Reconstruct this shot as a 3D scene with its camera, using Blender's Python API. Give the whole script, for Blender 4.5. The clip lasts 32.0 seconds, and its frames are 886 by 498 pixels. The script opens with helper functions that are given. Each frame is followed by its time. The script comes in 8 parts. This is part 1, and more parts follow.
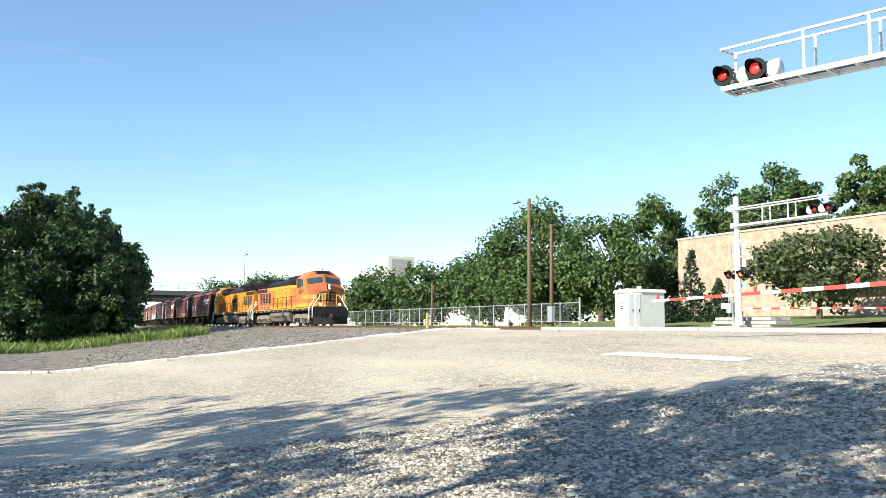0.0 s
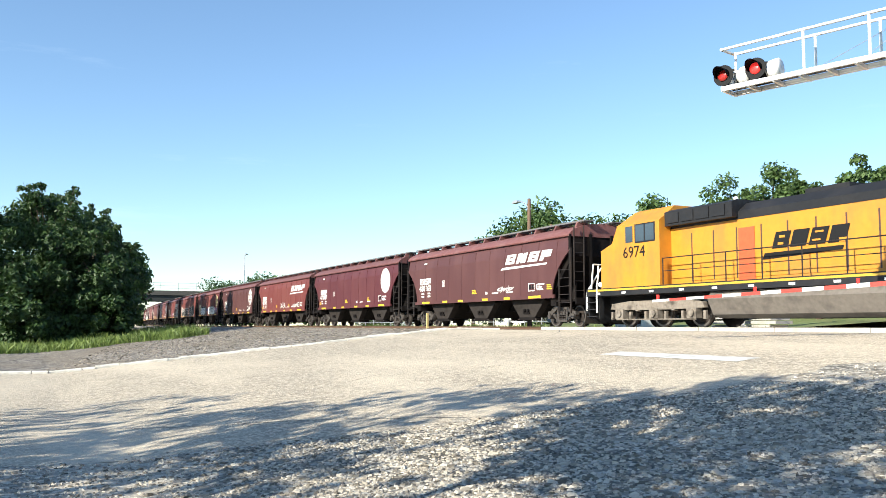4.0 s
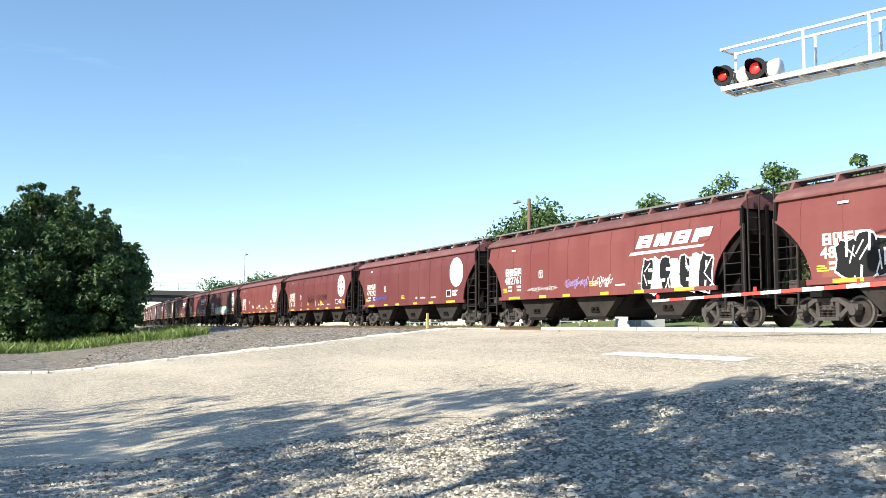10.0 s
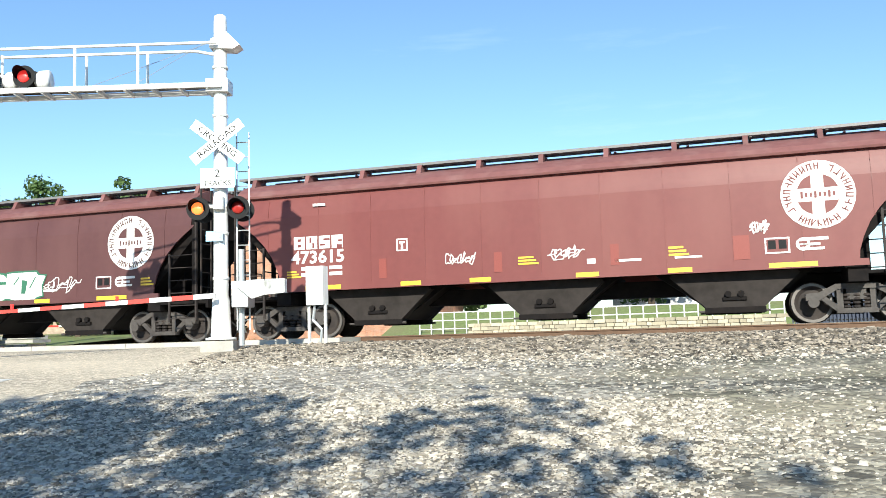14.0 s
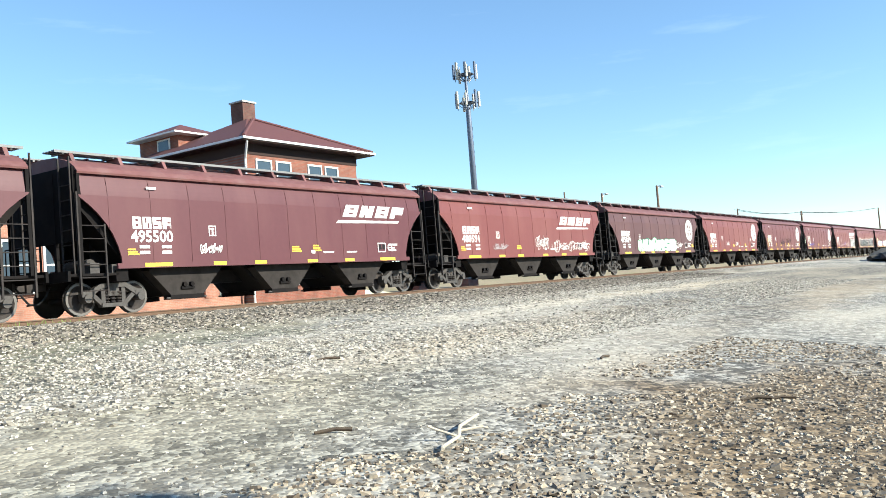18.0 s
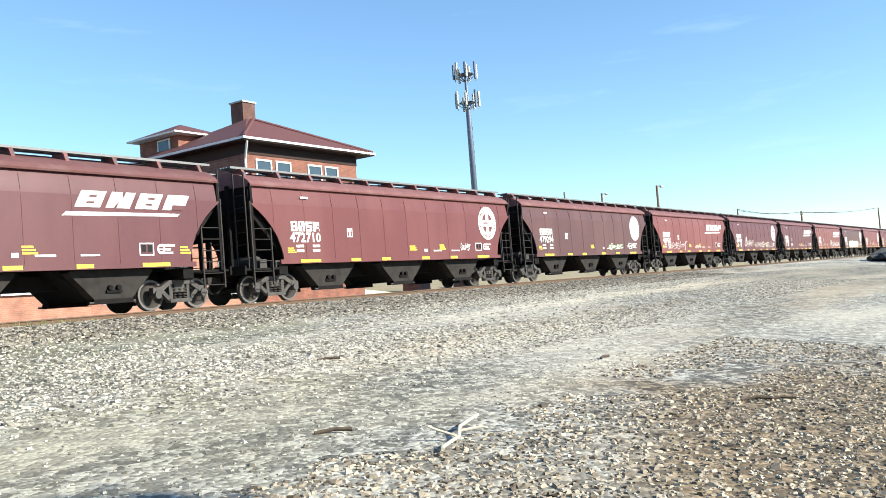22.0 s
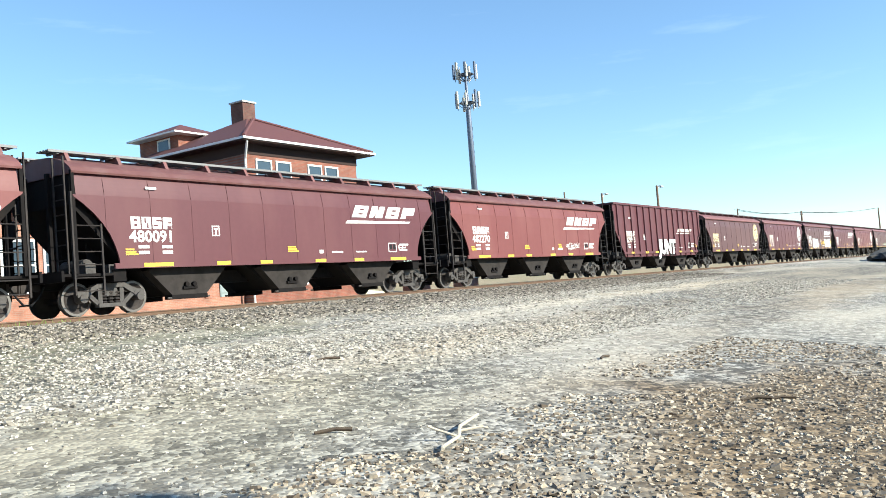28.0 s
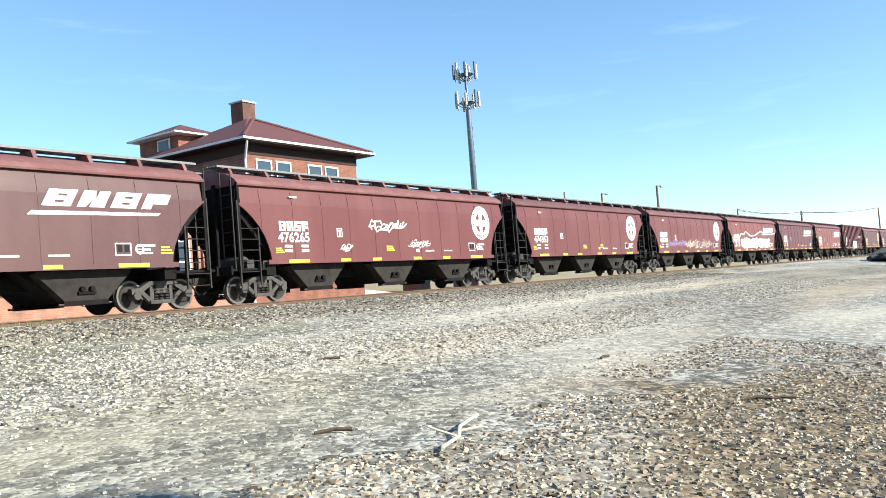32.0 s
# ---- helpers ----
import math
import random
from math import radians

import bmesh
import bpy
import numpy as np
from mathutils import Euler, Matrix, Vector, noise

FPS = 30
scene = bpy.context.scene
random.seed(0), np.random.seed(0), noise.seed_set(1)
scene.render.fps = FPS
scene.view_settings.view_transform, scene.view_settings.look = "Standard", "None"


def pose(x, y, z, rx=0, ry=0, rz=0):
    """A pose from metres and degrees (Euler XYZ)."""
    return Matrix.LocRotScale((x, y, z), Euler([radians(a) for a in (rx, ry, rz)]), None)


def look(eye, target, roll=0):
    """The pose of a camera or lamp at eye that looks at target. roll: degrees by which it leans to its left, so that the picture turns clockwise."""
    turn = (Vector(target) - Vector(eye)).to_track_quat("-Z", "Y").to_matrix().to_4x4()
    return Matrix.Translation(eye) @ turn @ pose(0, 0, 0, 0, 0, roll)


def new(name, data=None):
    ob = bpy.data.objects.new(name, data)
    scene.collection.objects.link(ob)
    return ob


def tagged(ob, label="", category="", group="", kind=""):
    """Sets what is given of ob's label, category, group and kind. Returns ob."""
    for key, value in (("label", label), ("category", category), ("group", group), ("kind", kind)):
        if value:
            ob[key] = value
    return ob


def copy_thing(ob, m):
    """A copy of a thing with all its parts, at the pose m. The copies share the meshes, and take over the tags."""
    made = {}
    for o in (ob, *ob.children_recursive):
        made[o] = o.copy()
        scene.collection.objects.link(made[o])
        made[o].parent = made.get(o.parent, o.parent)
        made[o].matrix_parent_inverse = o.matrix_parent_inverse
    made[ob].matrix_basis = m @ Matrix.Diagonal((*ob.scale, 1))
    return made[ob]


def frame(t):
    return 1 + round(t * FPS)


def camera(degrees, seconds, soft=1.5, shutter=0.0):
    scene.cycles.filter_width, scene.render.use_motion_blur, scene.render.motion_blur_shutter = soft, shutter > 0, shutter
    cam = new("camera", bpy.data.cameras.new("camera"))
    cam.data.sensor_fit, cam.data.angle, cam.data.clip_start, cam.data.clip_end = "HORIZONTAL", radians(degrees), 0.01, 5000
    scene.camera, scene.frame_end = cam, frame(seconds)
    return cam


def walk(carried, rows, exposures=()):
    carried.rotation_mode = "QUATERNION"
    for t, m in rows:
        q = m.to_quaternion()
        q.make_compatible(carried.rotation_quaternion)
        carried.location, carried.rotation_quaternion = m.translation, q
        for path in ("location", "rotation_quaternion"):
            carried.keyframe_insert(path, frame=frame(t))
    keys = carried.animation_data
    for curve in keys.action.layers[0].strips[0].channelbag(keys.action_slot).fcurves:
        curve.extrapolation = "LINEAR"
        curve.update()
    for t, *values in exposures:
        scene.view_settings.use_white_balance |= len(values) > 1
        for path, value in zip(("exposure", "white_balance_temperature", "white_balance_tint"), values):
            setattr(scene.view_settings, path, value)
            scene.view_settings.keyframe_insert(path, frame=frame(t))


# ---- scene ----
# World: x runs along the railway in the train's direction, y away from the camera across it, z = 0 on the rail heads.
DURATION = 32.0
EYE = (0.0, 0.0, -0.05)
cam = camera(54.3, DURATION, soft=0.7)
# seconds, heading clockwise from +y, pitch, lean to the left
TURNS = [
    (0.0, -64.08, 5.17, 0.30), (6.0, -64.08, 5.17, 0.30), (12.3, -64.08, 5.17, 0.30), (12.5, -64.02, 5.17, 0.30),
    (12.8, -62.30, 5.60, 0.00), (13.0, -58.58, 5.77, -0.05), (13.4, -44.77, 5.88, -0.28), (13.7, -33.61, 5.96, -0.93),
    (14.0, -17.61, 5.75, -1.67), (14.3, -3.85, 5.42, -2.59), (14.6, 10.25, 4.98, -3.30), (14.9, 23.92, 4.48, -3.35),
    (15.0, 28.77, 4.32, -3.41), (15.2, 39.00, 3.79, -3.61), (15.5, 45.62, 3.54, -4.18), (16.1, 52.30, 2.95, -4.45),
    (16.8, 55.20, 2.70, -4.55), (17.4, 55.70, 2.67, -4.55), (24.0, 55.70, 2.67, -4.55), (32.0, 55.70, 2.67, -4.55)]


def heading(yaw, pitch, roll):
    a, e = radians(yaw), radians(pitch)
    way = Vector((math.sin(a) * math.cos(e), math.cos(a) * math.cos(e), math.sin(e)))
    return look(EYE, Vector(EYE) + way, roll)


walk(cam, [(t, heading(*r)) for t, *r in TURNS], [(0.0, 1.0, 6200, 6), (12.5, 1.0, 6200, 6), (13.6, 0.86, 6000, 4), (14.4, 0.9, 5900, 3), (15.2, 1.06, 5900, 2), (32.0, 1.06, 5900, 2)])

# ---- light ----
SUN_WAY = Vector((-0.27, 1.0, -0.52)).normalized()
world = bpy.data.worlds.new("sky")
scene.world = world
world.use_nodes = True
wn, wl = world.node_tree.nodes, world.node_tree.links
sky = wn.new("ShaderNodeTexSky")
sky.sky_type, sky.sun_disc = "NISHITA", False
sky.sun_elevation, sky.sun_rotation = math.asin(-SUN_WAY.z), math.atan2(-SUN_WAY.x, -SUN_WAY.y)
sky.air_density, sky.dust_density, sky.ozone_density = 1.0, 0.0, 3.0
wn["Background"].inputs[1].default_value = 0.105
# thin high cloud
wc = wn.new("ShaderNodeTexCoord")
wm = wn.new("ShaderNodeMapping")
wm.inputs["Scale"].default_value = (2.2, 2.2, 16.0)
cloud = wn.new("ShaderNodeTexNoise")
cloud.inputs["Scale"].default_value, cloud.inputs["Detail"].default_value, cloud.inputs["Roughness"].default_value = 1.6, 8, 0.62
veil = wn.new("ShaderNodeMapRange")
veil.inputs[1].default_value, veil.inputs[2].default_value, veil.inputs[4].default_value = 0.6, 0.9, 0.22
veil.inputs[3].default_value = 0.015
wmix = wn.new("ShaderNodeMix")
wmix.data_type = "RGBA"
wmix.inputs[7].default_value = (6.5, 7.2, 7.8, 1)
wl.new(wc.outputs["Generated"], wm.inputs["Vector"])
wl.new(wm.outputs["Vector"], cloud.inputs["Vector"])
wl.new(cloud.outputs["Fac"], veil.inputs[0])
wl.new(veil.outputs[0], wmix.inputs[0])
wl.new(sky.outputs[0], wmix.inputs[6])
wl.new(wmix.outputs[2], wn["Background"].inputs[0])
sun = new("sun", bpy.data.lights.new("sun", "SUN"))
sun.data.energy, sun.data.angle, sun.data.color = 5.0, radians(0.55), (1.0, 0.9, 0.74)
sun.matrix_world = look((0, 0, 60), Vector((0, 0, 60)) + SUN_WAY)


# ---- materials ----
def mat(name, color, rough=0.7, metal=0.0, grain=40.0, vary=0.25, stain=0.0, stain_color=(0.05, 0.04, 0.03), stain_scale=1.2, bump=0.0, spread=0.0, streak=1.0, emit=0.0, clear=0.0, spec=0.5, other=None):
    """A node material: base colour with fine grain and broad patches, worn stains, bump and a spread from object to object."""
    m = bpy.data.materials.new(name)
    m.use_nodes = True
    n, l = m.node_tree.nodes, m.node_tree.links
    b = n["Principled BSDF"]
    b.inputs["Roughness"].default_value, b.inputs["Metallic"].default_value = rough, metal
    b.inputs["Specular IOR Level"].default_value = spec
    co = n.new("ShaderNodeTexCoord")
    fine = n.new("ShaderNodeTexNoise")
    fine.inputs["Scale"].default_value, fine.inputs["Detail"].default_value = grain, 4
    l.new(co.outputs["Object"], fine.inputs["Vector"])
    broad = n.new("ShaderNodeTexNoise")
    broad.inputs["Scale"].default_value, broad.inputs["Detail"].default_value = stain_scale, 5
    stretch = n.new("ShaderNodeMapping")
    stretch.inputs["Scale"].default_value = (1, 1, 1 / streak)
    l.new(co.outputs["Object"], stretch.inputs["Vector"])
    l.new(stretch.outputs["Vector"], broad.inputs["Vector"])
    dark = [c * (1 - vary) for c in color]
    light = [min(1, c * (1 + vary)) for c in color]
    mix = n.new("ShaderNodeMix")
    mix.data_type = "RGBA"
    mix.inputs[6].default_value, mix.inputs[7].default_value = (*dark, 1), (*light, 1)
    l.new(fine.outputs["Fac"], mix.inputs[0])
    out = mix.outputs[2]
    ramp = n.new("ShaderNodeMapRange")
    ramp.inputs[1].default_value, ramp.inputs[2].default_value = 0.48, 0.68
    ramp.inputs[4].default_value = stain
    l.new(broad.outputs["Fac"], ramp.inputs[0])
    st = n.new("ShaderNodeMix")
    st.data_type = "RGBA"
    l.new(ramp.outputs[0], st.inputs[0])
    l.new(out, st.inputs[6])
    st.inputs[7].default_value = (*stain_color, 1)
    out = st.outputs[2]
    if other:
        info = n.new("ShaderNodeObjectInfo")
        om = n.new("ShaderNodeMix")
        om.data_type = "RGBA"
        om.inputs[7].default_value = (*other, 1)
        tint = n.new("ShaderNodeMath")
        tint.operation = "MULTIPLY"
        tint.inputs[1].default_value = 0.8
        l.new(info.outputs["Random"], tint.inputs[0])
        l.new(tint.outputs[0], om.inputs[0])
        l.new(out, om.inputs[6])
        out = om.outputs[2]
    if spread:
        info = n.new("ShaderNodeObjectInfo")
        hsv = n.new("ShaderNodeHueSaturation")
        rng = n.new("ShaderNodeMapRange")
        rng.inputs[3].default_value, rng.inputs[4].default_value = 1 - spread, 1 + spread
        l.new(info.outputs["Random"], rng.inputs[0])
        l.new(rng.outputs[0], hsv.inputs["Value"])
        l.new(out, hsv.inputs["Color"])
        out = hsv.outputs["Color"]
    l.new(out, b.inputs["Base Color"])
    if bump:
        bp = n.new("ShaderNodeBump")
        bp.inputs["Strength"].default_value, bp.inputs["Distance"].default_value = 1.0, bump
        l.new(fine.outputs["Fac"], bp.inputs["Height"])
        l.new(bp.outputs[0], b.inputs["Normal"])
    if emit:
        l.new(out, b.inputs["Emission Color"])
        b.inputs["Emission Strength"].default_value = emit
    if clear:
        b.inputs["Coat Weight"].default_value = clear
    return m


def leaf_mat(name, dark, light):
    m = bpy.data.materials.new(name)
    m.use_nodes = True
    n, l = m.node_tree.nodes, m.node_tree.links
    b = n["Principled BSDF"]
    b.inputs["Roughness"].default_value = 0.55
    geo = n.new("ShaderNodeNewGeometry")
    mix = n.new("ShaderNodeMix")
    mix.data_type = "RGBA"
    mix.inputs[6].default_value, mix.inputs[7].default_value = (*dark, 1), (*light, 1)
    l.new(geo.outputs["Random Per Island"], mix.inputs[0])
    l.new(mix.outputs[2], b.inputs["Base Color"])
    tr = n.new("ShaderNodeBsdfTranslucent")
    l.new(mix.outputs[2], tr.inputs["Color"])
    sh = n.new("ShaderNodeMixShader")
    sh.inputs[0].default_value = 0.25
    l.new(b.outputs[0], sh.inputs[1])
    l.new(tr.outputs[0], sh.inputs[2])
    l.new(sh.outputs[0], n["Material Output"].inputs["Surface"])
    return m


def brick_mat(name, color, other, mortar, scale=1.0):
    """Masonry too far off to be laid brick by brick."""
    m = bpy.data.materials.new(name)
    m.use_nodes = True
    n, l = m.node_tree.nodes, m.node_tree.links
    b = n["Principled BSDF"]
    b.inputs["Roughness"].default_value = 0.85
    co = n.new("ShaderNodeTexCoord")
    turn = n.new("ShaderNodeMapping")
    turn.inputs["Rotation"].default_value = (radians(90), 0, 0)
    bt = n.new("ShaderNodeTexBrick")
    bt.inputs["Color1"].default_value, bt.inputs["Color2"].default_value, bt.inputs["Mortar"].default_value = (*color, 1), (*other, 1), (*mortar, 1)
    bt.inputs["Scale"].default_value = scale
    bt.inputs["Brick Width"].default_value, bt.inputs["Row Height"].default_value, bt.inputs["Mortar Size"].default_value = 0.22, 0.075, 0.008
    l.new(co.outputs["Object"], turn.inputs["Vector"])
    l.new(turn.outputs["Vector"], bt.inputs["Vector"])
    no = n.new("ShaderNodeTexNoise")
    no.inputs["Scale"].default_value, no.inputs["Detail"].default_value = 1.7, 8
    l.new(co.outputs["Object"], no.inputs["Vector"])
    hs = n.new("ShaderNodeHueSaturation")
    rg = n.new("ShaderNodeMapRange")
    rg.inputs[3].default_value, rg.inputs[4].default_value = 0.3, 1.7
    l.new(no.outputs["Fac"], rg.inputs[0])
    l.new(rg.outputs[0], hs.inputs["Value"])
    l.new(bt.outputs["Color"], hs.inputs["Color"])
    l.new(hs.outputs["Color"], b.inputs["Base Color"])
    return m



STONE = mat("limestone", (0.4048, 0.3784, 0.3256), 0.9, grain=30, vary=0.35, bump=0.005)
GRASS = leaf_mat("grass", (0.085, 0.14, 0.025), (0.24, 0.31, 0.075))
DRY_BANK = mat("dry_grass", (0.3, 0.24, 0.15), 0.9, grain=6, vary=0.4, stain=0.5, stain_color=(0.2, 0.19, 0.09), stain_scale=0.5, bump=0.04)
LAWN = mat("lawn", (0.15, 0.19, 0.06), 0.9, grain=6, vary=0.5, stain=0.6, stain_color=(0.176, 0.1584, 0.0792), stain_scale=0.4, bump=0.04)
CONCRETE = mat("concrete", (0.396, 0.3784, 0.3432), 0.85, grain=14, vary=0.2, stain=0.4, stain_color=(0.22, 0.2024, 0.176))
ROAD_PAINT = mat("road_paint", (0.66, 0.6512, 0.616), 0.7, grain=20, vary=0.2, stain=0.6, stain_color=(0.352, 0.3344, 0.2992), stain_scale=3)
CRACK = mat("crack", (0.088, 0.0792, 0.0704), 0.95)
RAIL_STEEL = mat("rail_steel", (0.12, 0.072, 0.046), 0.7, 0.2, grain=12, vary=0.3, spec=0.3)
RAIL_TOP = mat("polished_rail_head", (0.44, 0.4224, 0.396), 0.25, 1.0)
TIE = mat("creosoted_timber", (0.088, 0.066, 0.0484), 0.9, grain=20, vary=0.4)
def oxide(name, color, dust):
    return mat(name, color, 0.5, grain=5, vary=0.12, stain=0.6, stain_color=dust, stain_scale=0.75, streak=3.5, spec=0.35)


OXIDE = oxide("oxide_red_paint", (0.118, 0.0325, 0.033), (0.15, 0.052, 0.048))
OXIDE_FRESH = oxide("fresh_oxide_red_paint", (0.148, 0.041, 0.038), (0.182, 0.064, 0.055))
OXIDE_DULL = oxide("weathered_brown_oxide_paint", (0.084, 0.035, 0.035), (0.118, 0.054, 0.05))
OXIDE_MAROON = oxide("dusky_maroon_paint", (0.09, 0.026, 0.031), (0.118, 0.042, 0.043))
# inner funnels: the shade between the bays is put into this near-black
RECESS_DARK = mat("recess_shade_sheet", (0.009, 0.0075, 0.0072), 0.75, grain=6, vary=0.3, stain=0.5, stain_color=(0.018, 0.014, 0.0125), stain_scale=2, spec=0.15)
WALKWAY = mat("grey_grating", (0.17, 0.165, 0.165), 0.6, 0.3, grain=20, vary=0.3)
OXIDE_ROOF = mat("dusty_oxide_paint", (0.15, 0.062, 0.058), 0.6, grain=6, vary=0.2, stain=0.45, stain_color=(0.2, 0.115, 0.105), stain_scale=1.5, spread=0.2, spec=0.4)
BAY_GREY = mat("dark_grey_sheet", (0.03, 0.025, 0.023), 0.8, grain=6, vary=0.4, stain=0.5, stain_color=(0.012, 0.01, 0.009), stain_scale=2, spec=0.15)
# grime, taken to near black for the shade at car ends and beneath
SHADED_GRIME = mat("shaded_black_grime", (0.008, 0.0065, 0.0065), 0.85, grain=8, vary=0.4, stain=0.5, stain_color=(0.018, 0.013, 0.011), stain_scale=2, spec=0.15)
UNDER = mat("sooty_steel", (0.026, 0.021, 0.02), 0.7, grain=8, vary=0.4, stain=0.6, stain_color=(0.055, 0.042, 0.035), stain_scale=2.5, spec=0.25)
CAST = mat("dusty_cast_steel", (0.066, 0.058, 0.054), 0.65, 0.1, grain=14, vary=0.45, stain=0.5, stain_color=(0.028, 0.022, 0.02), stain_scale=4, spec=0.3)
TREAD = mat("worn_wheel_rim", (0.13, 0.115, 0.105), 0.45, 0.5, grain=20, vary=0.2)
WHITE = mat("white_lettering", (0.7216, 0.7128, 0.6864), 0.6, grain=12, vary=0.08, stain=0.25, stain_color=(0.44, 0.3168, 0.264), stain_scale=2)
YELLOW = mat("yellow_reflector", (0.66, 0.44, 0.0352), 0.45, grain=20, vary=0.1)
BLACK = mat("black_paint", (0.009, 0.009, 0.01), 0.7, grain=10, vary=0.3, spec=0.25)
CREAM = mat("cream_lettering", (0.6864, 0.5808, 0.3168), 0.6, grain=12, vary=0.1)
SILVER = mat("silver_paint", (0.72, 0.72, 0.7), 0.4, 0.1, grain=18, vary=0.1, stain=0.3, stain_color=(0.5, 0.48, 0.44), stain_scale=2)
SIGN_WHITE = mat("sign_white", (0.748, 0.748, 0.7304), 0.4)
SIGN_RED = mat("reflective_red", (0.5456, 0.044, 0.0308), 0.4)
SIGN_BLUE = mat("sign_blue", (0.3, 0.55, 0.68), 0.4)
LAMP_ON = mat("lit_red_lens", (0.72, 0.03, 0.025), 0.3, emit=0.45, vary=0.05)
LAMP_HOT = mat("bright_lit_lens", (0.9, 0.16, 0.03), 0.3, emit=1.0, vary=0.05)
LAMP_OFF = mat("dark_red_lens", (0.3, 0.02, 0.015), 0.2)
WOOD_POLE = mat("weathered_pole_wood", (0.1408, 0.088, 0.0572), 0.9, grain=25, vary=0.35, streak=8)
BARK = mat("bark", (0.0792, 0.0572, 0.0396), 0.95, grain=18, vary=0.4)
GALV = mat("galvanised_steel", (0.44, 0.4576, 0.4664), 0.45, 0.5, grain=20, vary=0.15)
LEAF = leaf_mat("leaf_dark", (0.01584, 0.0396, 0.01056), (0.0572, 0.11, 0.0264))
LEAF_MID = leaf_mat("leaf_mid", (0.033, 0.066, 0.016), (0.115, 0.185, 0.05))
LEAF_CONIFER = leaf_mat("needles", (0.01056, 0.0264, 0.01232), (0.0396, 0.066, 0.0264))
BRICK_TAN = brick_mat("tan_brick", (0.33, 0.245, 0.17), (0.43, 0.33, 0.245), (0.33, 0.27, 0.21))
BRICK_ORANGE = brick_mat("orange_brick", (0.33, 0.155, 0.09), (0.4, 0.2, 0.12), (0.308, 0.2288, 0.176))
BRICK_SALMON = brick_mat("salmon_brick", (0.3, 0.125, 0.08), (0.36, 0.16, 0.105), (0.29, 0.2, 0.155))
BRICK_RED = brick_mat("red_brick", (0.19, 0.058, 0.036), (0.235, 0.08, 0.048), (0.18, 0.12, 0.095))
ROOF_TILE = mat("red_roof_tile", (0.1144, 0.0396, 0.03696), 0.75, grain=9, vary=0.25, stain=0.3, stain_color=(0.1056, 0.044, 0.0396))
TRIM_WHITE = mat("white_trim", (0.6864, 0.6776, 0.6512), 0.6, grain=15, vary=0.06)
GLASS = mat("dark_window_glass", (0.05, 0.07, 0.09), 0.08)
SKY_WHITE = mat("whitewashed_concrete", (0.6336, 0.616, 0.5632), 0.85, grain=3, vary=0.1, stain=0.3, stain_color=(0.44, 0.4136, 0.3696), stain_scale=0.3, streak=4)


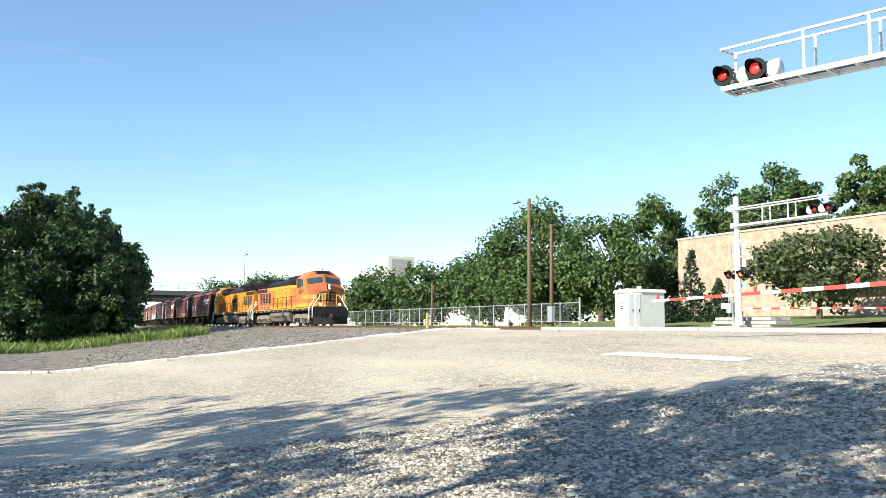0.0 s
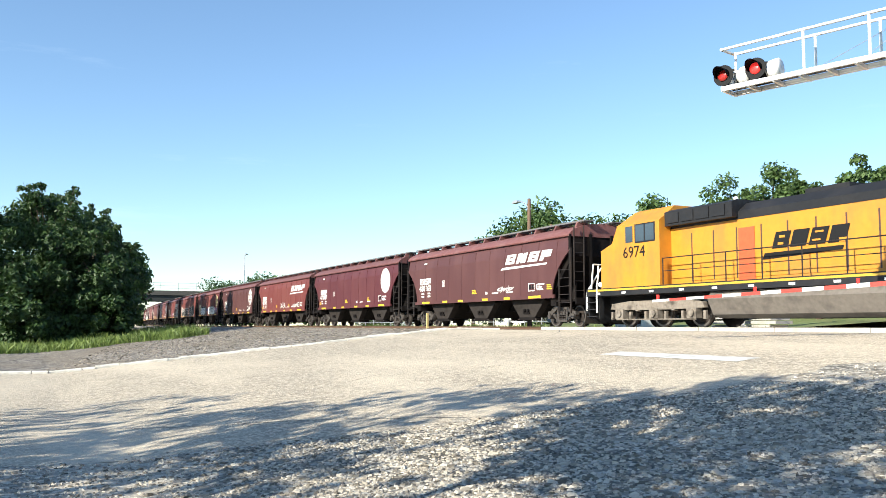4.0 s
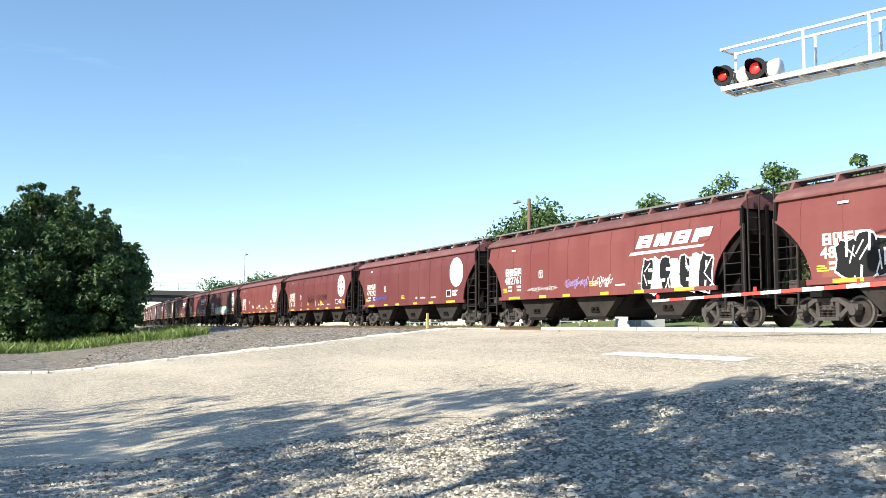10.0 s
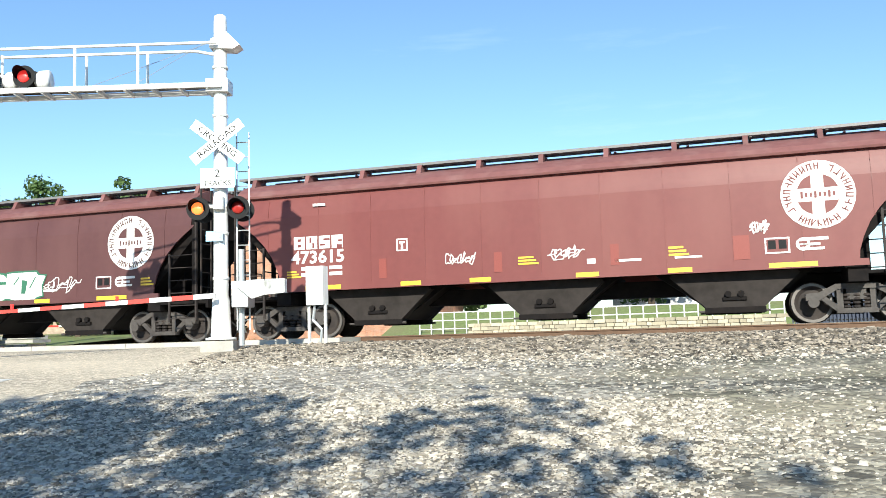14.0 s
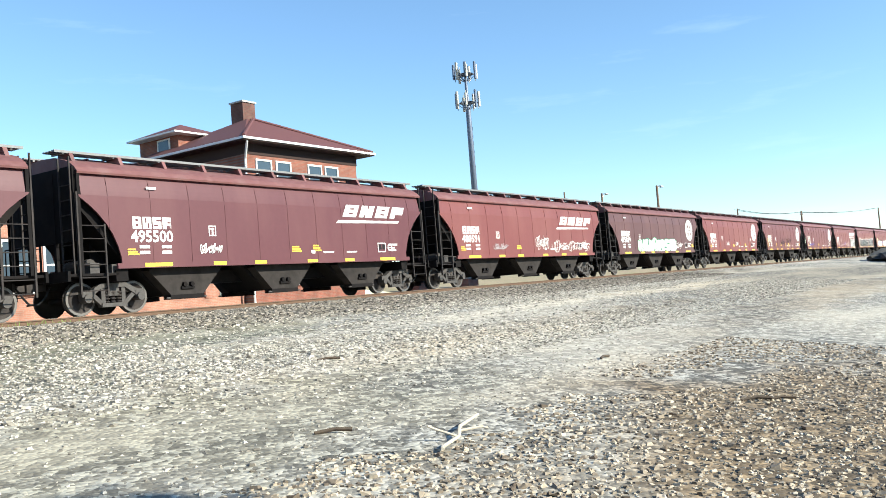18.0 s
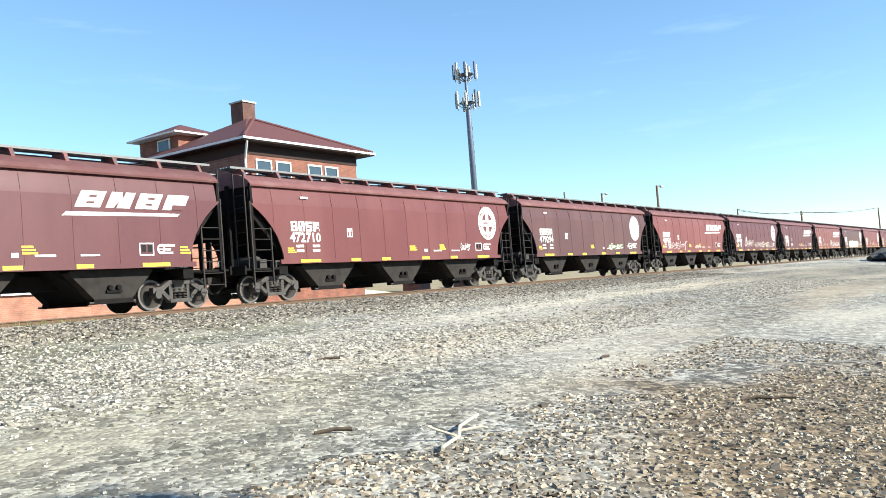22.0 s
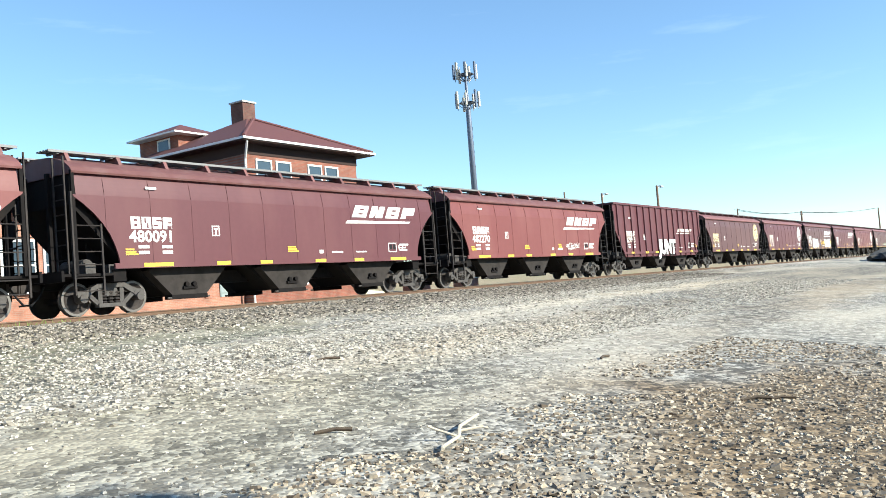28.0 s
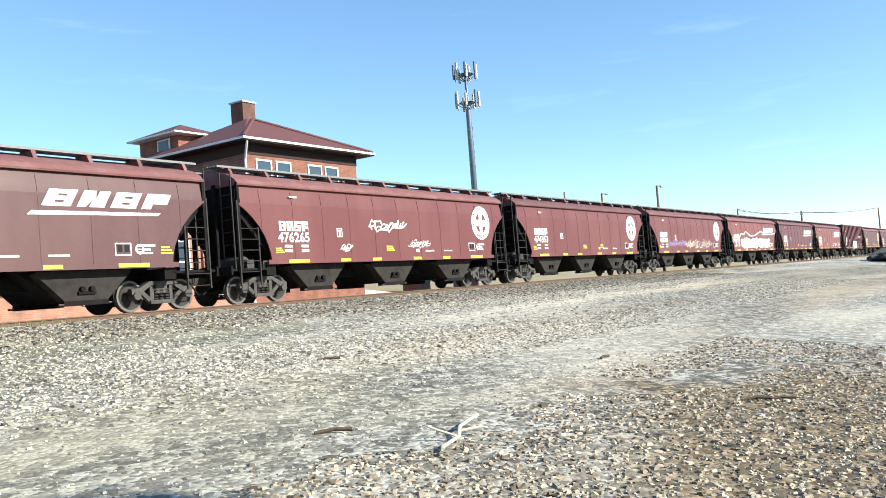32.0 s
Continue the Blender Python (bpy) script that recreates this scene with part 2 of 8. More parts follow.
def stony(name, pale, dark, dirt, size=22.0, relief=0.03, spots=()):
    """Packed gravel: small stones of mixed tone in two sizes, with patches of trodden dirt."""
    m = bpy.data.materials.new(name)
    m.use_nodes = True
    n, l = m.node_tree.nodes, m.node_tree.links
    b = n["Principled BSDF"]
    b.inputs["Roughness"].default_value = 0.95
    co = n.new("ShaderNodeTexCoord")
    fine = n.new("ShaderNodeTexVoronoi")
    fine.inputs["Scale"].default_value = size
    big = n.new("ShaderNodeTexVoronoi")
    big.inputs["Scale"].default_value = size * 0.42
    broad = n.new("ShaderNodeTexNoise")
    broad.inputs["Scale"].default_value, broad.inputs["Detail"].default_value = 0.22, 7
    for t in (fine, big):
        l.new(co.outputs["Object"], t.inputs["Vector"])
    along = n.new("ShaderNodeMapping")
    along.inputs["Scale"].default_value = (0.45, 1.9, 1.0)
    l.new(co.outputs["Object"], along.inputs["Vector"])
    l.new(along.outputs["Vector"], broad.inputs["Vector"])
    tone = n.new("ShaderNodeSeparateColor")
    l.new(fine.outputs["Color"], tone.inputs[0])
    tone2 = n.new("ShaderNodeSeparateColor")
    l.new(big.outputs["Color"], tone2.inputs[0])
    both = n.new("ShaderNodeMath")
    both.operation = "MULTIPLY"
    l.new(tone.outputs[0], both.inputs[0])
    l.new(tone2.outputs[0], both.inputs[1])
    ramp = n.new("ShaderNodeValToRGB")
    ramp.color_ramp.elements[0].color, ramp.color_ramp.elements[1].color = (*dark, 1), (*pale, 1)
    ramp.color_ramp.elements[1].position = 0.55
    l.new(both.outputs[0], ramp.inputs[0])
    rng = n.new("ShaderNodeMapRange")
    rng.inputs[1].default_value, rng.inputs[2].default_value, rng.inputs[4].default_value = 0.42, 0.66, 0.85
    l.new(broad.outputs["Fac"], rng.inputs[0])
    mix = n.new("ShaderNodeMix")
    mix.data_type = "RGBA"
    l.new(rng.outputs[0], mix.inputs[0])
    l.new(ramp.outputs[0], mix.inputs[6])
    mul = n.new("ShaderNodeMix")
    mul.data_type, mul.blend_type = "RGBA", "MULTIPLY"
    mul.inputs[0].default_value = 0.45
    mul.inputs[6].default_value = (*dirt, 1)
    l.new(ramp.outputs[0], mul.inputs[7])
    l.new(mul.outputs[2], mix.inputs[7])
    out = mix.outputs[2]
    # patches with ragged rims: other earth, and plain lighter and darker tints
    rag = n.new("ShaderNodeTexNoise")
    rag.inputs["Scale"].default_value, rag.inputs["Detail"].default_value = 0.9, 8
    l.new(co.outputs["Object"], rag.inputs["Vector"])
    for cx, cy, rx, ry, tint, most in spots:
        fit = n.new("ShaderNodeMapping")
        fit.inputs["Location"].default_value, fit.inputs["Scale"].default_value = (-cx / rx, -cy / ry, 0), (1 / rx, 1 / ry, 0)
        l.new(co.outputs["Object"], fit.inputs["Vector"])
        far = n.new("ShaderNodeVectorMath")
        far.operation = "LENGTH"
        l.new(fit.outputs["Vector"], far.inputs[0])
        torn = n.new("ShaderNodeMath")
        torn.operation = "MULTIPLY_ADD"
        torn.inputs[1].default_value = 1.8
        l.new(rag.outputs["Fac"], torn.inputs[0])
        l.new(far.outputs["Value"], torn.inputs[2])
        fade = n.new("ShaderNodeMapRange")
        fade.inputs[1].default_value, fade.inputs[2].default_value, fade.inputs[3].default_value, fade.inputs[4].default_value = 1.35, 2.05, most, 0.0
        l.new(torn.outputs[0], fade.inputs[0])
        earth = n.new("ShaderNodeMix")
        earth.data_type, earth.blend_type = "RGBA", "MULTIPLY"
        earth.inputs[7].default_value = (*tint, 1)
        l.new(fade.outputs[0], earth.inputs[0])
        l.new(out, earth.inputs[6])
        out = earth.outputs[2]
    l.new(out, b.inputs["Base Color"])
    bp = n.new("ShaderNodeBump")
    bp.inputs["Distance"].default_value = relief
    l.new(fine.outputs["Distance"], bp.inputs["Height"])
    bp.invert = True
    l.new(bp.outputs[0], b.inputs["Normal"])
    return m


ASPHALT = stony("asphalt", (0.62, 0.53, 0.405), (0.265, 0.226, 0.174), (0.8, 0.71, 0.57), 40.0, 0.007)
BALLAST = stony("ballast", (0.29, 0.235, 0.185), (0.05, 0.04, 0.033), (0.3, 0.21, 0.145), 14.0)
VERGE = stony("stony_verge", (0.4, 0.36, 0.31), (0.06, 0.052, 0.045), (0.3, 0.25, 0.19), 11.0)
GRAVEL = stony("gravel_ground", (0.48, 0.445, 0.385), (0.075, 0.068, 0.058), (0.74, 0.66, 0.54), 20.0, 0.012,
               ((9.0, 1.7, 5.5, 2.2, (0.62, 0.48, 0.33), 1.0), (17.0, 8.2, 10.0, 0.9, (0.9, 0.78, 0.64), 0.55), (5.2, 6.2, 5.0, 1.9, (0.86, 0.85, 0.78), 1.0), (10.2, 4.5, 4.0, 0.7, (0.98, 0.9, 0.8), 0.6), (20.0, 15.6, 44.0, 3.2, (0.54, 0.47, 0.38), 1.0), (28.0, 10.6, 20.0, 0.9, (1.32, 1.29, 1.24), 1.0), (30.0, 5.5, 16.0, 1.4, (0.84, 0.74, 0.62), 0.6), (4.0, 11.5, 7.0, 3.6, (0.62, 0.63, 0.55), 1.0), (1.0, 8.0, 2.2, 3.0, (0.9, 0.88, 0.78), 0.9), (9.0, 13.6, 7.0, 2.6, (0.74, 0.76, 0.68), 1.0), (9.5, 8.0, 5.5, 1.8, (1.22, 1.18, 1.12), 1.0), (48.0, 9.0, 26.0, 5.0, (0.74, 0.7, 0.64), 1.0)))


# ---- mesh helpers ----
def part(name, bm, material, parent, label="", smooth=False):
    """Links a bmesh as one mesh object under a thing or a part."""
    me = bpy.data.meshes.new(name)
    bm.normal_update()
    bm.to_mesh(me)
    bm.free()
    for m in (material if isinstance(material, (list, tuple)) else [material]):
        me.materials.append(m)
    if smooth:
        me.polygons.foreach_set("use_smooth", [True] * len(me.polygons))
    ob = new(name, me)
    ob.parent = parent
    return tagged(ob, label)


def raw(name, verts, faces, material, parent=None, label=""):
    """A large mesh straight from its corners and faces."""
    me = bpy.data.meshes.new(name)
    me.from_pydata(verts, [], faces)
    me.materials.append(material)
    me.update()
    ob = new(name, me)
    ob.parent = parent
    return tagged(ob, label)


def thing(name, at, label, category, group="", kind="", turn=0.0):
    ob = new(name)
    ob.matrix_basis = pose(*at, 0, 0, turn)
    ob.empty_display_size = 0.2
    return tagged(ob, label, category, group, kind)


def box(bm, x0, x1, y0, y1, z0, z1, mi=0):
    v = [bm.verts.new((x, y, z)) for z in (z0, z1) for y in (y0, y1) for x in (x0, x1)]
    for f in ((0, 2, 3, 1), (4, 5, 7, 6), (0, 1, 5, 4), (2, 6, 7, 3), (0, 4, 6, 2), (1, 3, 7, 5)):
        bm.faces.new([v[i] for i in f]).material_index = mi
    return v


def beam(bm, p, q, w, h=None, mi=0):
    """A square bar from p to q."""
    p, q = Vector(p), Vector(q)
    d = (q - p).normalized()
    s = d.cross(Vector((0, 0, 1)) if abs(d.z) < 0.9 else Vector((0, 1, 0))).normalized()
    u = s.cross(d)
    s, u = s * w / 2, u * (h or w) / 2
    v = [bm.verts.new(c + a * s + b * u) for c in (p, q) for a, b in ((-1, -1), (1, -1), (1, 1), (-1, 1))]
    for f in ((0, 1, 2, 3), (7, 6, 5, 4), (0, 4, 5, 1), (1, 5, 6, 2), (2, 6, 7, 3), (3, 7, 4, 0)):
        bm.faces.new([v[i] for i in f]).material_index = mi


def tube(bm, p, q, r, r2=None, seg=8, mi=0):
    """A round bar, or a cone's frustum, from p to q."""
    p, q = Vector(p), Vector(q)
    d = (q - p).normalized()
    s = d.cross(Vector((0, 0, 1)) if abs(d.z) < 0.9 else Vector((0, 1, 0))).normalized()
    u = s.cross(d)
    rings = [[bm.verts.new(c + rr * (math.cos(a) * s + math.sin(a) * u)) for a in (2 * math.pi * i / seg for i in range(seg))] for c, rr in ((p, r), (q, r2 if r2 is not None else r))]
    for i in range(seg):
        bm.faces.new((rings[0][i], rings[0][(i + 1) % seg], rings[1][(i + 1) % seg], rings[1][i])).material_index = mi
    bm.faces.new(rings[0][::-1]).material_index = mi
    bm.faces.new(rings[1]).material_index = mi


def pipe(bm, pts, r, seg=6, mi=0):
    for a, b in zip(pts, pts[1:]):
        tube(bm, a, b, r, seg=seg, mi=mi)


def prism(bm, outline, y0, y1, mi=0, axis="y"):
    """An outline of (x, z) pulled from y0 to y1; axis x: an outline of (y, z) pulled along x; axis z: (x, y) pulled up."""
    def at(a, b, c):
        return {"y": (a, c, b), "x": (c, a, b), "z": (a, b, c)}[axis]
    v0 = [bm.verts.new(at(a, b, y0)) for a, b in outline]
    v1 = [bm.verts.new(at(a, b, y1)) for a, b in outline]
    n = len(outline)
    fs = [bm.faces.new(v0), bm.faces.new(v1[::-1])]
    for i in range(n):
        fs.append(bm.faces.new((v0[i], v1[i], v1[(i + 1) % n], v0[(i + 1) % n])))
    for f in fs:
        f.material_index = mi
    bmesh.ops.recalc_face_normals(bm, faces=fs)


def lathe(bm, profile, centre, axis="y", seg=20, mis=None):
    """Turns (radius, along) pairs round an axis through centre."""
    rings = []
    for r, a in profile:
        ring = []
        for i in range(seg):
            c, s = r * math.cos(2 * math.pi * i / seg), r * math.sin(2 * math.pi * i / seg)
            ring.append(bm.verts.new(Vector(centre) + Vector({"y": (c, a, s), "x": (a, c, s), "z": (c, s, a)}[axis])))
        rings.append(ring)
    fs = []
    for k, (a, b) in enumerate(zip(rings, rings[1:])):
        for i in range(seg):
            f = bm.faces.new((a[i], a[(i + 1) % seg], b[(i + 1) % seg], b[i]))
            f.material_index = mis[k] if mis else 0
            fs.append(f)
    fs += [bm.faces.new(rings[0]), bm.faces.new(rings[-1])]
    bmesh.ops.recalc_face_normals(bm, faces=fs)


def text_mesh(words, size, depth=0.0, shear=0.0, bold=0.0):
    """Lettering in the xz plane that reads towards -y, centred."""
    cu = bpy.data.curves.new("lettering", "FONT")
    cu.body, cu.size, cu.extrude, cu.shear, cu.align_x, cu.align_y, cu.resolution_u, cu.offset = words, size, depth, shear, "CENTER", "CENTER", 2, bold
    ob = bpy.data.objects.new("lettering", cu)
    me = bpy.data.meshes.new_from_object(ob)
    bpy.data.objects.remove(ob)
    me.transform(pose(0, 0, 0, 90, 0, 0))
    return me


def lettering(words, size, material, parent, at, name="lettering", turn=0.0, wide=1.0, shear=0.0, label="", bold=0.0):
    me = text_mesh(words, size, shear=shear, bold=bold)
    me.transform(Matrix.Diagonal((wide, 1, 1, 1)))
    me.materials.append(material)
    ob = new(name, me)
    ob.parent = parent
    ob.matrix_basis = pose(*at, 0, 0, turn)
    return tagged(ob, label)


BEND_X, BEND_R, TRACK_Y = -60.0, 1700.0, 22.22
SKEW = 0.004  # the railway draws away from the x axis by this much a metre


def on_track(s, off=0.0):
    """A place s metres along the near track, off metres to its far side, and the track's heading; it bends away to the far side before BEND_X."""
    if s > BEND_X:
        return s, TRACK_Y + SKEW * s + off, math.degrees(SKEW)
    f = (BEND_X - s) / BEND_R
    x = BEND_X - (BEND_R - off) * math.sin(f)
    return x, TRACK_Y + SKEW * x + BEND_R - (BEND_R - off) * math.cos(f), math.degrees(SKEW - f)


def ground_z(x, y):
    """The lot falls away from the railway towards the camera."""
    return -1.65 + 1.5 * min(max((y - 1) / 14.5, 0), 1)

# ---- ground, road, railway ----
def sheet(name, xs, ys, lift, material, parent=None, label="", zf=ground_z):
    verts = [(x, y, zf(x, y) + lift) for y in ys for x in xs]
    n = len(xs)
    faces = [(j * n + i, j * n + i + 1, (j + 1) * n + i + 1, (j + 1) * n + i) for j in range(len(ys) - 1) for i in range(n - 1)]
    return raw(name, verts, faces, material, parent, label)


EDGE_WHITE = mat("white_edge_concrete", (0.66, 0.63, 0.56), 0.85, grain=14, vary=0.2, stain=0.5, stain_color=(0.35, 0.32, 0.27), stain_scale=3, spread=0.12)
SLOPE_YS = [-40.0, -20.0, -8.0, 1.0, 4.0, 7.0, 10.0, 13.0, 15.5, 18.0]
ROAD_X0, ROAD_X1 = -31.4, -9.1


def road_edge(y):
    """Where the asphalt frays out into the gravel lot."""
    return ROAD_X1 - 0.25 * min(max(8.0 - y, 0.0), 14.0)


tagged(sheet("ground", [-2500, -900, -300, -120, -70, -45, ROAD_X0, -20, ROAD_X1, -5, 0, 5, 10, 20, 40, 80, 160, 400, 2500],
             [-2500, -600, -150] + SLOPE_YS + [30.0, 60.0, 150, 600, 2500], 0.0, GRAVEL),
       "pale grey gravel ground sloping up to the railway", "ground", kind="structure")
ROAD_YS = [-90.0, -60.0, -40.0, -25.0] + [-16 + 0.4 * k for k in range(80)] + [18.0, 30.0, 60.0, 120.0]
verts, faces = [], []
for y in ROAD_YS:
    ragged = 0.5 * noise.noise(Vector((y * 0.35, 0, 4))) + 0.3 * noise.noise(Vector((y * 1.3, 2, 1))) + 0.15 * noise.noise(Vector((y * 4, 5, 1))) if y < 17 else 0
    for x, up in ((ROAD_X0, 0.012), (-26, 0.012), (-21, 0.012), (-16, 0.012), (road_edge(y) - 0.4 + ragged, 0.012), (road_edge(y) + ragged * 1.3, 0.001)):
        verts.append((x, y, ground_z(x, y) + up))
for j in range(len(ROAD_YS) - 1):
    faces += [(j * 6 + i, j * 6 + i + 1, j * 6 + i + 7, j * 6 + i + 6) for i in range(5)]
road = tagged(raw("road", verts, faces, ASPHALT), "worn pale asphalt street over the level crossing", "road", kind="structure")
tagged(sheet("verge", [-75, -60, -50, -40, ROAD_X0 - 0.3], SLOPE_YS[2:] + [19.3], 0.008, VERGE), "dark stony verge between the street and the thicket", "verge", kind="structure")
# pale concrete edge strips
def kerb(y0, y1, x0, x1, h, tilt):
    """One slab of the kerb, standing proud of the street and a little out of line."""
    g0, g1 = ground_z(x0, y0), ground_z(x0, y1)
    verts = [(x, y, z) for y, g in ((y0, g0), (y1, g1)) for x, z in ((x0, g - 0.1), (x1, g - 0.1), (x1 - 0.02, g + h - 0.02), (x1 - 0.05, g + h + tilt), (x0, g + h + tilt))]
    faces = [(i, (i + 1) % 5, (i + 1) % 5 + 5, i + 5) for i in range(5)] + [(4, 3, 2, 1, 0), (5, 6, 7, 8, 9)]
    raw("kerb_slab", verts, faces, EDGE_WHITE, road, "broken white concrete kerb slab")


re_ = random.Random(3)
y = -9.0
while y < 17.6:
    ln = re_.uniform(0.35, 1.3)
    j = re_.uniform(-0.07, 0.07)
    kerb(y, y + ln - re_.uniform(0.01, 0.05), ROAD_X0 - 0.38 + j, ROAD_X0 + 0.02 + j, re_.uniform(0.06, 0.095), re_.uniform(-0.015, 0.02))
    y += ln
sheet("stop_line", [-15.0, -11.1], [10.95, 11.5], 0.018, ROAD_PAINT, road, "worn white stop line")


def crack(x, y, ang, length, seed):
    """A branching tarry line across the asphalt."""
    r = random.Random(seed)
    pts = [(x, y)]
    n = max(4, int(length / 0.35))
    for _ in range(n):
        ang += r.uniform(-0.16, 0.16)
        pts.append((pts[-1][0] + length / n * math.cos(ang), pts[-1][1] + length / n * math.sin(ang)))
    verts, faces = [], []
    for i, (a, b) in enumerate(pts):
        w = r.uniform(0.003, 0.02)
        for s in (-w, w):
            verts.append((a, b + s, ground_z(a, b + s) + 0.017))
        if i:
            faces.append((2 * i - 2, 2 * i, 2 * i + 1, 2 * i - 1))
    raw("crack", verts, faces, CRACK, road)


rc = random.Random(5)
for i in range(70):
    crack(rc.uniform(-30, -14), rc.uniform(-6, 13), 1.57 + rc.uniform(-0.16, 0.16), rc.uniform(2, 14), i)

def sweep(bm, outline, s0, s1, off, step=12.0):
    """An outline of (across, up) drawn along the track."""
    n = max(1, math.ceil((s1 - s0) / step))
    rings = []
    for k in range(n + 1):
        s = s0 + (s1 - s0) * k / n
        rings.append([bm.verts.new((*on_track(s, off + a)[:2], z)) for a, z in outline])
    m = len(outline)
    for p, q in zip(rings, rings[1:]):
        for j in range(m):
            bm.faces.new((p[j], q[j], q[(j + 1) % m], p[(j + 1) % m]))
    bm.faces.new(rings[0][::-1])
    bm.faces.new(rings[-1])
    bmesh.ops.recalc_face_normals(bm, faces=bm.faces[:])


BED = [(-2.9, -0.6), (2.9, -0.6), (2.15, -0.16), (-2.15, -0.16)]
for off in (0.0, 4.3):
    tr = thing("railway_track", (0, 0, 0), "railway track with rusty rails on grey ballast and timber sleepers", "railway track", "railway tracks", "structure")
    bm = bmesh.new()
    sweep(bm, BED, -800, ROAD_X0 + 0.2, off)
    part("ballast_bed", bm, BALLAST, tr, "grey-brown crushed-stone ballast")
    bm = bmesh.new()
    sweep(bm, BED, ROAD_X1 - 0.2, 420, off, 500)
    part("ballast_bed", bm, BALLAST, tr, "grey-brown crushed-stone ballast")
    for s in (-0.753, 0.753):
        bm = bmesh.new()
        sweep(bm, [(s - 0.075, -0.19), (s + 0.075, -0.19), (s + 0.07, -0.165), (s + 0.012, -0.14), (s + 0.012, -0.05), (s + 0.036, -0.035), (s + 0.036, -0.004),
                   (s - 0.036, -0.004), (s - 0.036, -0.035), (s - 0.012, -0.05), (s - 0.012, -0.14), (s - 0.07, -0.165)], -800, 420, off)
        part("rail", bm, RAIL_STEEL, tr)
        bm = bmesh.new()
        sweep(bm, [(s - 0.033, -0.004), (s + 0.033, -0.004), (s + 0.033, 0.0), (s - 0.033, 0.0)], -800, 420, off)
        part("rail_head", bm, RAIL_TOP, tr, "polished rail head")
    verts, faces = [], []
    rt = random.Random(7)
    x = -200.0
    while x < 200:
        if not ROAD_X0 < x < ROAD_X1:
            cx, cy, head = on_track(x + rt.uniform(-0.03, 0.03), off + rt.uniform(-0.06, 0.06))
            dz = rt.uniform(-0.02, 0.0)
            k = len(verts)
            verts += [(cx + i, cy + j, z) for z in (-0.3, -0.135 + dz) for i, j in ((-0.115, -1.3), (0.115, -1.3), (0.115, 1.3), (-0.115, 1.3))]
            faces += [(k + 4, k + 5, k + 6, k + 7), (k, k + 1, k + 5, k + 4), (k + 1, k + 2, k + 6, k + 5), (k + 2, k + 3, k + 7, k + 6), (k + 3, k, k + 4, k + 7)]
        x += 0.53
    tagged(raw("sleeper", verts, faces, TIE, tr, "weathered timber sleepers"), kind="stuff")
    # flush panels of the crossing
    for y0, y1 in ((-2.2, -0.86), (-0.66, 0.66), (0.86, 2.2)):
        for j in range(7):
            w = (ROAD_X1 - ROAD_X0) / 7
            bm = bmesh.new()
            box(bm, ROAD_X0 + j * w + 0.01, ROAD_X0 + (j + 1) * w - 0.01, TRACK_Y - 0.1 + off + y0, TRACK_Y - 0.1 + off + y1, -0.4, -0.012)
            part("crossing_panel", bm, CONCRETE, tr, "flat concrete crossing panel")

# ---- train ----
HALF, HW = 8.25, 1.6  # hopper body half length and half width


def side_outline(s):
    """Half outline of a hopper's side sheet, cut away in a curve over the truck."""
    pts = [(s * HALF, 3.22), (s * (HALF - 0.04), 3.16)]
    for a, z in ((0.3, 2.98), (0.58, 2.75), (0.84, 2.47), (1.05, 2.17), (1.2, 1.84), (1.29, 1.55), (1.31, 1.3)):
        pts.append((s * (HALF - a), z))
    return pts


def wheelset_mesh():
    bm = bmesh.new()
    for s in (-1, 1):
        lathe(bm, [(0.0, s * 0.80), (0.09, s * 0.80), (0.1, s * 0.76), (0.3, s * 0.73), (0.385, s * 0.785), (0.452, s * 0.785), (0.457, s * 0.70), (0.485, s * 0.68), (0.485, s * 0.66), (0.36, s * 0.655), (0.1, s * 0.66)],
              (0, 0, 0.457), seg=24, mis=[0, 0, 0, 0, 1, 1, 0, 0, 0, 0])
    tube(bm, (0, -1.0, 0.457), (0, 1.0, 0.457), 0.075, seg=10)
    me = bpy.data.meshes.new("wheelset")
    bm.to_mesh(me)
    bm.free()
    me.materials.append(UNDER)
    me.materials.append(TREAD)
    return me


WHEELSET = wheelset_mesh()


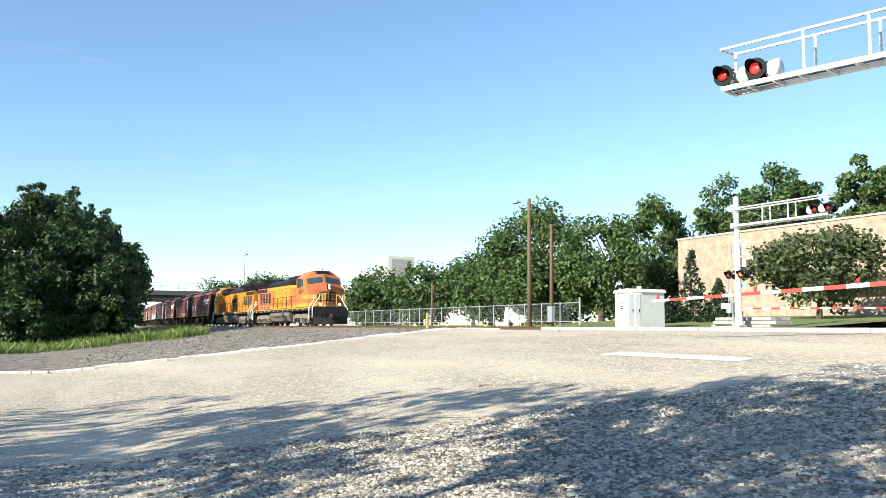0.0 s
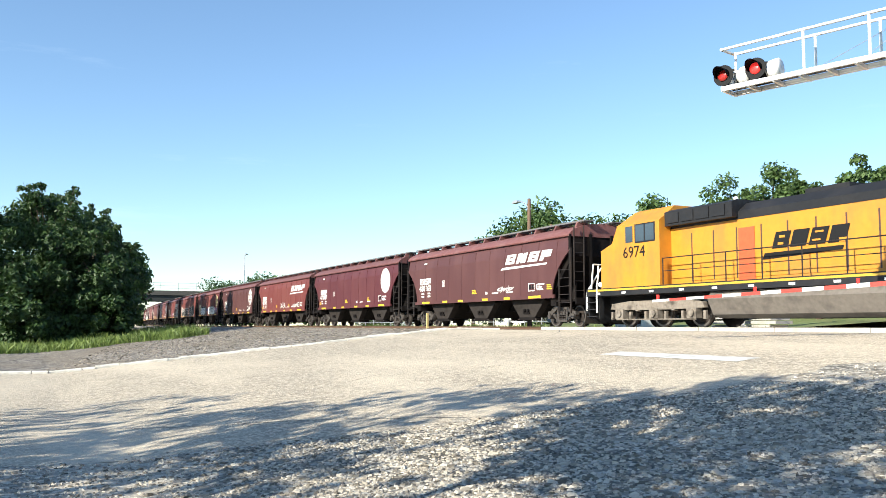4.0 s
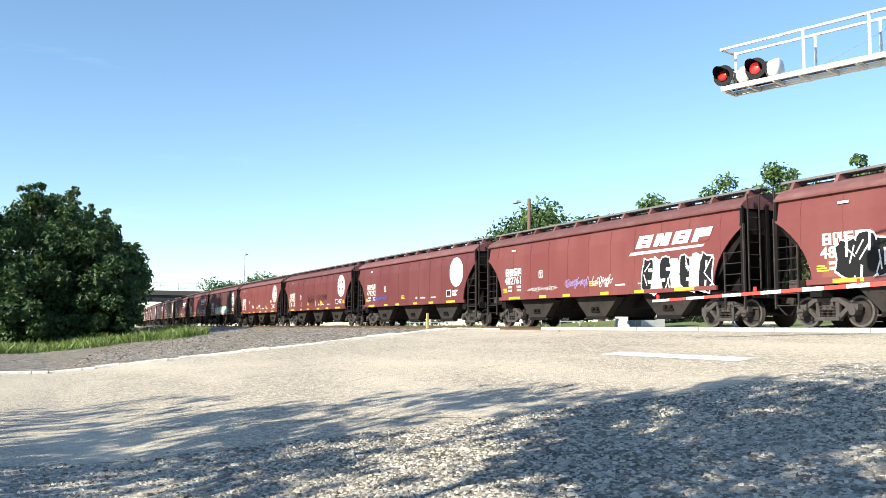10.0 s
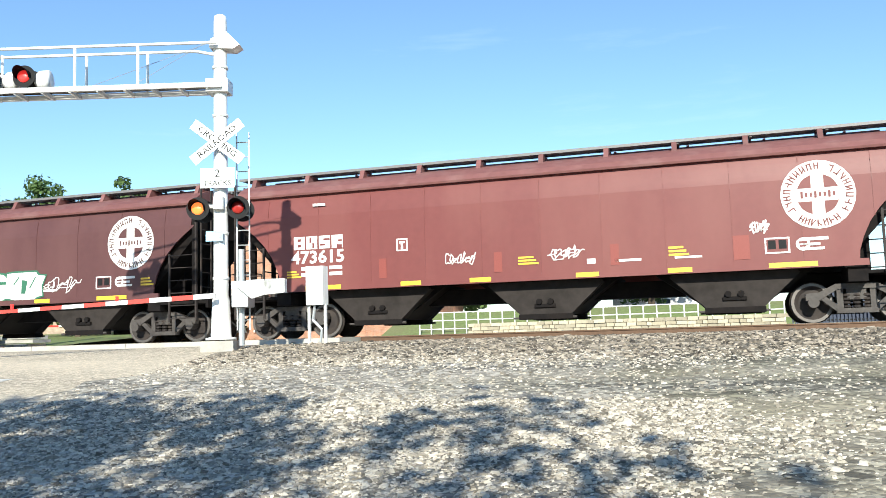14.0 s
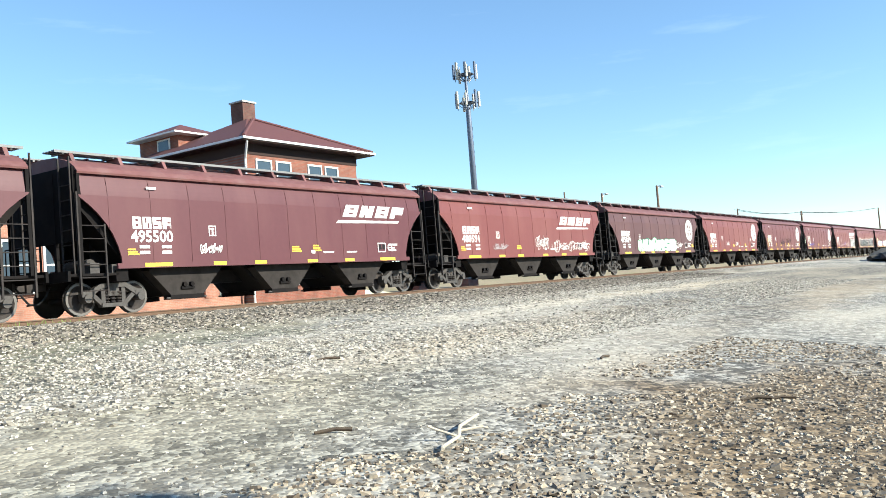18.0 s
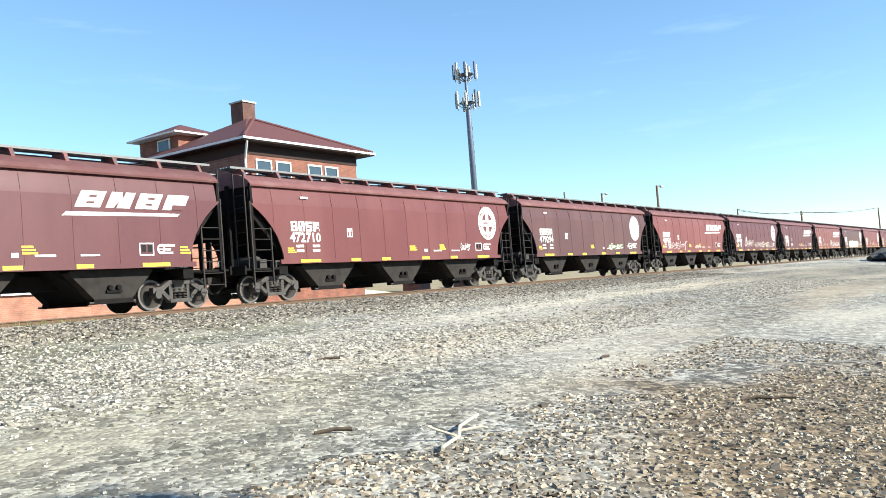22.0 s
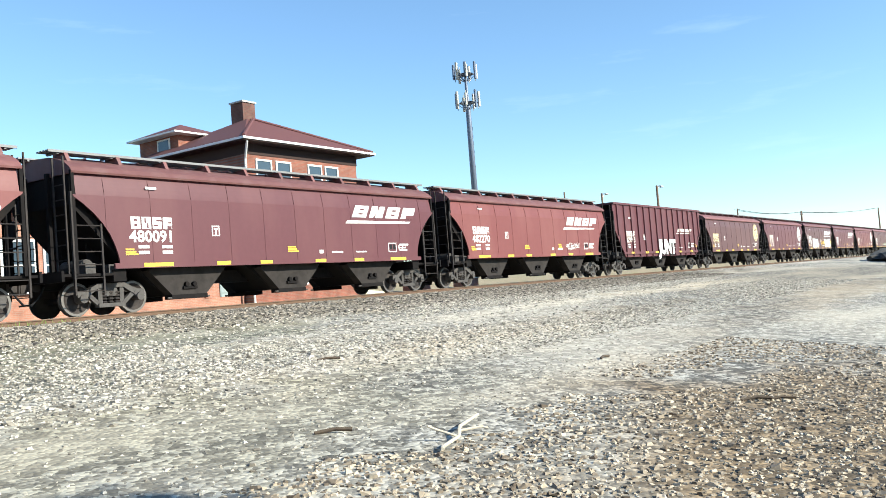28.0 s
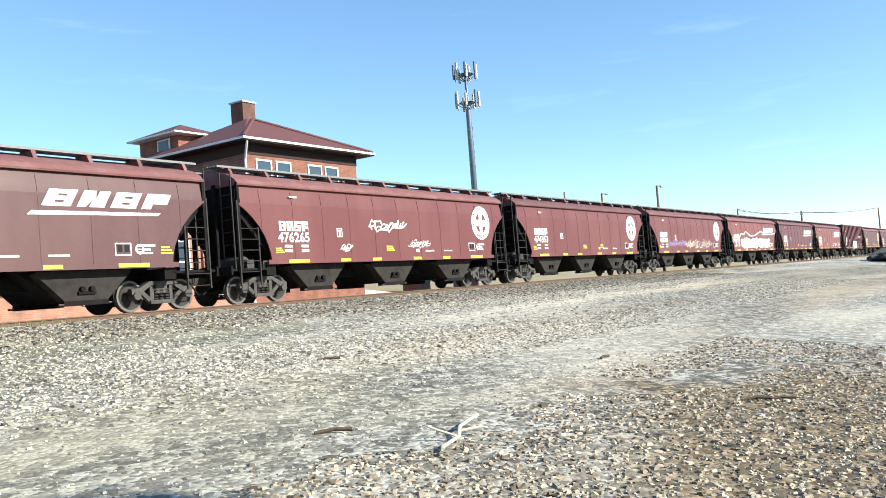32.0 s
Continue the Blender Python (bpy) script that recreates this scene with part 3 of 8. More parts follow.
def truck(parent, x, gap=0.89):
    """A two-axle truck: cast side frames, bolster, spring nests and wheelsets."""
    bm = bmesh.new()
    box(bm, x - 0.2, x + 0.2, -1.05, 1.05, 0.5, 0.86)
    tk = part("truck", bm, CAST, parent, "dusty cast-steel two-axle truck")
    for s in (-1, 1):
        bm = bmesh.new()
        y = s * 1.0
        top = [(x - gap - 0.16, 0.66), (x - gap + 0.12, 0.68), (x - 0.42, 0.86), (x + 0.42, 0.86), (x + gap - 0.12, 0.68), (x + gap + 0.16, 0.66)]
        low = [(x + gap + 0.14, 0.52), (x + gap - 0.16, 0.52), (x + 0.38, 0.74), (x - 0.38, 0.74), (x - gap + 0.16, 0.52), (x - gap - 0.14, 0.52)]
        prism(bm, top + low, y - 0.09, y + 0.09)
        for d in (-1, 1):
            beam(bm, (x + d * (gap - 0.2), y, 0.56), (x + d * 0.36, y, 0.27), 0.12, 0.12)
            beam(bm, (x + d * 0.34, y, 0.25), (x + d * 0.34, y, 0.8), 0.13, 0.1)
        box(bm, x - 0.42, x + 0.42, y - 0.1, y + 0.1, 0.2, 0.31)
        part("side_frame", bm, CAST, tk)
        bm = bmesh.new()
        for d in (-0.2, 0.0, 0.2):
            for k in range(4):
                lathe(bm, [(0.06, 0.0), (0.085, 0.02), (0.085, 0.045), (0.06, 0.065)], (x + d, y, 0.31 + k * 0.085), "z", 8)
        tagged(part("spring_nest", bm, UNDER, tk), kind="stuff")
        for d in (-gap, gap):
            bm = bmesh.new()
            tube(bm, (x + d, y - 0.15, 0.457), (x + d, y + 0.15, 0.457), 0.12, seg=12)
            box(bm, x + d - 0.16, x + d + 0.16, y - 0.1, y + 0.1, 0.5, 0.62)
            part("bearing", bm, CAST, tk)
    for d in (-gap, gap):
        ob = new("wheelset", WHEELSET)
        ob.parent = tk
        ob.matrix_basis = pose(x + d, 0, 0)
        tagged(ob, "dark steel wheels with shiny worn rims")
    return tk


def coupler(parent, s, x0=8.3, x1=9.1):
    bm = bmesh.new()
    box(bm, min(s * x0, s * (x1 - 0.22)), max(s * x0, s * (x1 - 0.22)), -0.11, 0.11, 0.76, 1.0)
    prism(bm, [(s * (x1 - 0.25), 0.17), (s * (x1 - 0.02), 0.2), (s * (x1 + 0.03), 0.02), (s * (x1 - 0.08), -0.16), (s * (x1 - 0.25), -0.18)], 0.72, 1.04, axis="z")
    part("coupler", bm, UNDER, parent)
    bm = bmesh.new()
    pts = [(s * (x0 + 0.15), -0.35, 0.85), (s * (x0 + 0.3), -0.4, 0.6), (s * (x0 + 0.5), -0.35, 0.4), (s * x1, -0.25, 0.38)]
    pipe(bm, pts, 0.028)
    part("air_hose", bm, BLACK, parent)


def ladder(parent, x0, x1, y, z0, z1, z2, rungs, material):
    bm = bmesh.new()
    beam(bm, (x0, y, z0), (x0, y, z1), 0.05, 0.07)
    lad = part("ladder", bm, material, parent, "dark steel side ladder")
    bm = bmesh.new()
    beam(bm, (x1, y, z0), (x1, y, z2), 0.05, 0.05)
    part("stile", bm, material, lad)
    for i in range(rungs):
        z = z0 + 0.1 + i * (min(z1, z2) - z0 - 0.15) / max(1, rungs - 1)
        bm = bmesh.new()
        tube(bm, (x0, y, z), (x1, y, z), 0.016, seg=5)
        part("rung", bm, material, lad)
    return lad


def round_roof(car):
    """A curved roof with raised eaves, trough hatch and grating walkways."""
    bm = bmesh.new()
    prof = [(-1.6, 3.80), (-1.62, 3.85), (-1.5, 3.99), (-1.3, 4.12), (-1.1, 4.21), (-0.6, 4.34), (0, 4.38), (0.6, 4.34), (1.1, 4.21), (1.3, 4.12), (1.5, 3.99), (1.62, 3.85), (1.6, 3.80)]
    prism(bm, prof, -HALF, HALF, axis="x")
    part("roof", bm, OXIDE_ROOF, car, "dusty oxide-red curved roof")
    bm = bmesh.new()
    box(bm, -HALF + 0.5, HALF - 0.5, -0.33, 0.33, 4.34, 4.43)
    for i in range(9):
        x = -7 + i * 1.75
        box(bm, x - 0.03, x + 0.03, -0.38, 0.38, 4.36, 4.46)
    part("hatch_cover", bm, OXIDE_ROOF, car, "long trough hatch on the roof")
    for s in (-1, 1):
        bm = bmesh.new()
        for k in range(4):
            y = s * (0.5 + k * 0.14)
            box(bm, -HALF - 0.25, HALF + 0.25, y - 0.05, y + 0.05, 4.45, 4.49)
        box(bm, -HALF - 0.25, HALF + 0.25, s * 0.99 - 0.02, s * 0.99 + 0.02, 4.43, 4.5)
        for i in range(11):
            x = -8.2 + i * 1.64
            box(bm, x - 0.03, x + 0.03, min(s * 0.45, s * 0.97), max(s * 0.45, s * 0.97), 4.4, 4.45)
        part("running_board", bm, WALKWAY, car, "grey grating walkway along the roof")
        for i in range(11):
            bm = bmesh.new()
            x = -8.0 + i * 1.6
            prism(bm, [(s * 1.01, 4.44), (s * 1.16, 4.16), (s * 0.9, 4.22), (s * 0.5, 4.36), (s * 0.5, 4.44)], x - 0.06, x + 0.06, axis="x")
            part("bracket", bm, OXIDE_ROOF, car)


def hopper_common(car, paint):
    """Running gear, ladders and bays, the same on every grain hopper."""
    bm = bmesh.new()
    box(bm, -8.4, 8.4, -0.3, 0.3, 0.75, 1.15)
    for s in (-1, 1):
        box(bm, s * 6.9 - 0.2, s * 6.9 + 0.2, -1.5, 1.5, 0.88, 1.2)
    part("centre_sill", bm, SHADED_GRIME, car)
    for s in (-1, 1):
        bm = bmesh.new()
        prism(bm, [(min(s * 1.56, s * 1.64), 1.22), (max(s * 1.56, s * 1.64), 1.22), (max(s * 1.56, s * 1.64), 1.37), (min(s * 1.56, s * 1.64), 1.37)], -7.12, 7.12, axis="x")
        part("side_sill", bm, paint, car)
    # bays; the inner funnels have the recess shade in their near-black colour
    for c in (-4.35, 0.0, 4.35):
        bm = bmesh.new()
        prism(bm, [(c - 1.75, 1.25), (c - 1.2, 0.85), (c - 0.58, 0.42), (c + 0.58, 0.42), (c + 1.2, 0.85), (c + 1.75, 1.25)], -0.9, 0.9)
        bay = part("hopper_bay", bm, RECESS_DARK, car, "funnel bay coloured near black for the shade under the body")
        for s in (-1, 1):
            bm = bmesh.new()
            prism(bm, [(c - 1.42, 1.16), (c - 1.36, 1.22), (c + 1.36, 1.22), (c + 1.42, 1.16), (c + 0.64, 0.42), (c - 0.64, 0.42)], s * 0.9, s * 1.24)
            part("bay_sheet", bm, BAY_GREY, bay, "dark grey funnel side")
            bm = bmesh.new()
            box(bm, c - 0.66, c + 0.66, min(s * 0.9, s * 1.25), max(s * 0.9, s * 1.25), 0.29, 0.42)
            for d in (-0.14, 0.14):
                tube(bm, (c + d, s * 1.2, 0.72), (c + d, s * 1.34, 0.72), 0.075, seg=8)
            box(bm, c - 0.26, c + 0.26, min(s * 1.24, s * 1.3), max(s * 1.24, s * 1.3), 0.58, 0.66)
            part("outlet_gate", bm, SHADED_GRIME, bay)
            bm = bmesh.new()
            tube(bm, (c - 0.8, s * 1.22, 0.33), (c + 0.75, s * 1.22, 0.33), 0.03, seg=6)
            part("gate_rack", bm, CAST, bay)
    # ends; their near-black colour also stands in for the shade there
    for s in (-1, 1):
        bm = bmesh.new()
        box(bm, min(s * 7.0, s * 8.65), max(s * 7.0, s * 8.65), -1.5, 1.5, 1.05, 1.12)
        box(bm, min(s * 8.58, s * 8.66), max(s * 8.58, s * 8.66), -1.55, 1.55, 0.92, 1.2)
        part("end_platform", bm, SHADED_GRIME, car)
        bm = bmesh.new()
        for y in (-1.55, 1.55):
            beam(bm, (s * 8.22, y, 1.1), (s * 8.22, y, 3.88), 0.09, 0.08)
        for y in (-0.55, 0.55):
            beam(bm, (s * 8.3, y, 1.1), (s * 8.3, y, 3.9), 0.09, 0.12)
        part("end_post", bm, SHADED_GRIME, car)
        for y in (-1.57, 1.57):
            ladder(car, s * 8.3, s * 7.45, y, 0.55, 3.3, 2.45, 6, UNDER)
        bm = bmesh.new()
        for z in (1.5, 1.9, 2.3, 2.7, 3.1, 3.5):
            tube(bm, (s * 8.38, -1.45, z), (s * 8.38, -0.95, z), 0.016, seg=5)
        for y in (-1.45, -0.95):
            beam(bm, (s * 8.38, y, 1.1), (s * 8.38, y, 4.25), 0.04)
        pipe(bm, [(s * 8.62, 0.5, 1.15), (s * 8.62, 0.5, 2.0), (s * 8.62, 1.45, 2.0), (s * 8.62, 1.45, 1.15)], 0.02)
        part("end_ladder", bm, UNDER, car)
        truck(car, s * 6.9)
        coupler(car, s)
    bm = bmesh.new()
    tube(bm, (-7.5, -0.9, 1.35), (-7.5, 0.1, 1.35), 0.2, seg=12)
    tube(bm, (-7.0, -0.6, 1.3), (-7.0, 0.5, 1.3), 0.14, seg=10)
    box(bm, -7.9, -7.6, -1.45, -1.05, 1.12, 1.4)
    box(bm, -7.2, -6.9, -1.45, -1.2, 1.12, 1.36)
    part("brake_gear", bm, CAST, car, "grey brake cylinder and valve on the end platform")
    bm = bmesh.new()
    lathe(bm, [(0.22, -0.02), (0.27, 0), (0.22, 0.02)], (-8.5, 0.9, 2.5), "x", 14)
    part("brake_wheel", bm, SHADED_GRIME, car)


def hopper(name, label):
    """A three-bay covered grain hopper, complete but for its lettering. x = 0 at mid length, z = 0 on the rail."""
    car = thing(name, (0, 0, 0), label, "freight car", "grain hopper cars of the train")
    bm = bmesh.new()
    outline = side_outline(1) + side_outline(-1)[::-1]
    bm.free()
    for s in (-1, 1):
        bm = bmesh.new()
        prism(bm, outline, s * (HW - 0.05), s * HW)
        part("side_sheet", bm, OXIDE, car, "oxide-red welded side sheet")
        bm = bmesh.new()
        curve = [(s * (HW - 0.13 * max(0, (z - 2.95) / 0.9) ** 2), z) for z in (3.22, 3.28, 3.34, 3.36, 3.48, 3.6, 3.72, 3.84)]
        prism(bm, curve + [(y - s * 0.05, z) for y, z in curve[::-1]], -HALF + 0.1, HALF - 0.1, axis="x")
        part("upper_side_sheet", bm, OXIDE, car, "oxide-red sheet curving in to the roof")
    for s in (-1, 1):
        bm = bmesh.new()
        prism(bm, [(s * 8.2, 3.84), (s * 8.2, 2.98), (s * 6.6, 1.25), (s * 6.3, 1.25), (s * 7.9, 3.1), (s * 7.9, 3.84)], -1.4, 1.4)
        part("end_slope_sheet", bm, SHADED_GRIME, car, "grimy sloping end sheet, near black for its shade")
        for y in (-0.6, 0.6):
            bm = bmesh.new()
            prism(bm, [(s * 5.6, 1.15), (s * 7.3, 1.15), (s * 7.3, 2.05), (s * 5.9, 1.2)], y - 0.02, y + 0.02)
            part("bolster_web", bm, SHADED_GRIME, car)
    for i in range(11):
        x = -7.3 + i * 1.46
        bm = bmesh.new()
        box(bm, x - 0.009, x + 0.009, -HW - 0.009, -HW + 0.002, 1.37 if abs(x) < 6.8 else 2.3, 3.1)
        prism(bm, [(-HW - 0.009, 3.1), (-HW + 0.01, 3.35), (-HW + 0.05, 3.6), (-HW + 0.115, 3.8), (-HW + 0.14, 3.8), (-HW + 0.03, 3.35), (-HW + 0.01, 3.1)], x - 0.009, x + 0.009, axis="x")
        part("weld_seam", bm, OXIDE, car)
    round_roof(car)
    hopper_common(car, OXIDE)
    for i, x in enumerate((-5.7, -3.3, -1.5, 1.1, 3.2, 5.6)):
        bm = bmesh.new()
        w = 0.5 if i in (0, 5) else 0.27
        box(bm, x - w, x + w, -1.647, -1.641, 1.25, 1.36)
        part("yellow_reflector", bm, YELLOW, car)
    return car


def ribbed_hopper(name, label):
    """A hopper with straight sides and posts outside."""
    car = thing(name, (0, 0, 0), label, "freight car", "grain hopper cars of the train")
    bm = bmesh.new()
    outline = [(8.25, 4.38), (8.25, 2.9), (6.75, 1.04), (-6.75, 1.04), (-8.25, 2.9), (-8.25, 4.38)]
    for s in (-1, 1):
        prism(bm, outline, s * (HW - 0.08), s * (HW - 0.03))
    part("body", bm, OXIDE, car, "oxide-red ribbed steel body")
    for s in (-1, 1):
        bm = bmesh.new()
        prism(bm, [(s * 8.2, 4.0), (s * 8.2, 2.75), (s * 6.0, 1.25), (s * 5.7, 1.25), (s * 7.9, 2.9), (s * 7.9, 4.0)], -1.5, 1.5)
        part("end_slope_sheet", bm, SHADED_GRIME, car, "grimy sloping end sheet, near black for its shade")
    for i in range(15):
        x = -7.7 + i * 1.1
        z = 1.06 if abs(x) < 6.6 else 1.06 + (abs(x) - 6.6) * 1.2
        for s in (-1, 1):
            bm = bmesh.new()
            prism(bm, [(x - 0.05, s * (HW - 0.03)), (x + 0.05, s * (HW - 0.03)), (x + 0.035, s * (HW + 0.05)), (x - 0.035, s * (HW + 0.05))], z, 4.3, axis="z")
            part("side_post", bm, OXIDE, car)
    bm = bmesh.new()
    for s in (-1, 1):
        box(bm, -8.25, 8.25, min(s * 1.5, s * 1.66), max(s * 1.5, s * 1.66), 4.3, 4.42)
    for s in (-1, 1):
        box(bm, min(s * 8.1, s * 8.25), max(s * 8.1, s * 8.25), -1.5, 1.5, 4.3, 4.42)
    part("top_chord", bm, OXIDE, car)
    bm = bmesh.new()
    box(bm, -8.1, 8.1, -1.5, 1.5, 4.3, 4.36)
    part("roof", bm, OXIDE_ROOF, car, "flat dusty steel roof")
    hopper_common(car, OXIDE)
    for i, x in enumerate((-5.7, -3.3, -1.5, 1.1, 3.2, 5.6)):
        bm = bmesh.new()
        box(bm, x - 0.27, x + 0.27, -1.647, -1.641, 1.25, 1.36)
        part("yellow_reflector", bm, YELLOW, car)
    return car


Y_SIDE = -HW - 0.012


def flat(name, polys, material, parent, at, label=""):
    """Painted flat shapes on a car's side, each a list of (x, z) corners."""
    bm = bmesh.new()
    for p in polys:
        f = bm.faces.new([bm.verts.new((x, 0, z)) for x, z in p])
        if f.normal.y > 0 or (f.normal_update() or f.normal.y > 0):
            f.normal_flip()
    ob = part(name, bm, material, parent, label)
    ob.matrix_basis = pose(*at)
    return ob


def rect(x, z, w, h):
    return [(x - w / 2, z - h / 2), (x + w / 2, z - h / 2), (x + w / 2, z + h / 2), (x - w / 2, z + h / 2)]


def arc(r, a0, a1, n, cx=0.0, cz=0.0):
    return [(cx + r * math.cos(radians(a0 + (a1 - a0) * i / n)), cz + r * math.sin(radians(a0 + (a1 - a0) * i / n))) for i in range(n + 1)]


FADED = mat("faded_white_lettering", (0.62, 0.56, 0.5), 0.7, grain=10, vary=0.15, stain=0.4, stain_color=(0.35, 0.2, 0.16), stain_scale=3)


def ribbon(pts, w):
    """A thick painted line with blunt joints, as polygons."""
    out = []
    for p, q in zip(pts, pts[1:]):
        d = Vector((q[0] - p[0], q[1] - p[1]))
        if d.length < 0.02:
            continue
        d.normalize()
        e, c = d * w * 0.35, Vector((-d.y, d.x)) * w / 2
        a, b = Vector(p) - e, Vector(q) + e
        out.append([(a.x - c.x, a.y - c.y), (b.x - c.x, b.y - c.y), (b.x + e.x * 0.6, b.y + e.y * 0.6), (b.x + c.x, b.y + c.y), (a.x + c.x, a.y + c.y)])
    return out


def round_badge(car, x, z, paint, faded=False):
    """A white disc with a cross left out in body colour and a ring of ticks."""
    disc = flat("round_badge", [arc(0.77, 0, 345, 23)], paint, car, (x, Y_SIDE, z), "pale round badge with a cross")
    quads = []
    for k in range(4):
        a = 45 + 90 * k
        c, s = math.cos(radians(a)), math.sin(radians(a))
        sx, sz = math.copysign(1, c), math.copysign(1, s)
        quads.append([(sx * 0.13, sz * 0.15), (sx * 0.42, sz * 0.15), (sx * 0.34, sz * 0.3), (sx * 0.27, sz * 0.37), (sx * 0.13, sz * 0.44)])
    if faded:
        tagged(flat("badge_cross", quads, FADED, disc, (0, -0.005, 0)), kind="stuff")
    else:
        tagged(flat("badge_cross", quads, OXIDE, disc, (0, -0.005, 0)), kind="stuff")
        ticks = []
        letters = [212 - 244 * k / 18 for k in range(19) if k != 10] + [236 + 68 * k / 6 for k in range(7)]
        rl = random.Random(round(x * 100) + 4)
        for a in letters:
            u, v = Vector((math.cos(radians(a)), math.sin(radians(a)))), Vector((-math.sin(radians(a)), math.cos(radians(a))))
            strokes = [(-0.036, 0.57, -0.036, 0.705), (0.036, 0.57, 0.036, 0.705)][:rl.choice((1, 2, 2))] + [(-0.036, rl.choice((0.58, 0.64, 0.695)), 0.036, rl.choice((0.58, 0.64, 0.695)))]
            for p, q, p2, q2 in strokes:
                ticks += ribbon([tuple(u * q + v * p), tuple(u * q2 + v * p2)], 0.028)
        ticks += [rect(-0.33 + 0.094 * k, 0.0, 0.05, 0.1 if k % 3 else 0.15) for k in range(8)]
        tagged(flat("badge_ring", ticks, OXIDE, disc, (0, -0.005, 0)), kind="stuff")


def wedge_badge(car, x, z, paint, k=1.8, tall=1.15):
    """Four slanted blocks over a long tapering stroke."""
    polys = []
    for i in range(4):
        a = (-0.98 + i * 0.55) * k
        w, h, sl = 0.45 * k, 0.4 * k, 0.14 * k
        polys.append([(a, 0.02), (a + w, 0.02), (a + w + sl, h), (a + sl, h)])
    polys.append([(-1.2 * k, -0.2 * k), (0.98 * k, -0.15 * k), (1.03 * k, -0.08 * k), (-1.12 * k, -0.1 * k)])
    b = flat("wedge_badge", polys, paint, car, (x, Y_SIDE, z), "slanted white emblem with a long underline")
    holes = []
    for i in range(4):
        a = (-0.98 + i * 0.55) * k
        if i in (0, 2):
            holes += [[(a + 0.2 * k, 0.1 * k), (a + 0.34 * k, 0.1 * k), (a + 0.36 * k, 0.15 * k), (a + 0.22 * k, 0.15 * k)], [(a + 0.26 * k, 0.25 * k), (a + 0.4 * k, 0.25 * k), (a + 0.42 * k, 0.3 * k), (a + 0.28 * k, 0.3 * k)]]
        elif i == 1:
            holes += [[(a + 0.14 * k, 0.02), (a + 0.2 * k, 0.02), (a + 0.27 * k, 0.2 * k)], [(a + 0.34 * k, 0.4 * k), (a + 0.4 * k, 0.4 * k), (a + 0.32 * k, 0.2 * k)]]
        else:
            holes += [[(a + 0.18 * k, 0.02), (a + 0.46 * k, 0.02), (a + 0.5 * k, 0.14 * k), (a + 0.22 * k, 0.14 * k)]]
    gap = flat("badge_gap", holes, OXIDE, b, (0, -0.005, 0))
    for o in (b, gap):
        o.data.transform(Matrix.Diagonal((1, 1, tall / k, 1)))


def blob(cx, w, h, lean, grow, r_seed):
    """A fat rounded letter's outline."""
    r = random.Random(r_seed)
    pts = []
    for k in range(16):
        a = 2 * math.pi * k / 16
        c, q = math.cos(a), math.sin(a)
        f = r.uniform(0.82, 1.14)
        x = math.copysign(abs(c) ** 0.55, c) * w / 2 * f + math.copysign(grow, c) * abs(c) ** 0.5
        z = math.copysign(abs(q) ** 0.55, q) * h / 2 * f + math.copysign(grow, q) * abs(q) ** 0.5
        pts.append((cx + x + lean * z, z))
    return pts


# cut-ins of fat sprayed letters, as (x, z, width, height) in halves of the letter
NOTCHES = (((0.0, 0.0, 0.3, 0.9),), ((0.0, 0.42, 0.32, 0.4), (0.0, -0.75, 0.3, 0.7)), ((0.55, 0.35, 0.9, 0.22), (0.55, -0.35, 0.9, 0.22)), ((0.0, 0.6, 0.28, 1.0),),
           ((0.5, 0.35, 0.9, 0.22), (-0.5, -0.32, 0.9, 0.22)), ((0.3, 0.7, 0.25, 0.8), (-0.3, -0.7, 0.25, 0.8)), ((-0.1, 0.4, 0.6, 0.24), (0.0, -0.4, 0.6, 0.26)))


def graffiti(car, x, z, w, h, n, fills, edge, seed):
    """Fat interlocking letters sprayed side by side, each with a rim and cut-ins; they spell nothing."""
    r = random.Random(seed)
    g = flat("graffiti", [rect(0, 0, w * 0.92, h * 0.3)], fills[0], car, (x, Y_SIDE, z), "sprayed interlocking graffiti shapes")
    cell = w / n
    for i in range(n):
        cx = (i + 0.5) * cell - w / 2
        lw, lh, lean = cell * r.uniform(0.95, 1.2), h * r.uniform(0.82, 1.06), r.uniform(-0.12, 0.22)
        f = fills[i % len(fills)]
        rim = edge if edge is not f else BLACK
        k = r.randrange(10000)
        tagged(flat("graffiti_rim", [blob(cx, lw, lh, lean, min(0.055, 0.06 * h), k)], rim, g, (0, -0.002 - 0.0008 * i, 0)), kind="stuff")
        tagged(flat("graffiti_fill", [blob(cx, lw, lh, lean, 0.0, k)], f, g, (0, -0.0055 - 0.0008 * i, 0)), kind="stuff")
        cuts = []
        for nx, nz, nw, nh in r.choice(NOTCHES):
            px, pz, hw, hh = nx * lw / 2, nz * lh / 2, nw * lw / 4, nh * lh / 4
            cuts.append([(cx + px + sx * hw * r.uniform(0.7, 1.1) + lean * (pz + sz * hh), pz + sz * hh * r.uniform(0.85, 1.1)) for sx, sz in ((-1, -1), (1, -1), (1, 1), (-1, 1))])
        for _ in range(2):
            px, pz, a = r.uniform(-0.35, 0.35) * lw, r.uniform(-0.35, 0.35) * lh, r.uniform(0.4, 2.7)
            d = Vector((math.cos(a), math.sin(a))) * lh * r.uniform(0.12, 0.25)
            cuts += ribbon([(cx + px - d.x, pz - d.y), (cx + px + d.x, pz + d.y)], 0.045)
        tagged(flat("graffiti_cut", cuts, rim, g, (0, -0.006 - 0.0008 * i, 0)), kind="stuff")


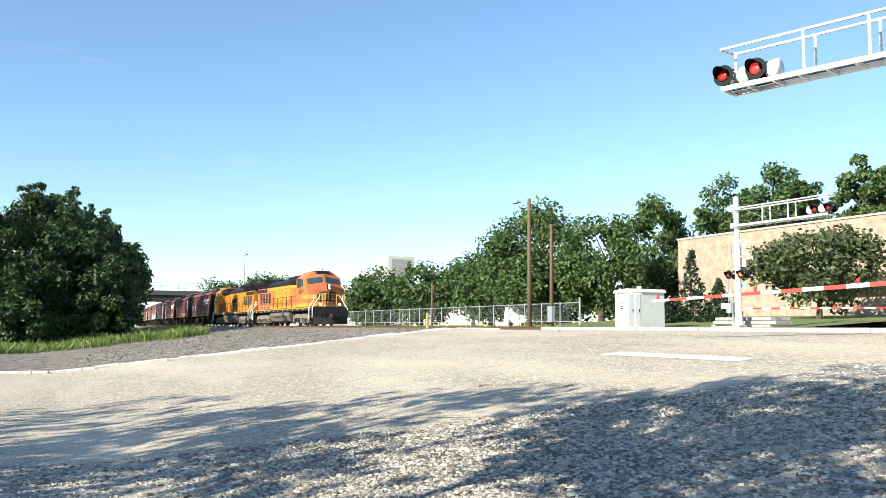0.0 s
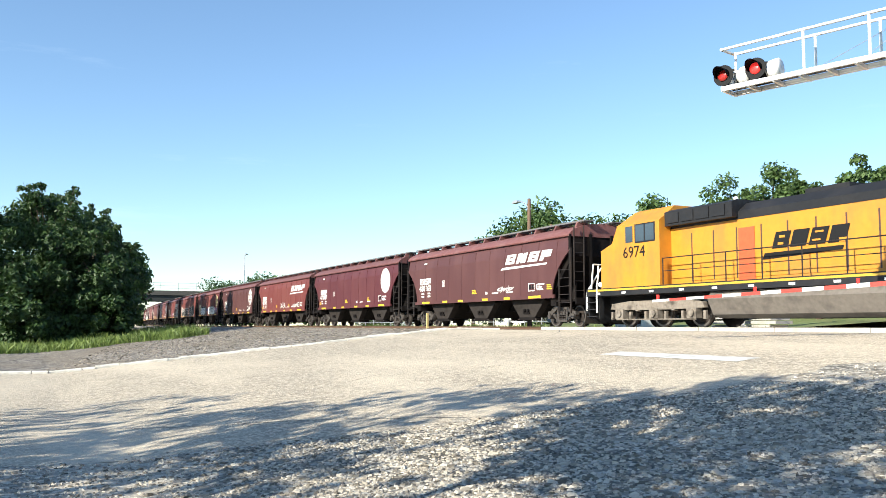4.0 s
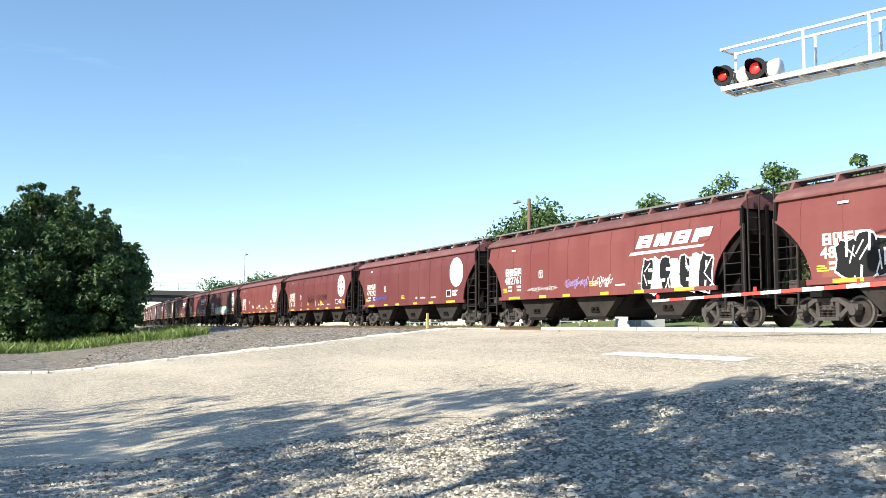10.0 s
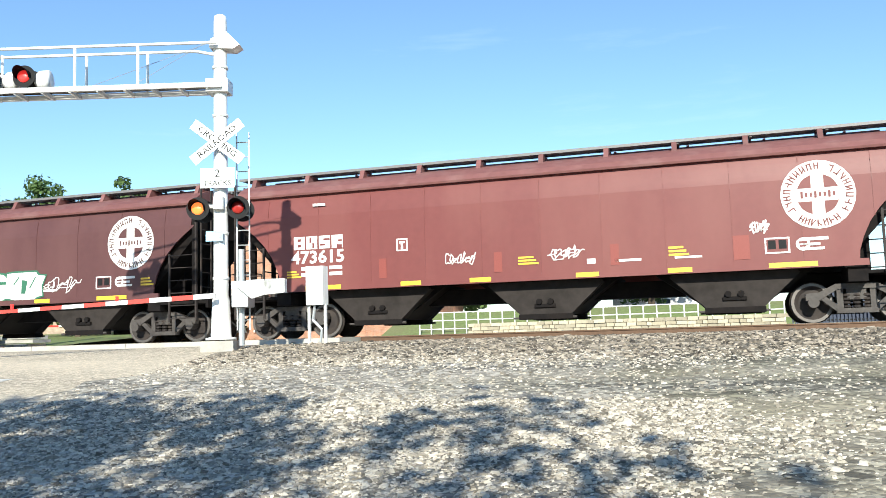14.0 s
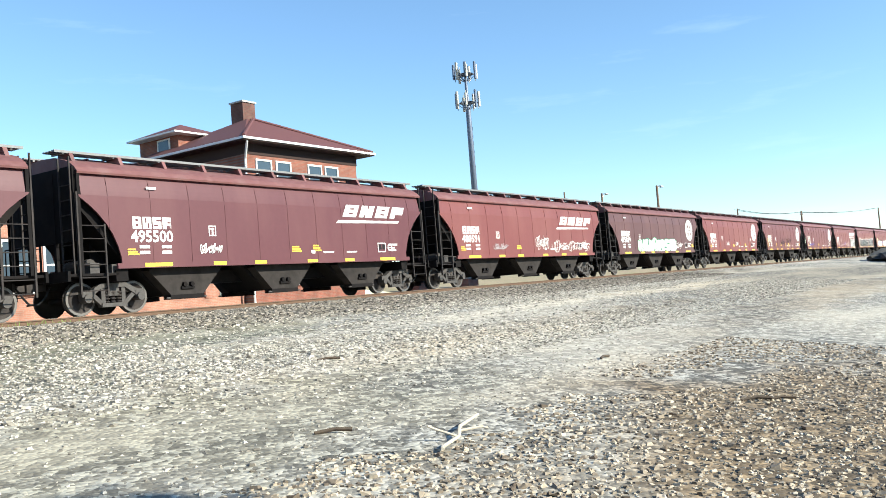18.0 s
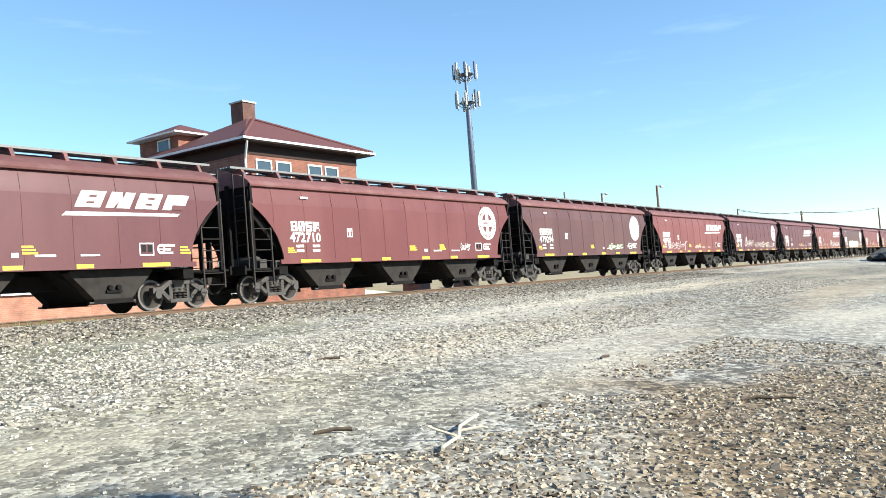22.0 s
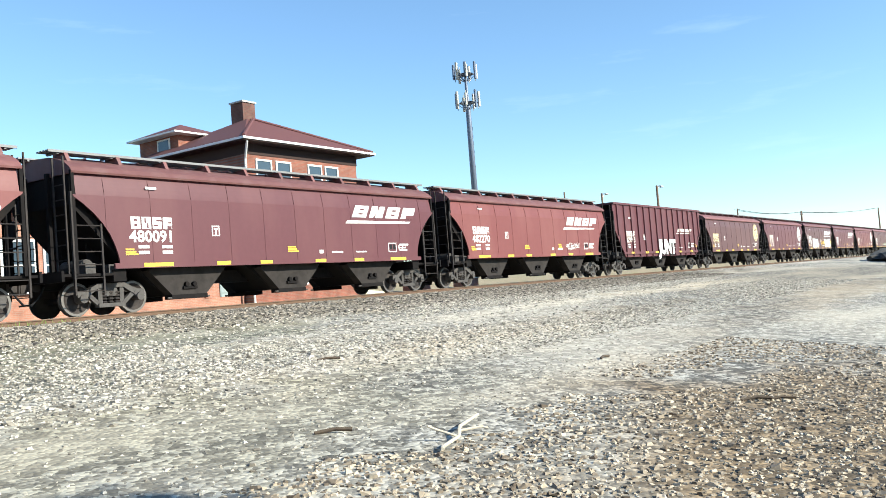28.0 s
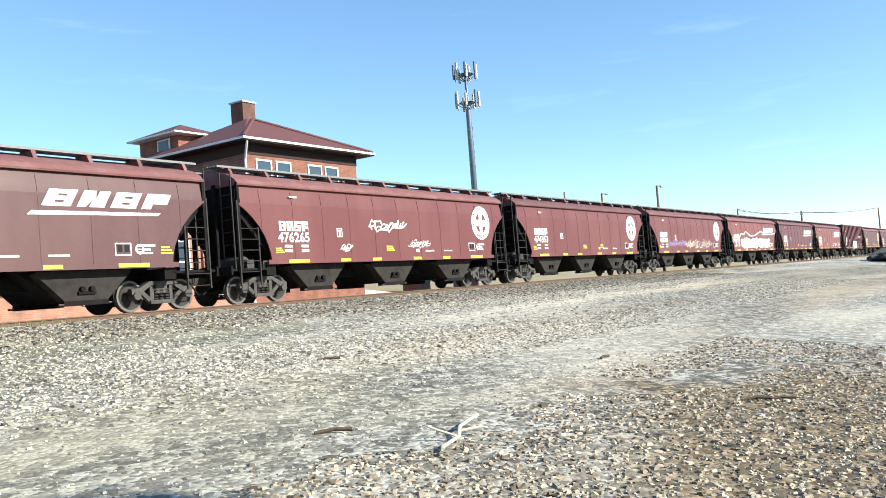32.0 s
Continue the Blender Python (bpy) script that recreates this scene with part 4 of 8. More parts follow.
def scrawl(car, x, z, w, h, n, material, seed, thick=0.026):
    """A tag written in thin loose looping strokes."""
    r = random.Random(seed)
    polys, pts, ph = [], [], r.uniform(0, 6.28)
    beat, swing = r.uniform(1.3, 2.1), r.uniform(0.8, 1.5)
    for k in range(n * 16):
        f = k / (n * 16 - 1)
        a = ph + f * n * 6.28 * beat
        high = h * 0.5 * (0.55 + 0.45 * math.sin(f * 23 + ph) * math.sin(f * 9 + seed))
        pts.append((w * (f - 0.5) + w / n * swing * 0.55 * math.cos(a * 0.97), high * math.sin(a + 0.6 * math.sin(2.3 * a))))
        if r.random() < 0.05 and len(pts) > 6:
            polys += ribbon(pts, thick)
            pts = []
    if len(pts) > 2:
        polys += ribbon(pts, thick)
    tagged(flat("tag_scrawl", polys, material, car, (x, Y_SIDE - 0.006, z), "loose sprayed scrawl"), kind="stuff")


def data_marks(car, seed, number, paint, yellow_left=False):
    """Reporting marks, number, data lines, plates and boxes on a hopper's side."""
    r = random.Random(seed)
    mk = [rect(-6.38 + 0.36 * i, 2.5, 0.31, 0.34) for i in range(4)]
    m = flat("owner_mark", mk, paint, car, (0, Y_SIDE, 0), "four blocks of faded lettering")
    for g in (rect(-6.38, 2.58, 0.1, 0.07), rect(-6.38, 2.43, 0.1, 0.07), rect(-6.06, 2.57, 0.05, 0.15), rect(-5.98, 2.42, 0.05, 0.15), rect(-5.6, 2.57, 0.18, 0.05), rect(-5.71, 2.43, 0.16, 0.05), rect(-5.24, 2.37, 0.15, 0.1), rect(-5.22, 2.52, 0.12, 0.05)):
        flat("mark_gap", [g], OXIDE, m, (0, -0.004, 0))
    lettering(number, 0.46, paint, car, (-5.85, Y_SIDE, 2.1), "car_number", wide=1.1, bold=0.012)
    lines = [rect(-6.15, 1.82, 0.36, 0.09), rect(-6.15, 1.66, 0.36, 0.09), rect(-5.35, 1.82, 0.36, 0.09), rect(-5.35, 1.66, 0.36, 0.09)]
    lines += [rect(1.2, 1.62, 0.2, 0.12), rect(2.05, 1.6, 0.6, 0.06), rect(3.4, 1.6, 0.6, 0.05), rect(6.1, 1.86, 0.5, 0.07), rect(6.0, 1.74, 0.36, 0.06), rect(6.05, 1.64, 0.42, 0.06), rect(-5.8, 3.5, 0.36, 0.07)]
    for ln in lines:
        flat("data_line", [ln], WHITE, car, (0, Y_SIDE, 0))
    b = flat("consolidated_plate", [rect(5.3, 1.75, 0.52, 0.36)], WHITE, car, (0, Y_SIDE, 0), "white boxed stencil plate")
    flat("plate_panel", [rect(5.3, 1.75, 0.45, 0.29)], OXIDE, b, (0, -0.003, 0))
    flat("plate_square", [rect(5.19, 1.77, 0.16, 0.2), rect(5.41, 1.77, 0.16, 0.2)], BLACK, b, (0, -0.006, 0))
    c = flat("round_stencil", [arc(0.15, 0, 330, 11, 5.83, 1.75)], WHITE, car, (0, Y_SIDE, 0))
    flat("stencil_gap", [rect(5.83, 1.79, 0.17, 0.05), rect(5.83, 1.71, 0.13, 0.04)], OXIDE, c, (0, -0.003, 0))
    t = flat("load_box", [rect(-3.52, 2.3, 0.3, 0.32)], WHITE, car, (0, Y_SIDE, 0), "white square with a small T sign")
    flat("load_panel", [rect(-3.52, 2.3, 0.23, 0.25)], OXIDE, t, (0, -0.003, 0))
    flat("load_sign", [rect(-3.52, 2.36, 0.15, 0.05), rect(-3.52, 2.26, 0.06, 0.16)], WHITE, t, (0, -0.006, 0))
    ys = [rect(r.uniform(-1.6, 0.4), 1.72, 0.5, 0.2)]
    if r.random() < 0.5:
        ys.append(rect(r.uniform(1.0, 3.5), 1.75, 0.45, 0.22))
    if yellow_left:
        ys += [rect(-6.7, 1.95, 0.1, 0.8), rect(-3.4, 1.72, 0.1, 0.4), rect(0.4, 1.72, 0.1, 0.4), rect(1.6, 1.72, 0.1, 0.4)]
    ys.append(rect(6.75, 1.72, 0.42, 0.22) if r.random() < 0.4 else rect(-6.55, 1.68, 0.4, 0.18))
    for q in ys:
        (ax, az), (bx, bz) = q[0], q[2]
        rows = [q] if bx - ax < 0.2 else [[(ax, az + (bz - az) * a), (bx - 0.06 * k, az + (bz - az) * a), (bx - 0.06 * k, az + (bz - az) * (a + 0.24)), (ax, az + (bz - az) * (a + 0.24))] for k, a in enumerate((0.0, 0.38, 0.76))]
        tagged(flat("yellow_stencil", rows, YELLOW, car, (0, Y_SIDE, 0)), kind="stuff")


GREEN_SPRAY = mat("dark_green_spray", (0.03, 0.12, 0.07), 0.6)
MINT = mat("mint_spray", (0.55, 0.72, 0.5), 0.6)
BLUE_SPRAY = mat("blue_spray", (0.06, 0.1, 0.4), 0.6)
VIOLET = mat("violet_spray", (0.3, 0.25, 0.5), 0.6)
GRAPHITE = mat("grey_spray", (0.42, 0.4, 0.4), 0.6)

# badge, number, lettering paint, and what is sprayed on each car, from the locomotives backwards
W, F_, C_ = WHITE, FADED, CREAM
FIRST_CARS = [
    ("wedge", "480163", W, [("s", 3.0, 1.75, 1.4, 0.3, 6, W)]),
    ("plain", "478387", W, []),
    ("wedge", "485963", W, [("s", 0.6, 1.75, 1.6, 0.7, 6, W), ("s", 4.5, 1.7, 1.8, 0.4, 7, W)]),
    ("round", "471994", W, [("s", 5.4, 1.6, 0.9, 0.3, 4, W)]),
    ("cream", "475090", C_, [("g", -3.4, 1.82, 3.7, 1.05, 5, (W,), W), ("g", 2.65, 1.82, 4.5, 1.05, 6, (W,), W), ("s", -0.5, 1.9, 1.5, 0.6, 4, BLUE_SPRAY), ("s", 5.9, 1.9, 1.0, 0.8, 5, VIOLET)]),
]
SECOND_CARS = [
    ("none", "482133", F_, [("g", -2.45, 1.9, 7.2, 1.25, 12, (BLACK,), W), ("g", 4.1, 1.97, 4.6, 1.4, 7, (BLACK,), W)]),
    ("wedge", "482761", W, [("g", 5.15, 1.84, 3.5, 1.2, 7, (BLACK, GRAPHITE), W), ("s", -0.8, 1.8, 1.6, 0.5, 6, VIOLET), ("s", 1.0, 1.8, 1.2, 0.5, 5, W), ("s", -3.4, 1.65, 2.2, 0.25, 8, GRAPHITE)]),
    ("blank", "479292", F_, [("s", -4.4, 1.75, 2.2, 0.35, 7, BLUE_SPRAY)]),
    ("round", "479452", F_, [("s", -0.9, 2.05, 1.8, 0.8, 5, BLACK), ("s", 1.9, 2.15, 2.4, 0.75, 6, BLACK)]),
]
THIRD_CARS = [
    ("round", "473615", W, [("s", 0.6, 1.85, 0.7, 0.4, 5, W), ("s", -2.0, 1.85, 0.7, 0.35, 5, W), ("s", 4.95, 2.2, 0.4, 0.35, 4, W)]),
    ("round", "475819", W, [("g", -0.4, 1.75, 7.0, 0.95, 6, (MINT, W), GREEN_SPRAY), ("s", 3.8, 1.75, 1.2, 0.5, 6, W)]),
    ("wedge", "480591", W, [("s", 0.9, 1.95, 1.3, 0.8, 7, W), ("s", 4.3, 1.75, 4.4, 0.7, 14, W), ("s", -3.3, 1.75, 1.2, 0.4, 6, GRAPHITE)]),
    ("wedge", "495500", W, [("s", -3.6, 1.75, 0.9, 0.4, 7, W)]),
    ("round", "474768", W, [("s", -2.8, 1.9, 2.6, 0.8, 8, F_), ("s", 1.9, 1.8, 5.0, 0.7, 12, F_)]),
]
FOURTH_CARS = [
    ("wedge", "480421", W, [("s", -3.7, 1.75, 3.6, 0.72, 7, W), ("s", 0.6, 1.65, 0.9, 0.3, 4, F_)]),
    ("blank", "479294", W, [("s", 3.0, 1.7, 2.0, 0.4, 8, MINT), ("s", 5.3, 1.75, 0.8, 0.4, 5, W)]),
    ("round", "472710", W, [("s", 4.2, 1.75, 0.7, 0.4, 5, W)]),
    ("wedge", "495139", W, []),
    ("wedge", "495586", W, [("g", -2.9, 1.9, 3.2, 1.15, 3, (W,), W), ("g", 4.5, 1.9, 3.9, 1.15, 4, (W,), W), ("s", 0.3, 2.15, 0.8, 0.7, 4, W), ("s", 1.6, 1.9, 2.2, 0.8, 12, YELLOW), ("s", 6.7, 1.95, 0.9, 0.9, 6, YELLOW), ("s", -0.6, 1.7, 1.6, 0.2, 7, BLUE_SPRAY), ("s", -7.0, 2.6, 0.6, 0.8, 3, W)]),
    ("round", "471501", F_, []),
]
FIFTH_CARS = [
    ("cream", "474976", C_, []),
    ("ribbed", "429995", F_, []),
    ("wedge", "482270", W, [("s", 3.6, 1.75, 1.6, 0.5, 8, W)]),
    ("wedge", "480091", W, []),
    ("wedge", "487237", W, [("g", 0.25, 1.9, 9.9, 1.0, 13, (W,), W), ("s", -6.9, 2.2, 0.7, 0.9, 12, GRAPHITE)]),
    ("round", "476784", W, [("s", -3.3, 1.9, 3.4, 0.6, 8, VIOLET), ("s", 0.0, 1.85, 3.2, 0.75, 9, F_), ("s", 3.4, 1.85, 2.6, 0.75, 7, F_)]),
]
LAST_CARS = [
    ("round", "474353", W, []),
    ("round", "476265", W, [("s", 1.4, 1.89, 1.3, 0.4, 5, W), ("s", -3.2, 1.75, 0.5, 0.35, 2, W)]),
    ("wedge", "497034", W, []),
    ("round", "471833", W, []),
    ("wedge", "480722", W, []),
]
CARS = FIRST_CARS + SECOND_CARS + THIRD_CARS + FOURTH_CARS + FIFTH_CARS + LAST_CARS
HOPPER = hopper("hopper_car", "oxide-red covered grain hopper car")
# coupled lengths, from the locomotives backwards; the newer cars are a little shorter
LENGTHS = [18.0, 18.02, 17.93, 17.92, 17.97, 17.97, 17.91, 17.99, 18.01, 18.05, 17.99, 17.95, 16.9, 18.03, 17.94, 18.03, 18.04, 16.84, 17.16, 18.04, 17.97, 17.91, 17.91, 17.91, 17.82, 18.0, 18.03, 18.02, 17.98, 17.98, 17.98]
COATS = {n: c for c, ns in ((OXIDE_FRESH, "485963 475090 482133 482761 473615 480591 480421 482270 487237"), (OXIDE_DULL, "480163 471994 475819 479294 474976 497034 495586"), (OXIDE_MAROON, "478387 495500 495139 474768 480091 429995 471501")) for n in ns.split()}
train = []  # cars from the locomotives backwards
for i, (badge, number, paint, sprayed) in enumerate(CARS):
    if badge == "ribbed":
        car = ribbed_hopper("hopper_car", "rust-red ribbed hopper car tagged in big white letters")
    else:
        car = HOPPER if i == 0 else copy_thing(HOPPER, pose(0, 0, 0))
    stretch = (LENGTHS[i] / 2 - 0.67) / HALF
    car.scale = (stretch, 1, 1)
    for o in car.children_recursive:
        if o.name.startswith("wheelset"):
            o.scale = (1 / stretch, 1, 1)
    if number.startswith("495"):
        for s in (-1, 1):
            bm = bmesh.new()
            box(bm, s * 8.3 - 0.03, s * 8.3 + 0.03, -1.5, 1.5, 2.0, 4.0)
            part("end_panel", bm, SHADED_GRIME, car, "flat black end panel")
    train.append(car)
for car, (badge, number, paint, sprayed) in zip(train, CARS):
    data_marks(car, int(number), number, paint, number == "479452")
    if badge == "wedge":
        wedge_badge(car, 4.75, 2.88, paint)
    elif badge == "ribbed":
        wedge_badge(car, 4.3, 2.7, paint, 1.42, 0.6)
        lettering("JUNT", 1.3, BLACK, car, (0.5, Y_SIDE - 0.055, 1.58), "graffiti_rim", wide=1.05, bold=0.11)
        lettering("JUNT", 1.3, WHITE, car, (0.5, Y_SIDE - 0.062, 1.6), "graffiti", wide=1.05, label="big white sprayed letters", bold=0.075)
    elif badge != "none":
        round_badge(car, 6.2, 2.84, {"cream": CREAM}.get(badge, WHITE), badge in ("plain", "blank"))
    for k, sp in enumerate(sprayed):
        if sp[0] == "s":
            scrawl(car, sp[1], sp[2], sp[3], sp[4], sp[5], sp[6], int(number) + k)
        else:
            graffiti(car, sp[1], sp[2], sp[3], sp[4], sp[5], sp[6], BLACK if sp[7] is BLACK else sp[7], int(number) + k)
    look_of = {"wedge": "with a slanted white emblem", "round": "with a white round badge", "cream": "with a cream round badge", "plain": "with a plain white disc", "blank": "with a plain white disc", "none": "covered in black and white graffiti", "ribbed": "with side posts and big white tag"}[badge]
    tag = "" if not any(sp[0] == "g" for sp in sprayed) or badge == "none" else " and graffiti"
    tagged(car, "oxide-red grain hopper car " + look_of + tag)
    coat = COATS.get(number, OXIDE)
    for o in car.children_recursive:
        if o.material_slots and o.material_slots[0].material is OXIDE:
            o.material_slots[0].link = "OBJECT"
            o.material_slots[0].material = coat
rag = random.Random(8)
edge = [(6.9, 1.42), (6.85, 2.6)] + [(6.4 - k * 0.9, 2.95 - 0.035 * k + rag.uniform(-0.12, 0.12)) for k in range(15)] + [(-6.6, 1.42)]
flat("faded_patch", [edge], oxide("sun_bleached_oxide", (0.2, 0.07, 0.05), (0.25, 0.1, 0.07)), train[5], (0, -HW - 0.004, 0), "sun-bleached lower half of the side")
tagged(flat("primer_patch", [rect(-4.05, 1.72, 0.2, 0.5), rect(-1.05, 1.72, 0.2, 0.5), rect(1.75, 1.75, 0.2, 0.5), rect(4.55, 1.75, 0.35, 0.55)], mat("bright_primer", (0.2, 0.042, 0.032), 0.6), train[9], (0, Y_SIDE, 0), "small patches of brighter red primer"), kind="stuff")
scrawl(train[27], -0.7, 2.6, 2.2, 0.6, 4, WHITE, 77, 0.06)

ridge = [(-5.2, 2.35), (-4.5, 2.75), (-3.6, 2.68), (-3.0, 2.95), (-1.6, 2.55), (0.1, 2.6), (2.0, 3.0), (3.2, 2.85), (5.9, 2.95), (7.6, 2.8)]
tagged(flat("graffiti_line", ribbon(ridge, 0.09), WHITE, train[24], (0, Y_SIDE - 0.003, 0), "white sprayed ridge line"), kind="stuff")

# ---- locomotives ----
ORANGE = mat("locomotive_orange", (0.52, 0.17, 0.045), 0.5, grain=4, vary=0.2, stain=0.75, stain_color=(0.3, 0.125, 0.06), stain_scale=1.0, streak=3)
AMBER = mat("locomotive_amber", (0.53, 0.225, 0.02), 0.45, grain=4, vary=0.16, stain=0.65, stain_color=(0.31, 0.145, 0.04), stain_scale=1.0, streak=3)
LEMON = mat("locomotive_yellow", (0.5, 0.31, 0.035), 0.5, grain=6, vary=0.12, stain=0.4, stain_color=(0.38, 0.22, 0.055))
FADED_ORANGE = mat("faded_orange", (0.42, 0.17, 0.075), 0.6, grain=5, vary=0.15, stain=0.5, stain_color=(0.22, 0.11, 0.09), stain_scale=1.2, streak=3)
ROOF_BLACK = mat("locomotive_black", (0.014, 0.0145, 0.017), 0.6, grain=8, vary=0.3, stain=0.4, stain_color=(0.034, 0.031, 0.031), stain_scale=1.5, spec=0.3)
TANK = mat("dusty_tank_grey", (0.15, 0.13, 0.112), 0.65, grain=8, vary=0.3, stain=0.6, stain_color=(0.05, 0.042, 0.037), stain_scale=1.8)
RAILING = mat("railing_white", (0.75, 0.73, 0.68), 0.5)
HEADLIGHT = mat("headlight_lens", (0.9, 0.88, 0.8), 0.15, emit=1.5, vary=0.02)
TRUCK_DUST = mat("dusty_truck_tan", (0.21, 0.18, 0.15), 0.8, grain=9, vary=0.4, stain=0.75, stain_color=(0.045, 0.037, 0.032), stain_scale=3.0, spec=0.2)
LOUVRE = mat("sooty_louvre", (0.06, 0.03, 0.028), 0.6, grain=6, vary=0.2)
RED_STRIPE = mat("louvre_red", (0.5, 0.09, 0.03), 0.5, grain=6, vary=0.2)


def loco_truck(lo, x):
    bm = bmesh.new()
    box(bm, x - 2.0, x + 2.0, -0.7, 0.7, 0.55, 0.95)
    tk = part("truck", bm, UNDER, lo, "dusty three-axle locomotive truck")
    for s in (-1, 1):
        bm = bmesh.new()
        y = s * 1.12
        prism(bm, [(x - 2.6, 0.72), (x - 2.5, 0.95), (x - 1.4, 1.05), (x + 1.4, 1.05), (x + 2.5, 0.95), (x + 2.6, 0.72), (x + 1.0, 0.68), (x - 1.0, 0.68)], y - 0.09, y + 0.09)
        for d in (-2.0, 0.0, 2.0):
            box(bm, x + d - 0.24, x + d + 0.24, y - 0.14, y + 0.14, 0.33, 0.72)
            tube(bm, (x + d, y - 0.2, 0.53), (x + d, y + 0.2, 0.53), 0.15, seg=12)
        part("side_frame", bm, TRUCK_DUST, tk)
        for d in (-1.0, 1.0):
            bm = bmesh.new()
            for k in range(4):
                lathe(bm, [(0.08, 0), (0.12, 0.02), (0.12, 0.05), (0.08, 0.07)], (x + d, y, 0.62 + k * 0.08), "z", 8)
            tube(bm, (x + d - 0.35, y, 0.86), (x + d + 0.35, y, 0.9), 0.09, seg=10)
            part("spring", bm, TRUCK_DUST, tk)
        bm = bmesh.new()
        tube(bm, (x - 2.2, y + s * 0.1, 0.3), (x + 2.2, y + s * 0.1, 0.3), 0.03, seg=6)
        for d in (-2.55, -1.45, -0.55, 0.55, 1.45, 2.55):
            box(bm, x + d - 0.06, x + d + 0.06, y - 0.05, y + 0.05, 0.3, 0.62)
        part("brake_rigging", bm, TRUCK_DUST, tk)
    for d in (-2.0, 0.0, 2.0):
        ob = new("wheelset", WHEELSET)
        ob.parent = tk
        ob.matrix_basis = pose(x + d, 0, 0) @ Matrix.Diagonal((1.16, 1, 1.2, 1))
        tagged(ob, "dark steel wheels with shiny worn rims")


def stripe(lo, name, x0, x1, z0, z1, y, material):
    for s in (-1, 1):
        bm = bmesh.new()
        box(bm, x0, x1, min(s * y, s * (y + 0.006)), max(s * y, s * (y + 0.006)), z0, z1)
        part(name, bm, material, lo)


